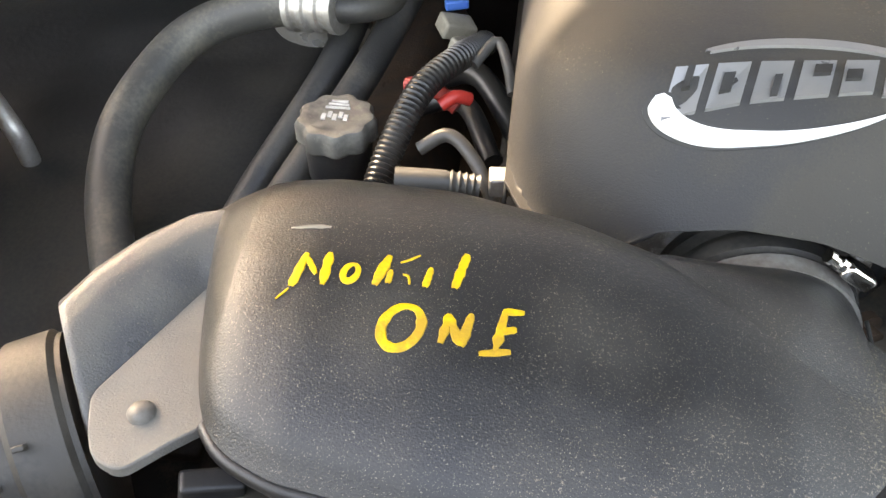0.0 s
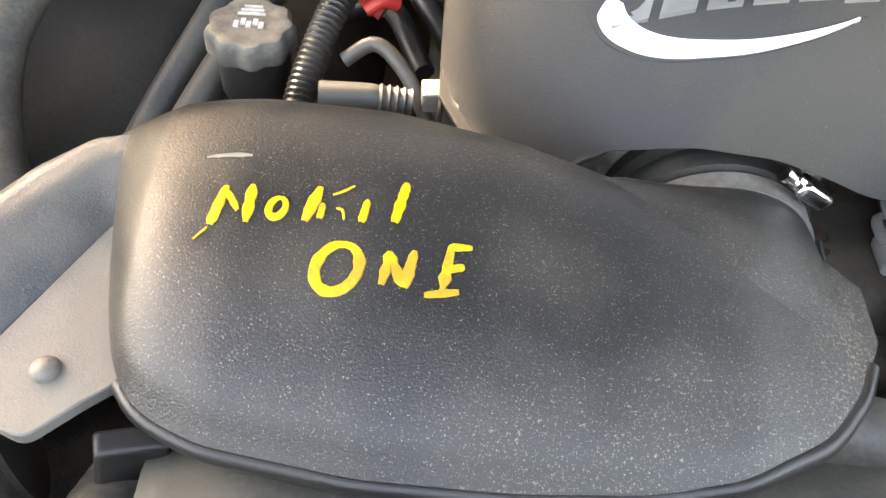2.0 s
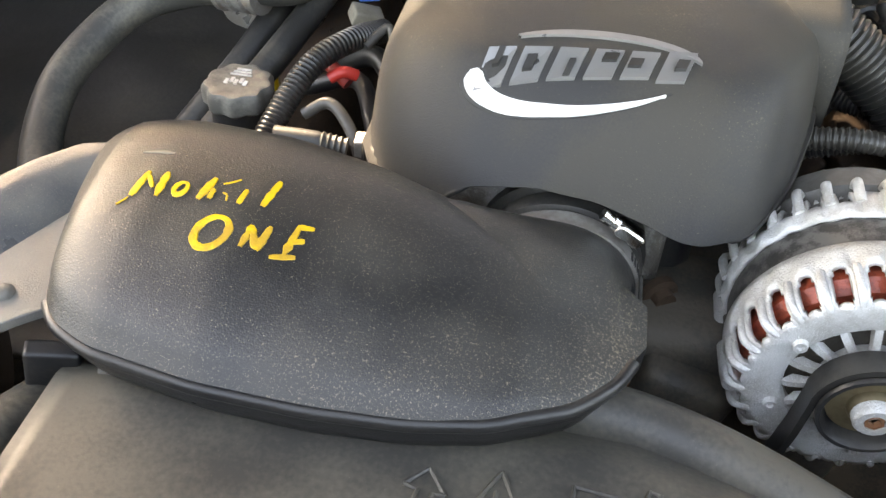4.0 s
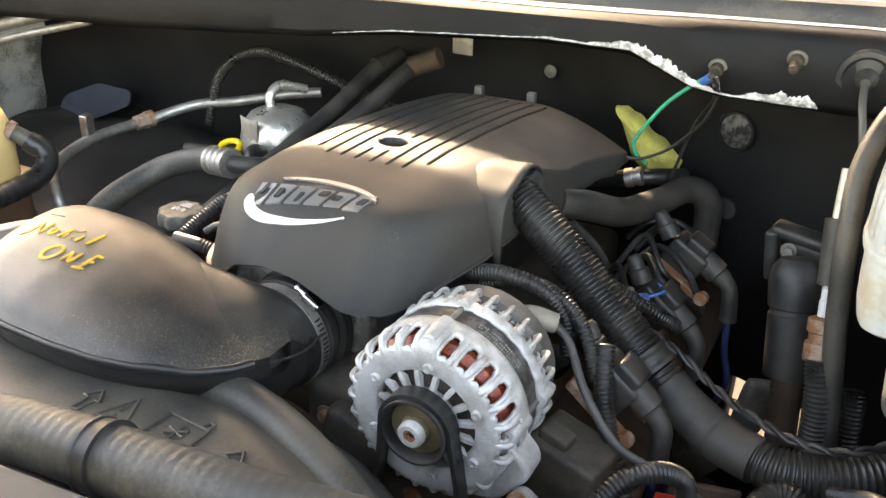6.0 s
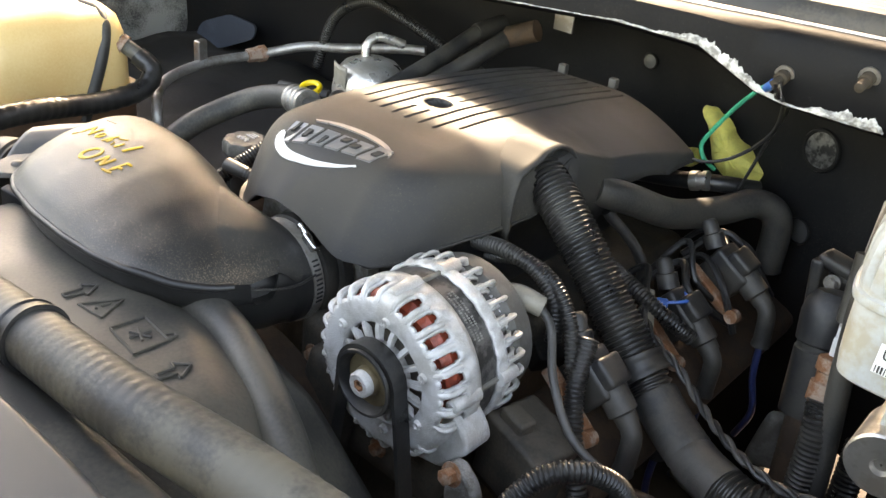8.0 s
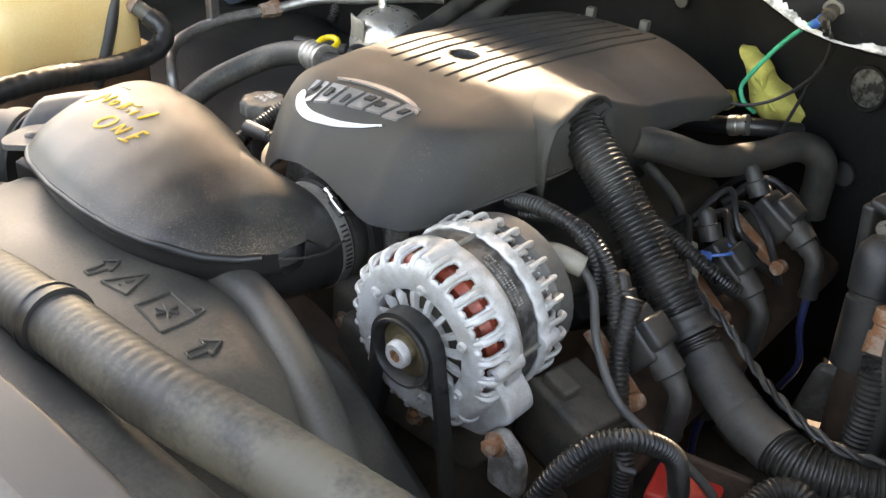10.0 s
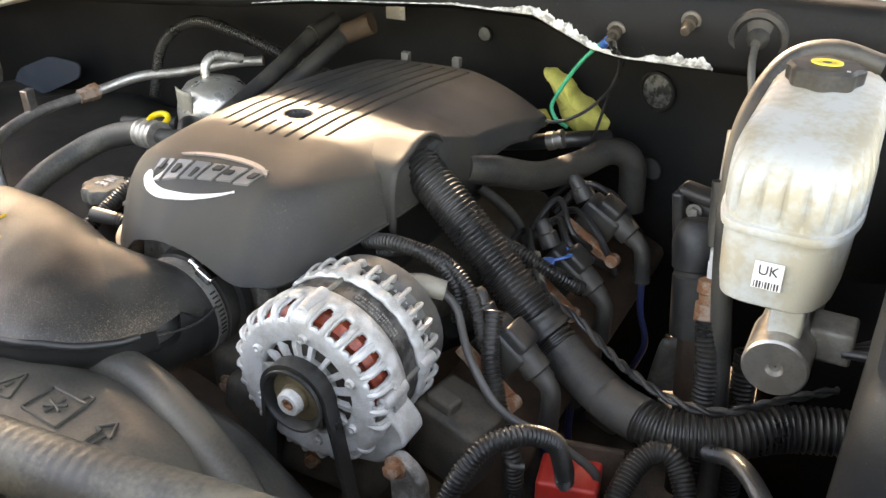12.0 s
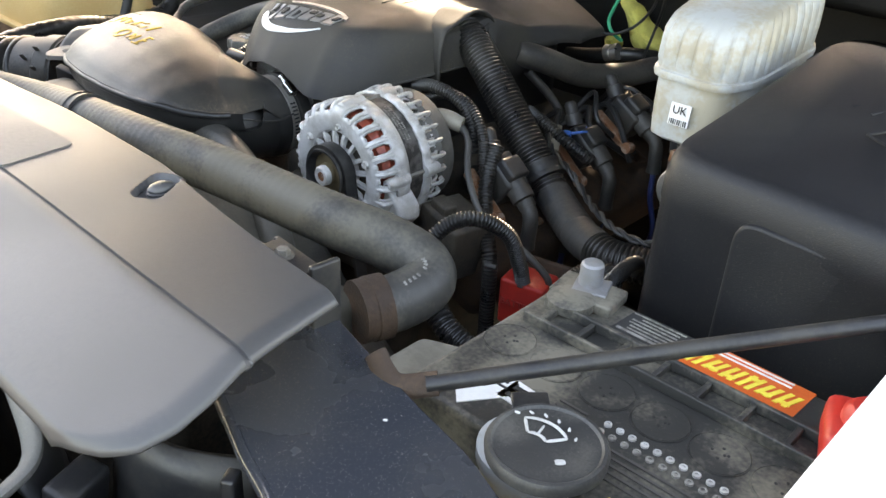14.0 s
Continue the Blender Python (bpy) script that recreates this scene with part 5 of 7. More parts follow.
def make_coil():
    t = thing("ignition_coil", "black ignition coil with rubber boot and rusty bracket", "ignition coil", (0, 0, 0), group="ignition coils")
    b = bmesh.new()
    box(b, (0, 0, 0.005), (0.05, 0.035, 0.045), (0, 30, 0), 0.006)
    box(b, (0.012, 0, 0.02), (0.03, 0.03, 0.03), (0, 30, 0), 0.005)
    part("coil_body", b, M_BLACK, t)
    b = bmesh.new()
    lathe(b, (0.018, 0, 0.012), (0.7, 0.0, -0.5), [(0, 0.015), (0.028, 0.015), (0.03, 0.0115), (0.04, 0.011)], 20)
    tube(b, [(0.045, 0, -0.006), (0.058, -0.002, -0.02), (0.062, -0.004, -0.045), (0.063, -0.005, -0.06)], 0.0098, 16, 0.003, lambda s, q: 0.0098 + 0.001 * (s > q - 0.006))
    part("boot", b, M_RUBBER2, t, "black rubber plug boot")
    b = bmesh.new()
    tube(b, [(0.063, -0.005, -0.055), (0.066, -0.006, -0.1), (0.075, 0.0, -0.15), (0.06, 0.01, -0.2)], 0.0042, 10, 0.005)
    part("plug_wire", b, M_BLUEWIRE, t, "dark blue plug wire")
    b = bmesh.new()
    lathe(b, (-0.02, 0, 0.028), (-0.6, 0.1, 0.8), [(0, 0.012), (0.016, 0.012), (0.017, 0.009), (0.03, 0.009), (0.034, 0.006)], 16)
    part("connector", b, M_BLACK, t, "black ribbed connector")
    b = bmesh.new()
    box(b, (0.0, -0.028, -0.012), (0.075, 0.014, 0.012), (0, 30, 0), 0.003)
    lathe(b, (0.035, -0.03, -0.025), (0, -1, 0.2), [(0, 0.008), (0.012, 0.008)], 12)
    part("bracket", b, M_RUST, t, "rusty bracket")
    return t


coil = make_coil()
coil.matrix_basis = pose(0.448, 0.735, 1.115, 0, 0, -4)
for p in ((0.438, 0.645, 1.09), (0.45, 0.452, 1.105), (0.44, 0.55, 1.06)):
    copy_thing(coil, pose(*p, 0, 6, -6))
# plug cluster
plugs = thing("wire_connector", "grey and blue wire connector lying beside the conduit", "connector", (0.42, 0.6, 1.12))
bm = bmesh.new()
box(bm, (0.418, 0.605, 1.118), (0.014, 0.03, 0.012), (20, 20, 40), 0.002)
box(bm, (0.43, 0.588, 1.11), (0.012, 0.025, 0.01), (20, 20, 40), 0.002)
part("plug", bm, M_TAN, plugs)
bm = bmesh.new()
box(bm, (0.432, 0.612, 1.118), (0.012, 0.012, 0.01), (10, 0, 30), 0.002)
tube(bm, [(0.432, 0.612, 1.12), (0.45, 0.625, 1.125), (0.447, 0.645, 1.12), (0.42, 0.65, 1.125)], 0.002, 8, 0.004)
part("blue_clip", bm, M_BLUE, plugs, "bright blue clip and wire")
# small loose things deep on the right: heat shields
for c, s, r in (((0.52, 0.62, 0.94), (0.05, 0.05, 0.05), (20, 30, 10)), ((0.56, 0.72, 0.95), (0.045, 0.02, 0.08), (0, 10, 30))):
    bm = bmesh.new()
    box(bm, c, s, r, 0.014)
    solo("heat_shield", bm, M_IRON, "pale dusty metal heat shield deep in the bay", "heat shield", group="heat shields", subd=1)

# ---- hoses behind the cover on the right ----
hose("heater_hose", [(0.31, 0.64, 1.2), (0.335, 0.68, 1.185), (0.36, 0.75, 1.155), (0.385, 0.83, 1.145), (0.41, 0.88, 1.15), (0.435, 0.9, 1.13), (0.44, 0.9, 1.06)], 0.0185, M_RUBBER2, "bent black rubber hose behind the engine cover", seg=22)
hose("heater_hose", [(0.25, 0.86, 1.14), (0.3, 0.86, 1.15), (0.36, 0.86, 1.165), (0.4, 0.9, 1.16)], 0.011, M_WIRE, "thin black hose behind the engine cover", seg=16)
bm = bmesh.new()
lathe(bm, (0.335, 0.84, 1.165), (0.8, 0.1, 0.25), [(0, 0.011), (0, 0.013), (0.01, 0.013), (0.01, 0.011), (0.016, 0.011), (0.016, 0.013), (0.022, 0.013), (0.022, 0.011)], 20)
solo("spring_clamp", bm, M_STEEL, "bright steel clamp on a thin hose", "hose clamp")
hose("wire", [(0.32, 0.66, 1.17), (0.345, 0.69, 1.13), (0.36, 0.7, 1.1), (0.355, 0.71, 1.06)], 0.0065, M_RUBBER2, "black taped wire below the cover", "wire", seg=10)
for k in range(7):
    a = random.random
    x, y = 0.34 + 0.05 * a(), 0.6 + 0.2 * a()
    hose("wire", [(x, y, 1.1), (x + 0.03, y + 0.03 * a(), 1.13 + 0.02 * a()), (x + 0.06 + 0.02 * a(), y + 0.03 - 0.06 * a(), 1.12), (x + 0.1, y + 0.05 - 0.1 * a(), 1.07)], 0.003 + 0.003 * a(), M_WIRE, "loose black engine wire over the valve cover", "wire", group="engine wires", seg=8)

# ---- firewall items ----
foam = thing("insulation_foam", "torn yellow insulation foam on the firewall", "foam", (0.33, 0.96, 1.12))


def lump(pts, y0, dep, seed):
    b = bmesh.new()
    n = len(pts)
    cx, cz = sum(p[0] for p in pts) / n, sum(p[1] for p in pts) / n
    ring_pts = []
    for i in range(n):
        p, q = pts[i], pts[(i + 1) % n]
        for t in (0, 0.33, 0.66):
            ring_pts.append((p[0] + (q[0] - p[0]) * t, p[1] + (q[1] - p[1]) * t))
    rows = []
    for s, d in ((1, 0.012), (1.0, 0), (0.8, -dep * 0.6), (0.45, -dep), (0.12, -dep * 1.05)):
        rows.append([b.verts.new((cx + (x - cx) * s + 0.009 * noise.noise(Vector((x * 130, z * 130, 2 * s + seed))), y0 + d + 0.012 * noise.noise(Vector((x * 90, z * 90, 5 * s + seed))), cz + (z - cz) * s + 0.007 * noise.noise(Vector((z * 90, x * 90, s + seed))))) for x, z in ring_pts])
    for p, q in zip(rows, rows[1:]):
        bridge(b, p, q)
    b.faces.new(rows[-1])
    return b


part("foam_pad", lump([(0.272, 1.22), (0.293, 1.221), (0.317, 1.208), (0.328, 1.191), (0.36, 1.175), (0.386, 1.158), (0.379, 1.134), (0.341, 1.126), (0.312, 1.143), (0.291, 1.184)], 0.965, 0.02, 3), M_FOAM, foam, subd=1)
part("foam_scrap", lump([(0.262, 1.156), (0.284, 1.16), (0.287, 1.134), (0.265, 1.13)], 0.955, 0.012, 8), M_FOAM, foam, subd=1)
# raised white strip standing in for a flat rubbed band, lower cowl edge
bm = bmesh.new()


def fibre(x, v):
    th = float(np.interp(x, [-0.05, 0.04, 0.2, 0.3, 0.36, 0.4, 0.43, 0.455, 0.475, 0.5, 0.55, 0.56], [0.001, 0.003, 0.002, 0.005, 0.013, 0.019, 0.013, 0.002, 0.004, 0.013, 0.019, 0.002]))
    n = noise.noise(Vector((x * 45, 0, 1))) + 0.35 * noise.noise(Vector((x * 160, v * 2, 4)))
    puff = math.sin(math.pi * min(1, 0.1 + v * 0.9)) * (0.6 + 0.4 * noise.noise(Vector((x * 200, v * 6, 9))))
    return (x, 0.7245 - 0.005 * puff, cowl_low(x) + 0.001 + th * v * (0.75 + 0.5 * n + 0.3 * noise.noise(Vector((x * 420, 3, v * 3)))))


patch(bm, fibre, np.linspace(-0.05, 0.56, 320), np.linspace(0, 1, 9))
solo("rubbed_cowl_band", bm, M_FIBRE, "raised white strip for the rubbed cowl edge", "insulation")
bm = bmesh.new()
for k in range(26):
    x, z = 0.33 + 0.25 * random.random(), 1.345 + 0.045 * random.random()
    if z < cowl_low(x) + 0.016:
        continue
    box(bm, (x, 0.7285, z), (0.003 + 0.006 * random.random(), 0.0012, 0.0015 + 0.003 * random.random()), (0, random.random() * 90, 0))
tagged(solo("paint_chips", bm, M_FIBRE, "white chips and scratches on the cowl paint", "paint chips"), kind="stuff")
# studs, ground wires
for p, nm in (((0.452, 0.727, 1.357), "ground_stud"), ((0.531, 0.727, 1.377), "ground_stud")):
    st = thing(nm, "dark threaded stud with bright washer on the cowl", "stud", p, group="cowl studs")
    part("stud", lathe(bmesh.new(), p, (0, -1, -0.25), [(0, 0.0075), (0.012, 0.0075), (0.013, 0.005), (0.026, 0.005), (0.027, 0.003)], 12), M_DARK, st)
    part("washer", lathe(bmesh.new(), p, (0, -1, -0.25), [(0, 0.0105), (0.0025, 0.0105), (0.003, 0.008)], 20), M_STEEL, st)
green = thing("green_ground_wire", "green ground wire with blue crimp lug", "wire", (0.45, 0.75, 1.34))
hose("wire", [(0.448, 0.708, 1.348), (0.43, 0.73, 1.335), (0.385, 0.79, 1.287), (0.352, 0.815, 1.238), (0.345, 0.82, 1.22), (0.352, 0.822, 1.205), (0.36, 0.84, 1.19)], 0.0026, M_GREEN, "", parent=green, seg=10)
part("crimp", tube(bmesh.new(), [(0.451, 0.704, 1.352), (0.446, 0.71, 1.3465), (0.441, 0.717, 1.342)], 0.0048, 12, 0.002), M_BLUE, green, "blue crimp sleeve")
gw = thing("black_ground_wire", "black ground wire with bright lug", "wire", (0.45, 0.75, 1.34))
hose("wire", [(0.457, 0.706, 1.345), (0.455, 0.74, 1.32), (0.43, 0.8, 1.268), (0.392, 0.82, 1.224), (0.355, 0.82, 1.203), (0.325, 0.815, 1.205), (0.305, 0.83, 1.215)], 0.0022, M_WIRE, "", parent=gw, seg=10)
part("lug", tube(bmesh.new(), [(0.455, 0.702, 1.354), (0.457, 0.705, 1.346), (0.457, 0.71, 1.338)], 0.004, 12, 0.002), M_CHROME, gw, "bright crimp lug")
hose("black_ground_wire", [(0.452, 0.72, 1.34), (0.44, 0.8, 1.3), (0.41, 0.86, 1.245), (0.388, 0.865, 1.165)], 0.0022, M_WIRE, "thin dark wire hanging from the cowl stud", "wire", seg=10)
# round plugs; dark discs stand in for the shade inside open holes
for x, z, r, mt, lb in ((0.452, 1.225, 0.024, M_FOILDARK, "round firewall hole with crinkled foil plug"), (0.14, 1.236, 0.011, M_GREYWIRE, "small round hole in the firewall"), (0.065, 1.285, 0.009, M_RUSTDARK, "small dark disc for a shaded hole in the firewall"), (0.22, 1.31, 0.008, M_RUST, "small rusty firewall bolt"), (0.456, 1.114, 0.016, M_INK, "black disc for a shaded hole low on the firewall"), (-0.36, 1.2, 0.01, M_GREYWIRE, "small pale firewall plug")):
    t = thing("firewall_plug", lb, "firewall plug", (x, fw_y(x), z), group="firewall plugs")
    n = Vector((0.35 if x > 0.2 else 0.0, -1, 0)).normalized() * 1.0
    n.x = -abs(n.x)
    o = Vector((x, fw_y(x) - 0.004, z))
    part("rim", lathe(bmesh.new(), o, n, [(0, r * 0.9), (0, r * 1.18), (0.0025, r * 1.12), (0.003, r), (-0.001, r * 0.9)], 28, False), M_PAINT, t)
    part("plug", lathe(bmesh.new(), o, n, [(0.001, r * 0.95), (0.002, r * 0.5), (0.003, 0.001)], 24), mt, t)
gr = thing("cowl_grommet", "round black rubber grommet in the cowl face", "grommet", (0.6, 0.728, 1.366))
part("flange", lathe(bmesh.new(), (0.6, 0.732, 1.366), (0, -1, -0.1), [(0, 0.03), (0.004, 0.031), (0.008, 0.029), (0.009, 0.024), (0.006, 0.021), (0.004, 0.02)], 36, False), M_BLACK, gr)
part("membrane", lathe(bmesh.new(), (0.6, 0.732, 1.366), (0, -1, -0.1), [(0.004, 0.0215), (0.006, 0.012), (0.014, 0.007), (0.02, 0.005), (0.0205, 0.001)], 28), M_BLACK, gr, "black rubber nipple")
hose("grommet_wire", [(0.6, 0.715, 1.362), (0.603, 0.695, 1.345), (0.612, 0.68, 1.31), (0.62, 0.67, 1.26)], 0.004, M_GREYWIRE, "grey wire out of the rubber grommet", "wire")
for x, y in ((0.1, 0.868), (0.178, 0.876)):
    bm = bmesh.new()
    box(bm, (x, y, 1.242), (0.012, 0.01, 0.014), (0, 0, 0), 0.002)
    solo("cover_clip", bm, M_GREYWIRE, "small grey clip at the rear edge of the cover", "clip", group="cover clips")
# black canister, bracket and plate near the brake parts
can = thing("black_canister", "dull black cylindrical unit on the firewall", "canister", (0.58, 0.7, 1.05))
part("canister_body", lathe(bmesh.new(), (0.592, 0.66, 1.04), (-0.12, 0.25, 0.96), [(0, 0.02), (0.002, 0.026), (0.072, 0.0265), (0.074, 0.0248), (0.079, 0.0248), (0.081, 0.0275), (0.11, 0.029), (0.125, 0.026), (0.135, 0.018), (0.137, 0.002)], 32), M_BLACK, can)
bm = bmesh.new()
box(bm, (0.578, 0.735, 1.178), (0.078, 0.026, 0.014), (6, 4, -12), 0.006)
box(bm, (0.545, 0.735, 1.15), (0.014, 0.02, 0.06), (0, -8, -12), 0.005)
box(bm, (0.585, 0.74, 1.16), (0.05, 0.03, 0.03), (0, 0, -12), 0.01)
part("flange", bm, M_BLACK, can, "rounded black clamp flange")
part("flange_bolt", bolt_head(bmesh.new(), (0.562, 0.721, 1.164), (0, -1, 0.1), 0.006, 0.006), M_IRON, can)
part("sleeve", lathe(bmesh.new(), (0.6145, 0.602, 1.19), (-0.1, 0.25, 0.96), [(0, 0.0105), (0.0015, 0.0125), (0.066, 0.0125), (0.067, 0.009)], 20), M_RUBBER2, can, "black rubber sleeve")
part("shaft", tube(bmesh.new(), [(0.593, 0.655, 1.05), (0.6, 0.64, 0.98), (0.61, 0.62, 0.85)], 0.017, 16, 0.01), M_RUSTDARK, can, "rusty dark shaft below")
fit_t = thing("brake_pipe_fitting", "rusty pipe fitting with white plastic sleeve", "pipe fitting", (0.615, 0.6, 1.12))
part("fitting", lathe(bmesh.new(), (0.621, 0.575, 1.118), (-0.1, 0.25, 0.96), [(0, 0.0135), (0.002, 0.016), (0.02, 0.0155), (0.022, 0.0125), (0.03, 0.0125), (0.032, 0.015), (0.044, 0.0145), (0.046, 0.01)], 14), M_RUST, fit_t)
part("sleeve", lathe(bmesh.new(), (0.616, 0.587, 1.163), (-0.1, 0.25, 0.96), [(0, 0.0065), (0.016, 0.0062), (0.017, 0.0052), (0.028, 0.005)], 14), M_SWOOSH, fit_t, "white plastic sleeve")
part("pipe", tube(bmesh.new(), [(0.6135, 0.594, 1.188), (0.607, 0.62, 1.25), (0.605, 0.635, 1.3)], 0.0055, 12, 0.006), M_PIPE, fit_t)
hose("brake_hose", [(0.66, 0.5, 0.9), (0.645, 0.55, 1.05), (0.628, 0.57, 1.17), (0.62, 0.585, 1.25), (0.618, 0.615, 1.315), (0.638, 0.65, 1.365), (0.675, 0.665, 1.38), (0.72, 0.67, 1.37)], 0.0105, M_RUBBER2, "dark rubber hose curving behind the brake reservoir", seg=16)

# ---- brake fluid reservoir and master cylinder ----
res = thing("brake_reservoir", "translucent white brake fluid reservoir with black cap", "fluid reservoir", (0.69, 0.5, 1.23))
RPLAN = [(0.64, 0.43), (0.72, 0.428), (0.738, 0.47), (0.737, 0.6), (0.725, 0.625), (0.65, 0.625), (0.636, 0.6), (0.63, 0.47)]


RP = [Vector(p) for p in round_plan(RPLAN, 0.045, 8)]
RLEN = [0.0]
for k in range(len(RP)):
    RLEN.append(RLEN[-1] + (RP[(k + 1) % len(RP)] - RP[k]).length)
RN = 240


def res_ring(b, scale, z, ribs=0.0, off=(0, 0), zf=None):
    row = []
    for i in range(RN):
        s = RLEN[-1] * i / RN
        x = float(np.interp(s, RLEN, [p.x for p in RP] + [RP[0].x]))
        y = float(np.interp(s, RLEN, [p.y for p in RP] + [RP[0].y]))
        k = scale - ribs * max(0.0, math.cos(2 * math.pi * i / 8)) ** 2
        px, py = 0.684 + (x - 0.684) * k + off[0], 0.52 + (y - 0.52) * k + off[1]
        row.append(b.verts.new((px, py, z + (zf(px, py) if zf else 0))))
    return row


bm = bmesh.new()
slope = lambda x, y: 0.15 * (y - 0.51)
seam = lambda x, y: 0.06 * (y - 0.47)
rows = [res_ring(bm, s, z, rb, (0, o), slope if z > 1.32 else seam if z > 1.29 else None) for s, z, rb, o in ((0.3, 1.236, 0, -0.03), (0.7, 1.234, 0, -0.02), (0.82, 1.238, 0, -0.014), (0.87, 1.25, 0, -0.008), (0.9, 1.27, 0, -0.004), (0.92, 1.298, 0, 0),
        (0.985, 1.299, 0, 0), (0.995, 1.3025, 0, 0), (0.985, 1.306, 0, 0), (0.945, 1.307, 0, 0), (0.955, 1.311, 0.03, 0), (0.97, 1.325, 0.045, 0), (0.965, 1.341, 0.045, 0.001), (0.95, 1.352, 0.042, 0.002), (0.905, 1.36, 0.034, 0.004), (0.83, 1.3645, 0.016, 0.008), (0.72, 1.366, 0.003, 0.012), (0.6, 1.367, 0, 0.02), (0.42, 1.368, 0, 0.04), (0.25, 1.369, 0, 0.055), (0.05, 1.37, 0, 0.062))]
for a, b in zip(rows, rows[1:]):
    bridge(bm, a, b)
bm.faces.new(rows[0])
bm.faces.new(rows[-1])
part("tank", bm, M_WHITE, res)
cap = part("cap", lathe(bmesh.new(), (0.68, 0.583, 1.372), (0, 0.05, 1), [(0, 0.026), (0.003, 0.03), (0.016, 0.0305), (0.019, 0.028), (0.02, 0.012), (0.0205, 0.001)], 48), M_BLACK, res, "black screw cap")
for v in cap.data.vertices:
    q = v.co + Vector(res.location) - Vector((0.68, 0.583, 1.38))
    r = math.hypot(q.x, q.y)
    if r > 0.027:
        k = 1 + 0.05 * math.cos(8 * math.atan2(q.y, q.x))
        v.co.x, v.co.y = v.co.x + q.x * (k - 1), v.co.y + q.y * (k - 1)
part("warning_print", lathe(bmesh.new(), (0.68, 0.583, 1.3924), (0, 0.05, 1), [(0, 0.0085), (0.0006, 0.0085), (0.0006, 0.013), (0, 0.0132)], 24, True), M_LYELLOW, cap, "yellow warning symbol")
for k in range(3):
    part("print_bar", box(bmesh.new(), (0.691 + 0.004 * k, 0.566, 1.3918), (0.003, 0.004, 0.0006)), M_PAPER, cap)
lab = part("sticker", box(bmesh.new(), (0.681, 0.4295, 1.266), (0.022, 0.001, 0.022), (-8, 0, 0)), M_PAPER, res, "white sticker")
lettering("printed_letters", "UK", 0.0115, pose(0.681, 0.4283, 1.2705, 82, 0, 0), M_INK, lab, 0.0003)
for k in range(9):
    part("print_bar", box(bmesh.new(), (0.672 + 0.0022 * k, 0.4279, 1.2585), (0.0014 if k % 3 else 0.0007, 0.0006, 0.0055), (-8, 0, 0)), M_INK, lab)
mc = thing("brake_master_cylinder", "dull grey metal brake master cylinder with side ports", "brake cylinder", (0.7, 0.5, 1.16))
part("cylinder", lathe(bmesh.new(), (0.7, 0.42, 1.19), (0, 1, 0.02), [(0.004, 0.001), (0.004, 0.005), (0, 0.007), (0, 0.0245), (0.002, 0.0262), (0.05, 0.0262), (0.052, 0.023), (0.24, 0.022)], 36, False), M_STEEL, mc)
part("port_block", box(bmesh.new(), (0.735, 0.475, 1.198), (0.035, 0.035, 0.03), (0, 0, 0), 0.004), M_IRON, mc)
part("neck", box(bmesh.new(), (0.7, 0.46, 1.222), (0.026, 0.05, 0.03), (0, 0, 0), 0.004), M_WHITE, mc, "white feed necks")
for k in range(3):
    hose("brake_line", [(0.745, 0.46 + 0.02 * k, 1.195 - 0.012 * k), (0.78, 0.46 + 0.03 * k, 1.2 - 0.01 * k), (0.84, 0.5 + 0.02 * k, 1.19), (0.9, 0.62, 1.16)], 0.0042, M_WIRE, "", parent=mc, seg=10)
bm = bmesh.new()
lathe(bm, (0.74, 0.7, 1.2), (0, 1, 0.02), [(0, 0.03), (0.01, 0.06), (0.03, 0.085), (0.09, 0.085)], 40)
solo("brake_booster", bm, M_PAINT, "black brake booster drum on the firewall", "brake booster")
for k in range(5):
    a = random.random
    hose("wire", [(0.78 + 0.04 * k, 0.62, 1.24 + 0.02 * a()), (0.8 + 0.04 * k, 0.66, 1.3 + 0.03 * a()), (0.85 + 0.03 * k, 0.7, 1.3), (0.95, 0.72 + 0.03 * a(), 1.26 + 0.04 * a())], 0.007, M_LOOM if k % 2 else M_RUBBER2, "dark cables behind the fuse box", "wire", group="cables behind fuse box", seg=10)

hose("ribbed_conduit", [(0.66, 0.44, 1.07), (0.69, 0.38, 1.12), (0.72, 0.3, 1.16), (0.745, 0.22, 1.18), (0.76, 0.17, 1.2)], 0.0075, M_LOOM, "thin ribbed cable running to the battery post", "wiring conduit", group=G, pitch=0.004, depth=0.0014)
# ---- fuse box ----
fuse = thing("fuse_box", "large black plastic fuse box with raised symbols", "fuse box", (0.9, 0.4, 1.0))
bm = bmesh.new()
FPLAN = [(0.757, 0.25), (0.985, 0.235), (1.02, 0.26), (1.02, 0.56), (0.768, 0.56)]


def fuse_row(sc, z, tilt):
    return [bm.verts.new((0.89 + (x - 0.89) * sc, 0.405 + (y - 0.405) * sc, z + tilt * (y - 0.25))) for x, y in round_plan(FPLAN, 0.03, 8)]


rows = [fuse_row(*q) for q in ((1.03, 0.98, 0), (1.02, 1.1, 0), (1.0, 1.262, 0.05), (1.006, 1.266, 0.05), (1.004, 1.278, 0.08), (0.985, 1.296, 0.11), (0.955, 1.304, 0.12), (0.9, 1.307, 0.12), (0.5, 1.309, 0.12))]
for a, b in zip(rows, rows[1:]):
    bridge(bm, a, b)
bm.faces.new(rows[-1])
bm.faces.new(rows[0])
part("body", bm, M_FUSE, fuse)
bm = bmesh.new()
slab(bm, round_plan([(0.832, 1.02), (0.968, 1.02), (0.966, 1.273), (0.835, 1.278)], 0.02), -0.006, 0.004)
bmesh.ops.transform(bm, verts=bm.verts, matrix=pose(0, 0.2435, 0, 90, 0, 0))
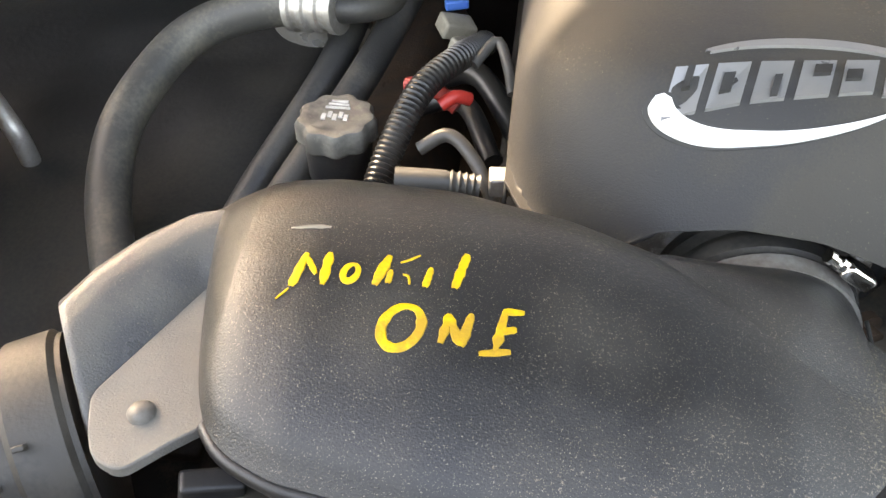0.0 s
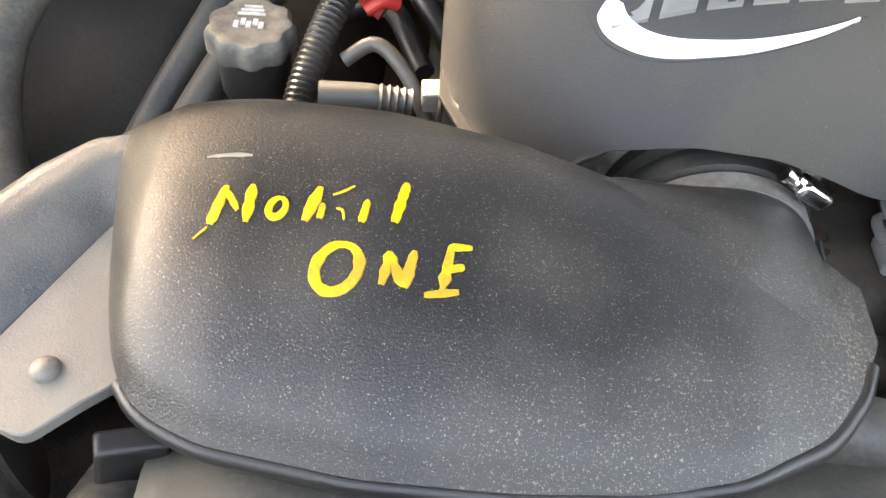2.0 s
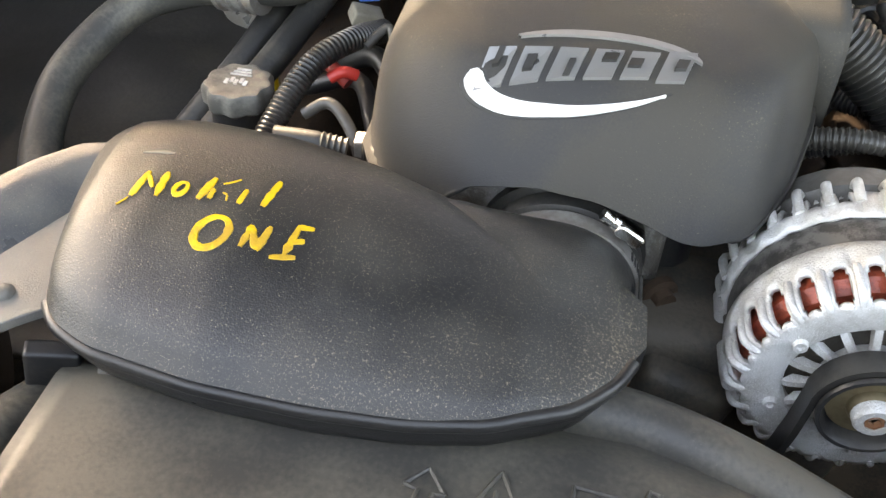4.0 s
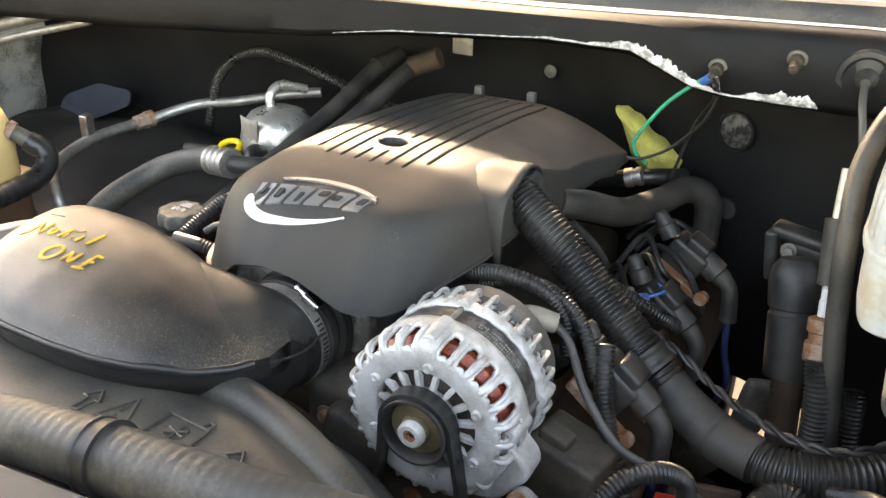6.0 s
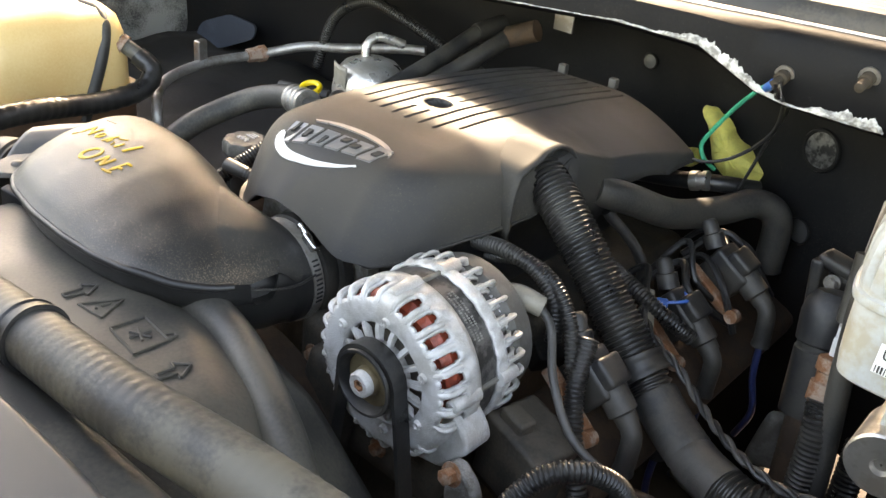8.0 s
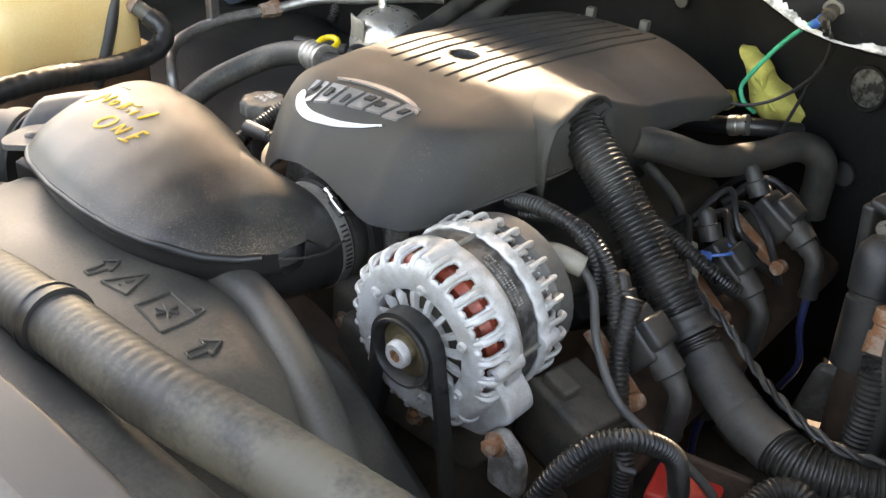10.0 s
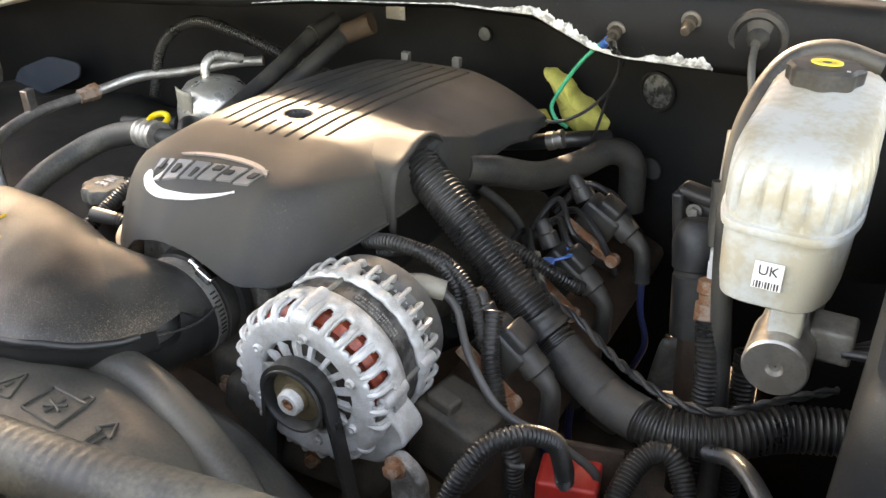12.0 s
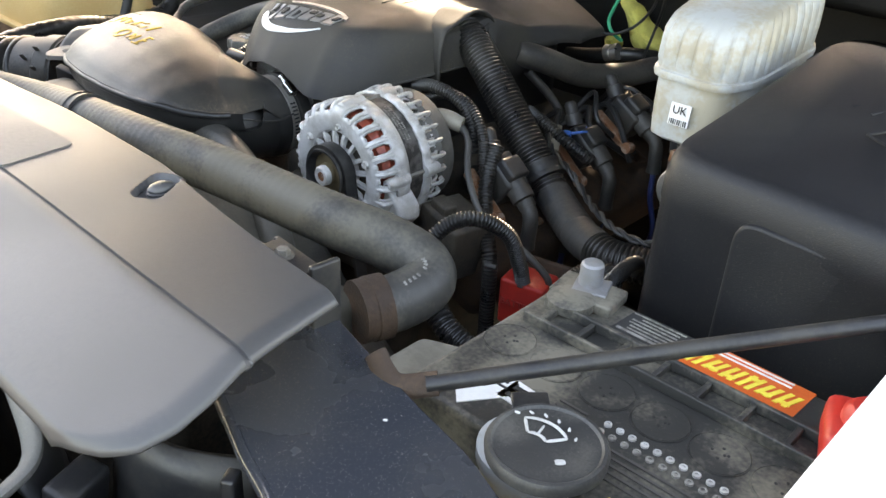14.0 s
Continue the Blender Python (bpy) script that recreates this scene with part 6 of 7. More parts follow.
part("raised_panel", bm, M_FUSE, fuse, bevel=0.003)


def fz(x, y):
    return 1.3085 + 0.12 * (y - 0.25)


for pts in ([(0.853, 0.33), (0.875, 0.36), (0.905, 0.345), (0.883, 0.313), (0.853, 0.33)], [(0.873, 0.343), (0.882, 0.338), (0.877, 0.334), (0.886, 0.327)], [(0.825, 0.37), (0.835, 0.385)], [(0.842, 0.365), (0.85, 0.378), (0.856, 0.374)]):
    bm = bmesh.new()
    pts = [(x + 0.02, y + 0.035) for x, y in pts]
    for p, q in zip(pts, pts[1:]):
        m = ((p[0] + q[0]) / 2, (p[1] + q[1]) / 2)
        tube(bm, [(*p, fz(*p)), (*m, fz(*m)), (*q, fz(*q))], 0.0014, 6, 0.02)
    part("raised_symbol", bm, M_FUSE, fuse)

# ---- battery ----
BT_Z = 1.222
bat = thing("battery", "dusty black car battery with orange label and vent caps", "battery", (0.87, 0.07, 1.03))
bm = bmesh.new()
box(bm, (0.87, 0.072, 1.125), (0.246, 0.18, 0.19), bevel=0.006)
part("case", bm, M_BATT, bat)
for k in range(6):
    x = 0.769 + 0.0393 * k
    c = part("vent_cap", lathe(bmesh.new(), (x, 0.064, BT_Z - 0.0024), (0, 0, 1), [(0, 0.0188), (0.0012, 0.0188), (0.0012, 0.0182), (0.0004, 0.0179), (0.0012, 0.0176), (0.0013, 0.001)], 32), M_BATT, bat)
    # black discs on the cap paint the shade inside its vent holes
    for dx, dy in ((-0.005, 0), (0.005, 0.001), (0, 0.005), (0.001, -0.005), (0.003, 0)):
        part("vent_hole", lathe(bmesh.new(), (x + dx, 0.064 + dy, BT_Z - 0.0013), (0, 0, 1), [(0, 0.001), (0.0005, 0.001)], 8), M_INK, c)
bm = bmesh.new()
for y in (0.091, 0.116):
    box(bm, (0.875, y, BT_Z + 0.002), (0.232, 0.0035, 0.008), bevel=0.001)
for k in range(8):
    box(bm, (0.772 + 0.03 * k, 0.1035, BT_Z + 0.001), (0.004, 0.025, 0.006), bevel=0.001)
part("handle_rib", bm, M_BATT, bat, "ribbed pocket strip")
bm = bmesh.new()
box(bm, (0.775, 0.147, BT_Z + 0.002), (0.05, 0.032, 0.009), (0, 0, 8), 0.002)
lathe(bm, (0.773, 0.128, BT_Z), (0, 0, 1), [(0, 0.0175), (0.0065, 0.0175), (0.008, 0.015)], 28)
part("terminal_base", bm, M_BATT, bat, "black terminal shroud")
post = part("post", lathe(bmesh.new(), (0.772, 0.153, BT_Z + 0.005), (0, 0, 1), [(0, 0.0115), (0.0012, 0.0112), (0.0016, 0.0092), (0.019, 0.0086), (0.0205, 0.007)], 28), M_LEAD, bat, "grey lead terminal post")
part("clamp_foot", box(bmesh.new(), (0.775, 0.151, BT_Z + 0.0072), (0.026, 0.024, 0.002), (0, 0, 20), 0.001), M_LEAD, post)


def sticker(name, quad, mat, parent, z=0.0006, label=""):
    b = bmesh.new()
    v = [b.verts.new((x, y, BT_Z - 0.0018 + z)) for x, y in quad]
    w = [b.verts.new((x, y, BT_Z - 0.004)) for x, y in quad]
    b.faces.new(v)
    bridge(b, w, v)
    return part(name, b, mat, parent, label, smooth=False)


def bar(parent, x, y, w, h, mat, z=0.0012, skew=0.0):
    return sticker("print_bar", [(x - w / 2 - skew, y - h / 2), (x + w / 2 - skew, y - h / 2), (x + w / 2 + skew, y + h / 2), (x - w / 2 + skew, y + h / 2)], mat, parent, z)


lab = sticker("orange_label", [(0.862, 0.122), (0.942, 0.118), (0.944, 0.16), (0.864, 0.162)], M_ORANGE, bat, label="orange and yellow brand label")
for k in range(6):
    for o, w in ((-0.003, 0.0032), (0.003, 0.0032)):
        bar(lab, 0.871 + 0.0125 * k + o, 0.14, w, (0.017, 0.014, 0.016)[k % 3], M_LYELLOW, 0.0012, 0.0028)
    bar(lab, 0.871 + 0.0125 * k, 0.1355 if k % 3 else 0.1445, 0.007, 0.0035, M_LYELLOW, 0.0014)
for k in range(2):
    bar(lab, 0.9, 0.154 + 0.004 * k, 0.06, 0.0014, M_PAPER)
lab = sticker("warning_label", [(0.808, 0.125), (0.858, 0.122), (0.86, 0.158), (0.81, 0.158)], M_INK, bat, label="black warning label with white print")
for k in range(7):
    bar(lab, 0.832 + 0.003 * (k % 2), 0.131 + 0.004 * k, 0.042 - 0.006 * (k % 3), 0.0011 if k else 0.0024, M_PRINT)
lab = sticker("white_label", [(0.768, 0.008), (0.788, -0.012), (0.812, 0.022), (0.79, 0.042)], M_PAPER, bat, label="white bar code label")
for k in range(10):
    bar(lab, 0.776 + 0.0018 * k, 0.006 + 0.0012 * k, 0.0006 + 0.0004 * (k % 3), 0.011, M_INK, 0.0012, 0.003)
for k in range(3):
    bar(lab, 0.795 - 0.003 * k, 0.02 + 0.005 * k, 0.014, 0.0016, M_INK)
lab = sticker("rating_label", [(0.8, 0.012), (0.826, 0.01), (0.827, 0.03), (0.801, 0.032)], M_PAPER, bat, label="white rating label")
for k in range(2):
    bar(lab, 0.813, 0.017 + 0.008 * k, 0.018, 0.004, M_INK)
lab = sticker("yellow_label", [(0.9, -0.017), (0.965, -0.017), (0.965, -0.012), (0.9, -0.012)], M_LYELLOW, bat)
for k in range(2):
    bar(lab, 0.918 + 0.03 * k, -0.0145, 0.022, 0.0022, M_INK)
for r in range(2):
    for k in range(10):
        part("test_dot", lathe(bmesh.new(), (0.866 + 0.0085 * k, 0.038 - 0.0085 * r, BT_Z - 0.002), (0, 0, 1), [(0, 0.0025), (0.0014, 0.0025), (0.0014, 0.0013), (0.0004, 0.0012)], 14), M_PRINT if r else M_FADED, bat)
for k in range(5):
    bar(bat, 0.905 - 0.004 * (k % 2), 0.02 - 0.0055 * k, 0.07 - 0.01 * (k % 3), 0.0015, M_GREYWIRE)
for k in range(4):
    bar(bat, 0.842, 0.036 - 0.005 * k, 0.02, 0.0016, M_GREYWIRE)
bm = bmesh.new()
box(bm, (0.985, 0.118, BT_Z + 0.012), (0.045, 0.05, 0.028), (0, 0, 20), 0.009)
lathe(bm, (0.985, 0.118, BT_Z + 0.02), (0, 0, 1), [(0, 0.016), (0.012, 0.015), (0.016, 0.011)], 20)
solo("red_battery_terminal", bm, M_RED, "red plastic cover on the battery terminal", "terminal cover")
rod = thing("brace_rod", "black painted brace rod with flattened rusty end over the battery", "rod", (0.78, -0.043, 1.24))
part("bar", tube(bmesh.new(), [(0.785, -0.037, 1.246), (0.875, 0.058, 1.268), (0.968, 0.155, 1.29), (1.03, 0.22, 1.305)], 0.0052, 14, 0.02), M_BLACK, rod)
part("flat_end", tube(bmesh.new(), [(0.748, -0.043, 1.252), (0.758, -0.046, 1.246), (0.772, -0.047, 1.243), (0.79, -0.032, 1.247)], 0.0075, 12, 0.003, flat=0.45), M_RUSTDARK, rod, "rusty flattened end")
washer = thing("washer_filler", "black washer fluid cap with white wiper symbol", "filler cap", (0.868, -0.03, 1.2))
part("neck", lathe(bmesh.new(), (0.855, -0.028, 1.15), (0, 0, 1), [(0, 0.026), (0.075, 0.026), (0.08, 0.029), (0.088, 0.029), (0.089, 0.024)], 32), M_WHITE, washer, "white plastic filler neck")
cap = part("cap", lathe(bmesh.new(), (0.868, -0.03, 1.241), (0, 0, 1), [(0, 0.03), (0.002, 0.0335), (0.007, 0.034), (0.0095, 0.0325), (0.0098, 0.0305), (0.0085, 0.029), (0.009, 0.001)], 48), M_CAPDUST, washer, "black snap cap")
part("tab", box(bmesh.new(), (0.838, -0.005, 1.244), (0.022, 0.02, 0.004), (0, 0, 45), 0.0015), M_BLACK, washer)
CZ0 = 1.2507


def cap_mark(pts, w):
    b = bmesh.new()
    stroke(b, [(0.866 + x, -0.028 + y) for x, y in pts], w, lambda x, y: CZ0, 0.0006)
    part("symbol_stroke", b, M_FADED, cap)


arc = lambda r, a: (-0.004 + r * math.cos(a), -0.01 + r * math.sin(a))
cap_mark([arc(0.021, a) for a in np.linspace(0.95, 2.35, 9)], 0.002)
cap_mark([arc(0.009, a) for a in np.linspace(0.95, 2.35, 6)], 0.002)
for a in (0.95, 2.35):
    cap_mark([arc(0.009, a), arc(0.021, a)], 0.002)
cap_mark([arc(0.008, 1.75), arc(0.017, 1.75)], 0.0014)
for k in range(6):
    a = 0.85 + 1.6 * k / 5
    cap_mark([arc(0.0245, a), arc(0.0265, a + 0.1)], 0.0018)
cap_mark([(0.014, -0.012), (0.018, -0.008)], 0.004)

# ---- front right: black support panel, brackets ----
bm = bmesh.new()
SP = [(0.69, -0.118), (0.683, -0.024), (0.752, -0.042), (0.796, -0.053), (0.84, -0.062), (0.9, -0.085), (1.0, -0.12), (1.0, -0.3), (0.87, -0.3), (0.81, -0.165)]
slab(bm, round_plan(SP, 0.006, 4), 1.236, 1.2445)
sup = thing("radiator_support", "glossy black painted radiator support panel with chips, tinted for sky reflection", "support panel", (0.82, -0.15, 1.236))
part("face", bm, M_SUPPORT, sup, bevel=0.003)
part("folded_edge", tube(bmesh.new(), [(0.692, -0.12, 1.24), (0.75, -0.142, 1.24), (0.811, -0.167, 1.24), (0.842, -0.235, 1.24), (0.871, -0.299, 1.24)], 0.0048, 12, 0.006), M_SUPPORT, sup, "rolled outer edge of the panel")
for q in ((0.79, -0.075), (0.865, -0.19), (0.9, -0.12)):
    part("paint_chip", box(bmesh.new(), (*q, 1.2447), (0.0022, 0.0012, 0.0006), (0, 0, 30)), M_PAPER, sup)
rb = thing("radiator_bracket", "black plastic bracket beside the radiator hose", "bracket", (0.66, -0.025, 1.24))
part("face", box(bmesh.new(), (0.66, -0.025, 1.25), (0.07, 0.005, 0.05), (0, 0, -6), 0.002), M_BLACK, rb)
part("cheek", box(bmesh.new(), (0.694, -0.036, 1.262), (0.005, 0.022, 0.055), (0, 0, -6), 0.002), M_BLACK, rb)
part("shelf", box(bmesh.new(), (0.655, -0.036, 1.274), (0.05, 0.022, 0.004), (0, 0, -6), 0.001), M_BLACK, rb)
bm = bmesh.new()
slab(bm, round_plan([(0.7, -0.002), (0.7, 0.05), (0.735, 0.065), (0.748, 0.02), (0.735, -0.01)], 0.006), 1.19, 1.193)
solo("tan_bracket", bm, M_TAN, "dusty tan metal bracket beside the battery", "bracket")
lathe_bolt = bmesh.new()
bolt_head(lathe_bolt, (0.652, -0.036, 1.277), (0, 0, 1), 0.005, 0.004)
solo("bracket_bolt", lathe_bolt, M_IRON, "steel bolt on the radiator bracket", "bolt")
lamp = thing("headlamp_bracket", "grey plastic headlamp bracket below the panel", "bracket", (0.62, -0.22, 1.18))
bm = bmesh.new()
tube(bm, [(0.53, -0.18, 1.205), (0.588, -0.194, 1.21), (0.622, -0.203, 1.207), (0.639, -0.212, 1.203), (0.647, -0.228, 1.2), (0.652, -0.262, 1.195)], 0.008, 14, 0.004, flat=0.55)
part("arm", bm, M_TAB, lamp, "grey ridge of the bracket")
bm = bmesh.new()
patch(bm, lambda u, v: (0.588 + 0.06 * u + 0.012 * v, -0.193 - 0.032 * u * u + 0.012 * v, 1.208 - 0.006 * u - 0.035 * v), np.linspace(0, 1, 10), np.linspace(0, 1, 6))
part("web", bm, M_PANEL, lamp, "sloping web of the bracket", solid=0.004)
bm = bmesh.new()
box(bm, (0.66, -0.2, 1.175), (0.022, 0.035, 0.05), (0, 12, 20), 0.005)
box(bm, (0.61, -0.245, 1.19), (0.05, 0.03, 0.006), (6, 0, 8), 0.002)
part("foot", bm, M_BLACK, lamp)
bm = bmesh.new()
patch(bm, lambda u, v: (0.655 + 0.1 * u + 0.01 * v, -0.165 + 0.045 * u - 0.02 * math.sin(math.pi * u) - 0.03 * v, 1.232 - 0.012 * u - 0.16 * v), np.linspace(0, 1, 14), np.linspace(0, 1, 8))
part("duct_edge", bm, M_BLACK, lamp, "curved black air guide", solid=0.004)
bm = bmesh.new()
box(bm, (0.77, -0.17, 1.21), (0.03, 0.02, 0.02), (0, 0, 30), 0.003)
box(bm, (0.757, -0.155, 1.22), (0.008, 0.012, 0.03), (0, 0, 30), 0.002)
part("clip", bm, M_BLACK, lamp)

# ---- left side: filler, hoses, tank, pipes ----
filler = thing("oil_filler", "black oil filler neck with dusty lobed cap", "oil filler", (-0.134, 0.497, 1.06))
cap = part("cap", lathe(bmesh.new(), (-0.134, 0.497, 1.125), (0, 0, 1), [(0, 0.0255), (0.003, 0.0285), (0.016, 0.0285), (0.0195, 0.026), (0.0205, 0.021), (0.0195, 0.019), (0.02, 0.001)], 56), M_CAPTOP, filler, "dusty lobed screw cap")
for v in cap.data.vertices:
    q = v.co + Vector(filler.location) - Vector((-0.134, 0.497, 1.137))
    r = math.hypot(q.x, q.y)
    if r > 0.0245:
        k = 1 + 0.06 * math.cos(9 * math.atan2(q.y, q.x))
        v.co.x, v.co.y = v.co.x + q.x * (k - 1), v.co.y + q.y * (k - 1)
for k in range(5):
    part("raised_print", box(bmesh.new(), (-0.142 + 0.004 * k, 0.493 + 0.003 * (k % 2), 1.1455), (0.003, 0.006, 0.0014)), M_FADED, cap)
for k in range(3):
    part("raised_print", box(bmesh.new(), (-0.134, 0.505 + 0.004 * k, 1.1455), (0.018 - 0.003 * k, 0.0018, 0.0012)), M_FADED, cap)
part("neck", lathe(bmesh.new(), (-0.134, 0.497, 1.02), (0, 0, 1), [(0, 0.021), (0.07, 0.021), (0.075, 0.024), (0.106, 0.025)], 32), M_BLACK, filler)
for pts, mt in (([(-0.05, 0.934, 1.24), (-0.065, 0.85, 1.205), (-0.093, 0.75, 1.164), (-0.13, 0.6, 1.122), (-0.184, 0.5, 1.063), (-0.22, 0.42, 1.015)], M_RUSTDARK), ([(-0.122, 0.945, 1.226), (-0.128, 0.85, 1.192), (-0.142, 0.75, 1.155), (-0.165, 0.62, 1.11), (-0.215, 0.52, 1.05), (-0.25, 0.44, 1.0)], M_BLACK)):
    hose("heater_hose", pts, 0.0135, M_RUBBER2, "dusty rubber heater hose running forward from the firewall", group="heater hoses", seg=18)
    bm = bmesh.new()
    p, q = Vector(pts[0]), Vector(pts[0]) + (Vector((0.045, 0.01, 0.02)) if mt is M_RUSTDARK else Vector((0.015, 0.05, 0.012)))
    tube(bm, [p, (p + q) / 2, q], 0.0165, 16, 0.004)
    solo("hose_collar", bm, mt, "collar where the heater hose meets the firewall", "hose collar", group="hose collars")
bm = bmesh.new()
slab(bm, round_plan([(-0.005, 0.985), (0.03, 0.985), (0.03, 0.988), (-0.005, 0.988)], 0.001, 3), 1.258, 1.284)
solo("firewall_tag", bm, M_PIPE, "bent pale metal plate at the heater outlet", "plate")
ac = thing("ac_hose", "thick dusty air conditioning hose with crimped metal end", "hose", (-0.3, 0.6, 1.08))
part("hose_body", tube(bmesh.new(), [(-0.175, 0.628, 1.158), (-0.215, 0.635, 1.152), (-0.27, 0.63, 1.135), (-0.302, 0.604, 1.118), (-0.323, 0.543, 1.094), (-0.32, 0.486, 1.068), (-0.297, 0.425, 1.045), (-0.27, 0.37, 1.02)], 0.0175, 22, 0.005), M_RUBBER, ac)
part("crimp_collar", tube(bmesh.new(), [(-0.155, 0.622, 1.16), (-0.178, 0.628, 1.157), (-0.2, 0.633, 1.154)], 0.019, 22, 0.0016, lambda s, t: 0.0195 + 0.0014 * math.copysign(1, math.sin(s * 480))), M_PIPE, ac, "ribbed metal crimp collar")
part("metal_end", tube(bmesh.new(), [(-0.17, 0.626, 1.158), (-0.14, 0.625, 1.16), (-0.12, 0.65, 1.155), (-0.12, 0.7, 1.14)], 0.012, 16, 0.005), M_RUBBER2, ac)
acc = thing("ac_accumulator", "foil wrapped silver air conditioning accumulator can", "accumulator", (-0.215, 0.8, 0.95))
part("can", lathe(bmesh.new(), (-0.213, 0.8, 0.96), (0, 0, 1), [(0, 0.056), (0.12, 0.06), (0.175, 0.06), (0.2, 0.055), (0.216, 0.042), (0.223, 0.025), (0.225, 0.008)], 40), M_FOIL, acc)
bm = bmesh.new()
patch(bm, lambda u, v: (-0.213 + (0.0575 + 0.002 * noise.noise(Vector((u * 6, v * 40, 2)))) * math.cos(u), 0.8 + (0.0575 + 0.002 * noise.noise(Vector((u * 6, v * 40, 7)))) * math.sin(u), v), np.linspace(radians(232), radians(276), 14), np.linspace(1.02, 1.178, 20))
part("wrap", bm, M_TAN, acc, "torn tan insulation wrap", solid=0.002)
part("top_fitting", tube(bmesh.new(), [(-0.225, 0.8, 1.178), (-0.228, 0.805, 1.2), (-0.222, 0.825, 1.212), (-0.2, 0.86, 1.2)], 0.0075, 14, 0.004), M_FOIL, acc)
part("switch", tube(bmesh.new(), [(-0.25, 0.745, 1.12), (-0.29, 0.72, 1.125), (-0.325, 0.71, 1.125)], 0.01, 14, 0.002, lambda s, t: 0.011 if s < 0.03 else 0.008), M_BLACK, acc, "black pressure switch")
part("elbow", tube(bmesh.new(), [(-0.2, 0.735, 1.13), (-0.19, 0.71, 1.14), (-0.175, 0.69, 1.125), (-0.17, 0.68, 1.08)], 0.0135, 16, 0.004), M_RUBBER2, acc)
dip = thing("dipstick", "yellow dipstick ring handle", "dipstick", (-0.19, 0.648, 1.16))
bm = bmesh.new()
tube(bm, [(-0.172 + 0.015 * math.cos(a), 0.64 + 0.012 * math.sin(a), 1.176 + 0.005 * math.sin(a)) for a in np.linspace(0, 2 * math.pi, 17)], 0.0042, 10, 0.003)
part("ring", bm, M_YPLAST, dip)
part("stem", tube(bmesh.new(), [(-0.16, 0.638, 1.173), (-0.155, 0.64, 1.155), (-0.165, 0.648, 1.11), (-0.162, 0.65, 1.0)], 0.005, 10, 0.005), M_YPLAST, dip)
pipe = thing("ac_pipe", "bent dull aluminium pipe with rusty nut and bracket", "pipe", (-0.45, 0.7, 1.1))
part("tube_run", tube(bmesh.new(), [(-0.46, 0.587, 0.84), (-0.43, 0.556, 0.96), (-0.425, 0.548, 1.05), (-0.44, 0.556, 1.085), (-0.47, 0.582, 1.1), (-0.495, 0.625, 1.107), (-0.509, 0.7, 1.112), (-0.49, 0.8, 1.117), (-0.44, 0.86, 1.135), (-0.38, 0.895, 1.142), (-0.295, 0.945, 1.156), (-0.25, 0.97, 1.16)], 0.0085, 16, 0.005), M_PIPE, pipe)
part("nut", lathe(bmesh.new(), (-0.4975, 0.775, 1.1155), (0.2, 1, 0.05), [(0, 0.012), (0.018, 0.013), (0.02, 0.0145), (0.036, 0.0145), (0.037, 0.011)], 6), M_RUST, pipe, "rusty union nut")
part("clip", box(bmesh.new(), (-0.513, 0.69, 1.13), (0.014, 0.02, 0.045), (0, 0, 10), 0.003), M_STEEL, pipe, "metal clip")
tank = thing("coolant_tank", "aged amber plastic coolant tank with black cap", "coolant tank", (-0.6, 0.45, 1.0))
bm = bmesh.new()
for k, (sx, sy, z) in enumerate(((1.0, 1.0, 1.105), (1.0, 1.0, 1.15), (0.98, 0.98, 1.19), (0.9, 0.92, 1.215), (0.74, 0.8, 1.228), (0.4, 0.5, 1.234), (0.1, 0.1, 1.235))):
    row = [bm.verts.new((-0.6 + x * sx, 0.44 + y * sy, z)) for x, y in round_plan([(-0.13, -0.13), (0.125, -0.13), (0.125, 0.11), (-0.13, 0.11)], 0.05, 8)]
    if k:
        bridge(bm, prev, row)
    prev = row
bm.faces.new(row)
part("upper_shell", bm, M_TANK, tank)
bm = bmesh.new()
slab(bm, round_plan([(-0.74, 0.3), (-0.462, 0.3), (-0.458, 0.562), (-0.74, 0.562)], 0.03), 1.098, 1.108)
part("flange", bm, M_TANK, tank, bevel=0.003)
bm = bmesh.new()
slab(bm, round_plan([(-0.735, 0.31), (-0.47, 0.31), (-0.468, 0.555), (-0.735, 0.555)], 0.05), 0.95, 1.099)
part("lower_shell", bm, M_TANKLOW, tank, "brown lower half")
cap = part("cap", lathe(bmesh.new(), (-0.625, 0.5, 1.228), (0, 0, 1), [(0, 0.03), (0.002, 0.033), (0.018, 0.0335), (0.021, 0.03), (0.0225, 0.001)], 40), M_BLACK, tank, "black screw cap")
for v in cap.data.vertices:
    q = v.co + Vector(tank.location) - Vector((-0.625, 0.5, 1.24))
    if math.hypot(q.x, q.y) > 0.031:
        k = 1 + 0.05 * math.cos(8 * math.atan2(q.y, q.x))
        v.co.x, v.co.y = v.co.x + q.x * (k - 1), v.co.y + q.y * (k - 1)
hose("tank_hose", [(-0.545, 0.5, 1.225), (-0.515, 0.51, 1.22), (-0.49, 0.505, 1.2), (-0.48, 0.49, 1.16), (-0.478, 0.47, 1.11), (-0.475, 0.45, 1.07)], 0.0105, M_RUBBER2, "thin grey hose from the tank neck", seg=14)
th = thing("tank_return_hose", "black cloth covered hose with rusty spring clamp from the tank", "hose", (-0.42, 0.4, 1.1))
part("hose_body", tube(bmesh.new(), [(-0.468, 0.545, 1.16), (-0.445, 0.555, 1.14), (-0.435, 0.53, 1.118), (-0.435, 0.47, 1.11), (-0.42, 0.4, 1.12), (-0.385, 0.33, 1.138), (-0.365, 0.25, 1.142), (-0.355, 0.15, 1.13), (-0.36, 0.03, 1.1)], 0.0155, 18, 0.005, lambda s, t: 0.0155 + 0.0006 * math.sin(s * 900)), M_LOOM, th)
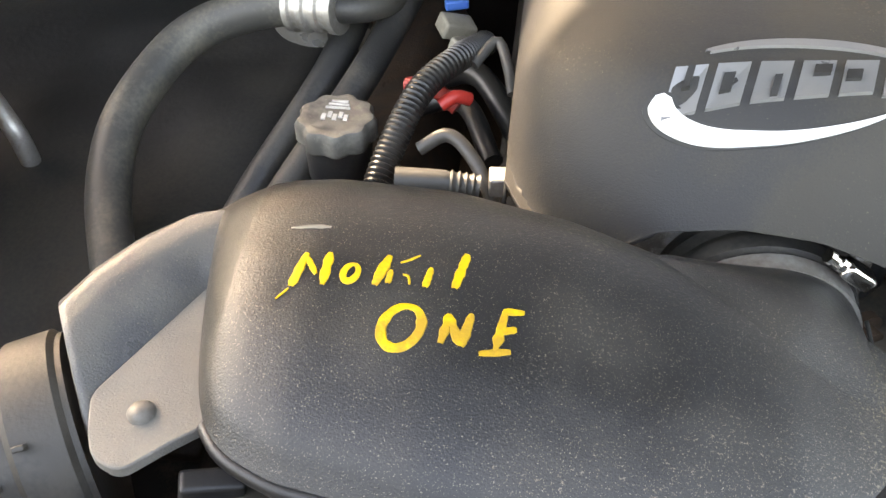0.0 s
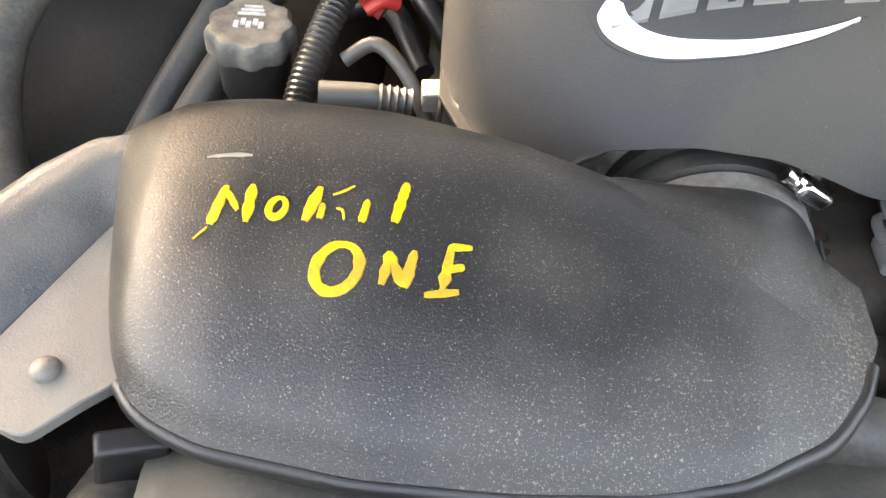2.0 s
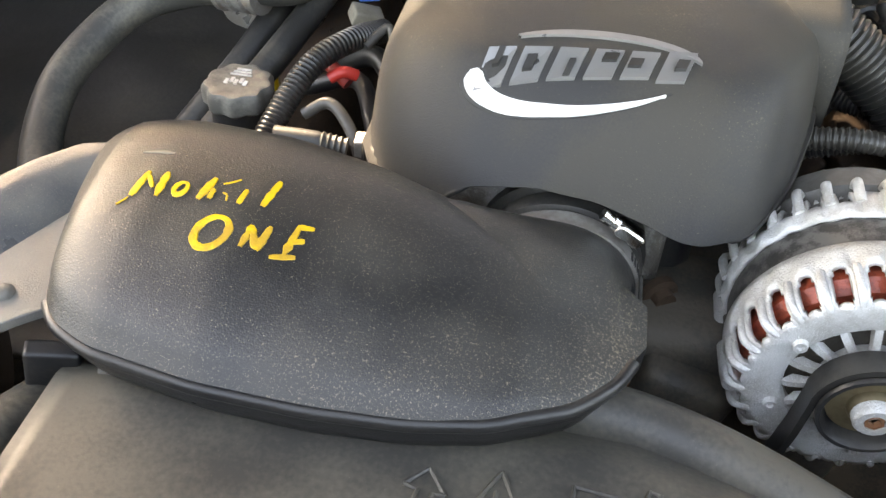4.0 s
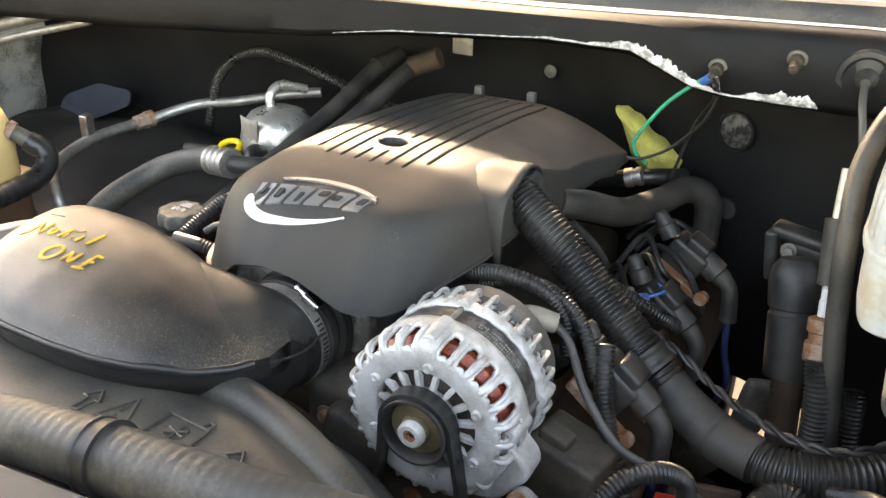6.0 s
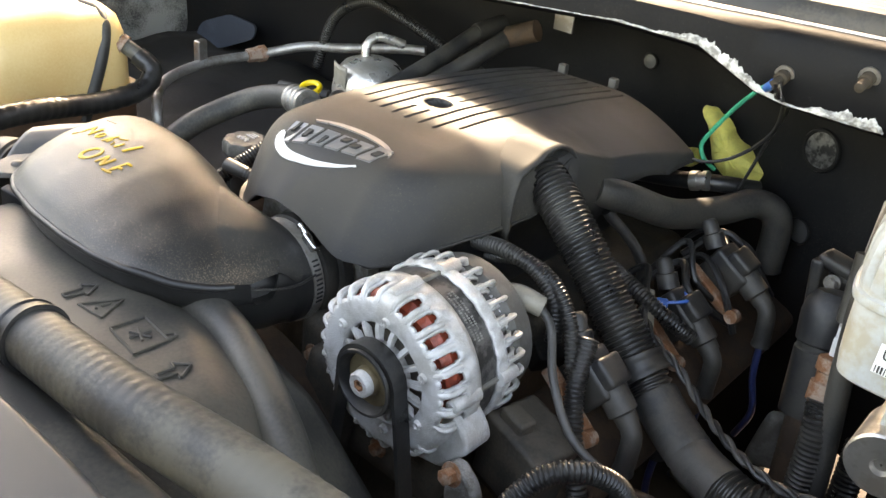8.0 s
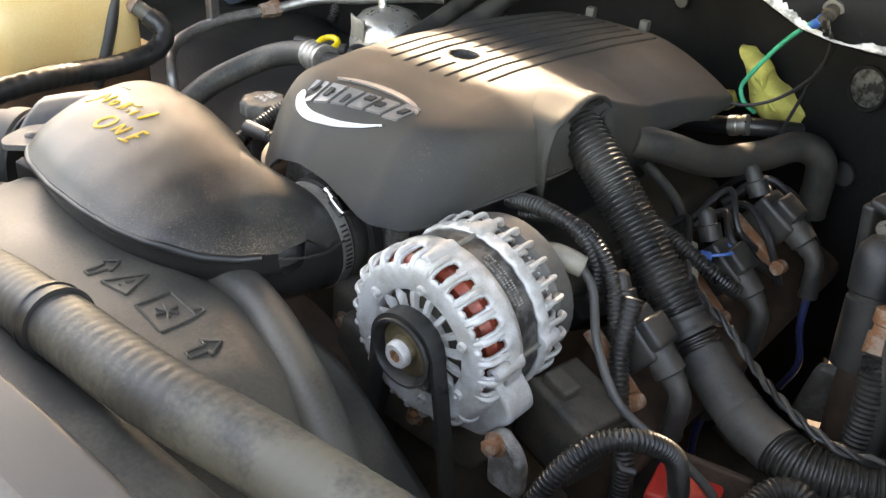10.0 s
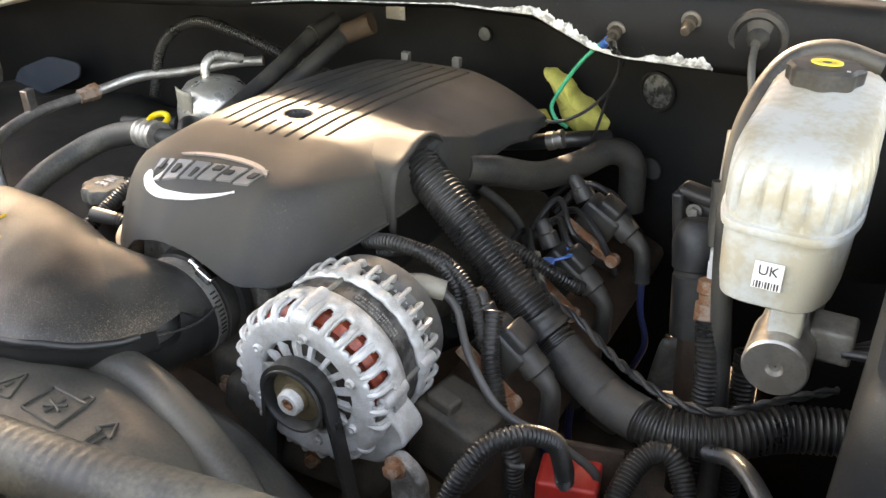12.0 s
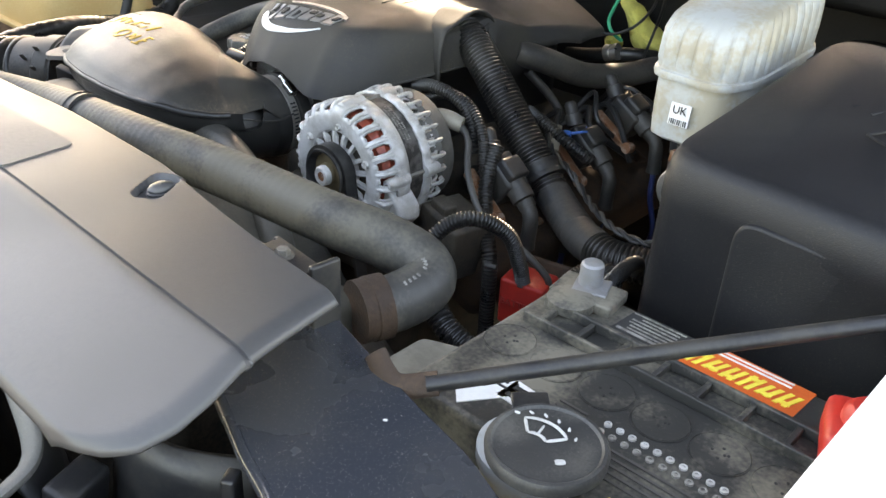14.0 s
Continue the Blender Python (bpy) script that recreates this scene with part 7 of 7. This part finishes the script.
part("stub", tube(bmesh.new(), [(-0.5, 0.52, 1.185), (-0.482, 0.535, 1.172), (-0.462, 0.548, 1.157)], 0.0125, 16, 0.004), M_RUBBER, th)
part("spring_clamp", lathe(bmesh.new(), (-0.489, 0.529, 1.178), (0.6, 0.45, -0.45), [(0, 0.0135), (0, 0.0155), (0.01, 0.0155), (0.01, 0.0135)], 20, False), M_RUST, th, "rusty spring clamp")
hose("grey_pipe", [(-0.86, 0.78, 1.23), (-0.75, 0.82, 1.26), (-0.6, 0.87, 1.3), (-0.45, 0.9, 1.33)], 0.012, M_PIPE, "pale metal hinge tube at the rear corner", "tube", seg=14)
hose("grey_pipe", [(-0.86, 0.74, 1.2), (-0.76, 0.78, 1.23), (-0.62, 0.82, 1.265)], 0.007, M_PIPE, "thin pale metal tube at the rear corner", "tube", seg=12)
bm = bmesh.new()
slab(bm, round_plan([(-0.85, 1.036), (-0.82, 1.083), (-0.721, 1.122), (-0.637, 1.119), (-0.645, 1.09), (-0.762, 1.04)], 0.02), 0, 0.004)
bmesh.ops.transform(bm, verts=bm.verts, matrix=pose(0, 0.906, 0, 90, 0, 0))
solo("blue_grey_patch", bm, M_BLUEGREY, "blue-grey painted body patch on the firewall", "panel", kind="structure")
bm = bmesh.new()
patch(bm, lambda x, y: (x, y, 1.0 + 0.02 * noise.noise(Vector((x * 10, y * 10, 4))) + 0.05 * math.sin(3 * (y - 0.3))), np.linspace(-0.86, -0.2, 20), np.linspace(0.3, 0.95, 20))
solo("wheel_arch_left", bm, M_LINER, "dusty dark inner wheel arch", "wheel arch", kind="structure", solid=0.01)
# wiring beside the filler
wire = thing("coil_wiring", "taped wires with red strands and grey plugs beside the cover", "wiring", (-0.03, 0.5, 1.1))
for pts, r, mt, nm in (([(-0.09, 0.55, 1.14), (-0.07, 0.54, 1.145), (-0.05, 0.53, 1.135)], 0.006, M_REDDARK, "red_wire"), ([(-0.06, 0.51, 1.15), (-0.05, 0.515, 1.155), (-0.04, 0.52, 1.15)], 0.005, M_RED, "red_wire"),
                       ([(-0.07, 0.47, 1.14), (-0.05, 0.475, 1.15), (-0.03, 0.46, 1.14), (-0.015, 0.44, 1.12)], 0.005, M_GREYWIRE, "taped_wire"), ([(-0.04, 0.55, 1.16), (-0.025, 0.57, 1.17), (-0.015, 0.55, 1.16), (-0.01, 0.53, 1.15)], 0.004, M_GREYWIRE, "taped_wire"),
                       ([(-0.1, 0.57, 1.1), (-0.05, 0.56, 1.12), (-0.02, 0.5, 1.11)], 0.008, M_WIRE, "taped_wire"), ([(-0.08, 0.62, 1.1), (-0.04, 0.6, 1.12), (0.0, 0.54, 1.1)], 0.01, M_LOOM, "taped_wire")):
    part(nm, tube(bmesh.new(), pts, r, 10, 0.004), mt, wire)
bm = bmesh.new()
box(bm, (-0.063, 0.64, 1.14), (0.03, 0.02, 0.015), (10, 20, 30), 0.003)
box(bm, (-0.055, 0.61, 1.14), (0.02, 0.015, 0.012), (10, 20, 60), 0.003)
part("grey_plug", bm, M_TAN, wire)
bm = bmesh.new()
box(bm, (-0.065, 0.66, 1.15), (0.02, 0.008, 0.008), (0, 0, 20), 0.002)
part("blue_clip", bm, M_BLUE, wire)
hp = thing("coil_plug", "ribbed grey plug and pale clip at the cover edge", "connector", (-0.03, 0.43, 1.13))
part("ribbed_boot", tube(bmesh.new(), [(-0.08, 0.43, 1.143), (-0.05, 0.432, 1.143), (-0.025, 0.434, 1.14)], 0.009, 16, 0.0015, lambda s, t: 0.0095 - 0.002 * s / t + 0.001 * math.sin(s * 1400) * (s > 0.6 * t)), M_GREYWIRE, hp)
part("clip", box(bmesh.new(), (-0.012, 0.437, 1.143), (0.014, 0.016, 0.014), (0, 0, 5), 0.002), M_PIPE, hp, "pale metal clip")
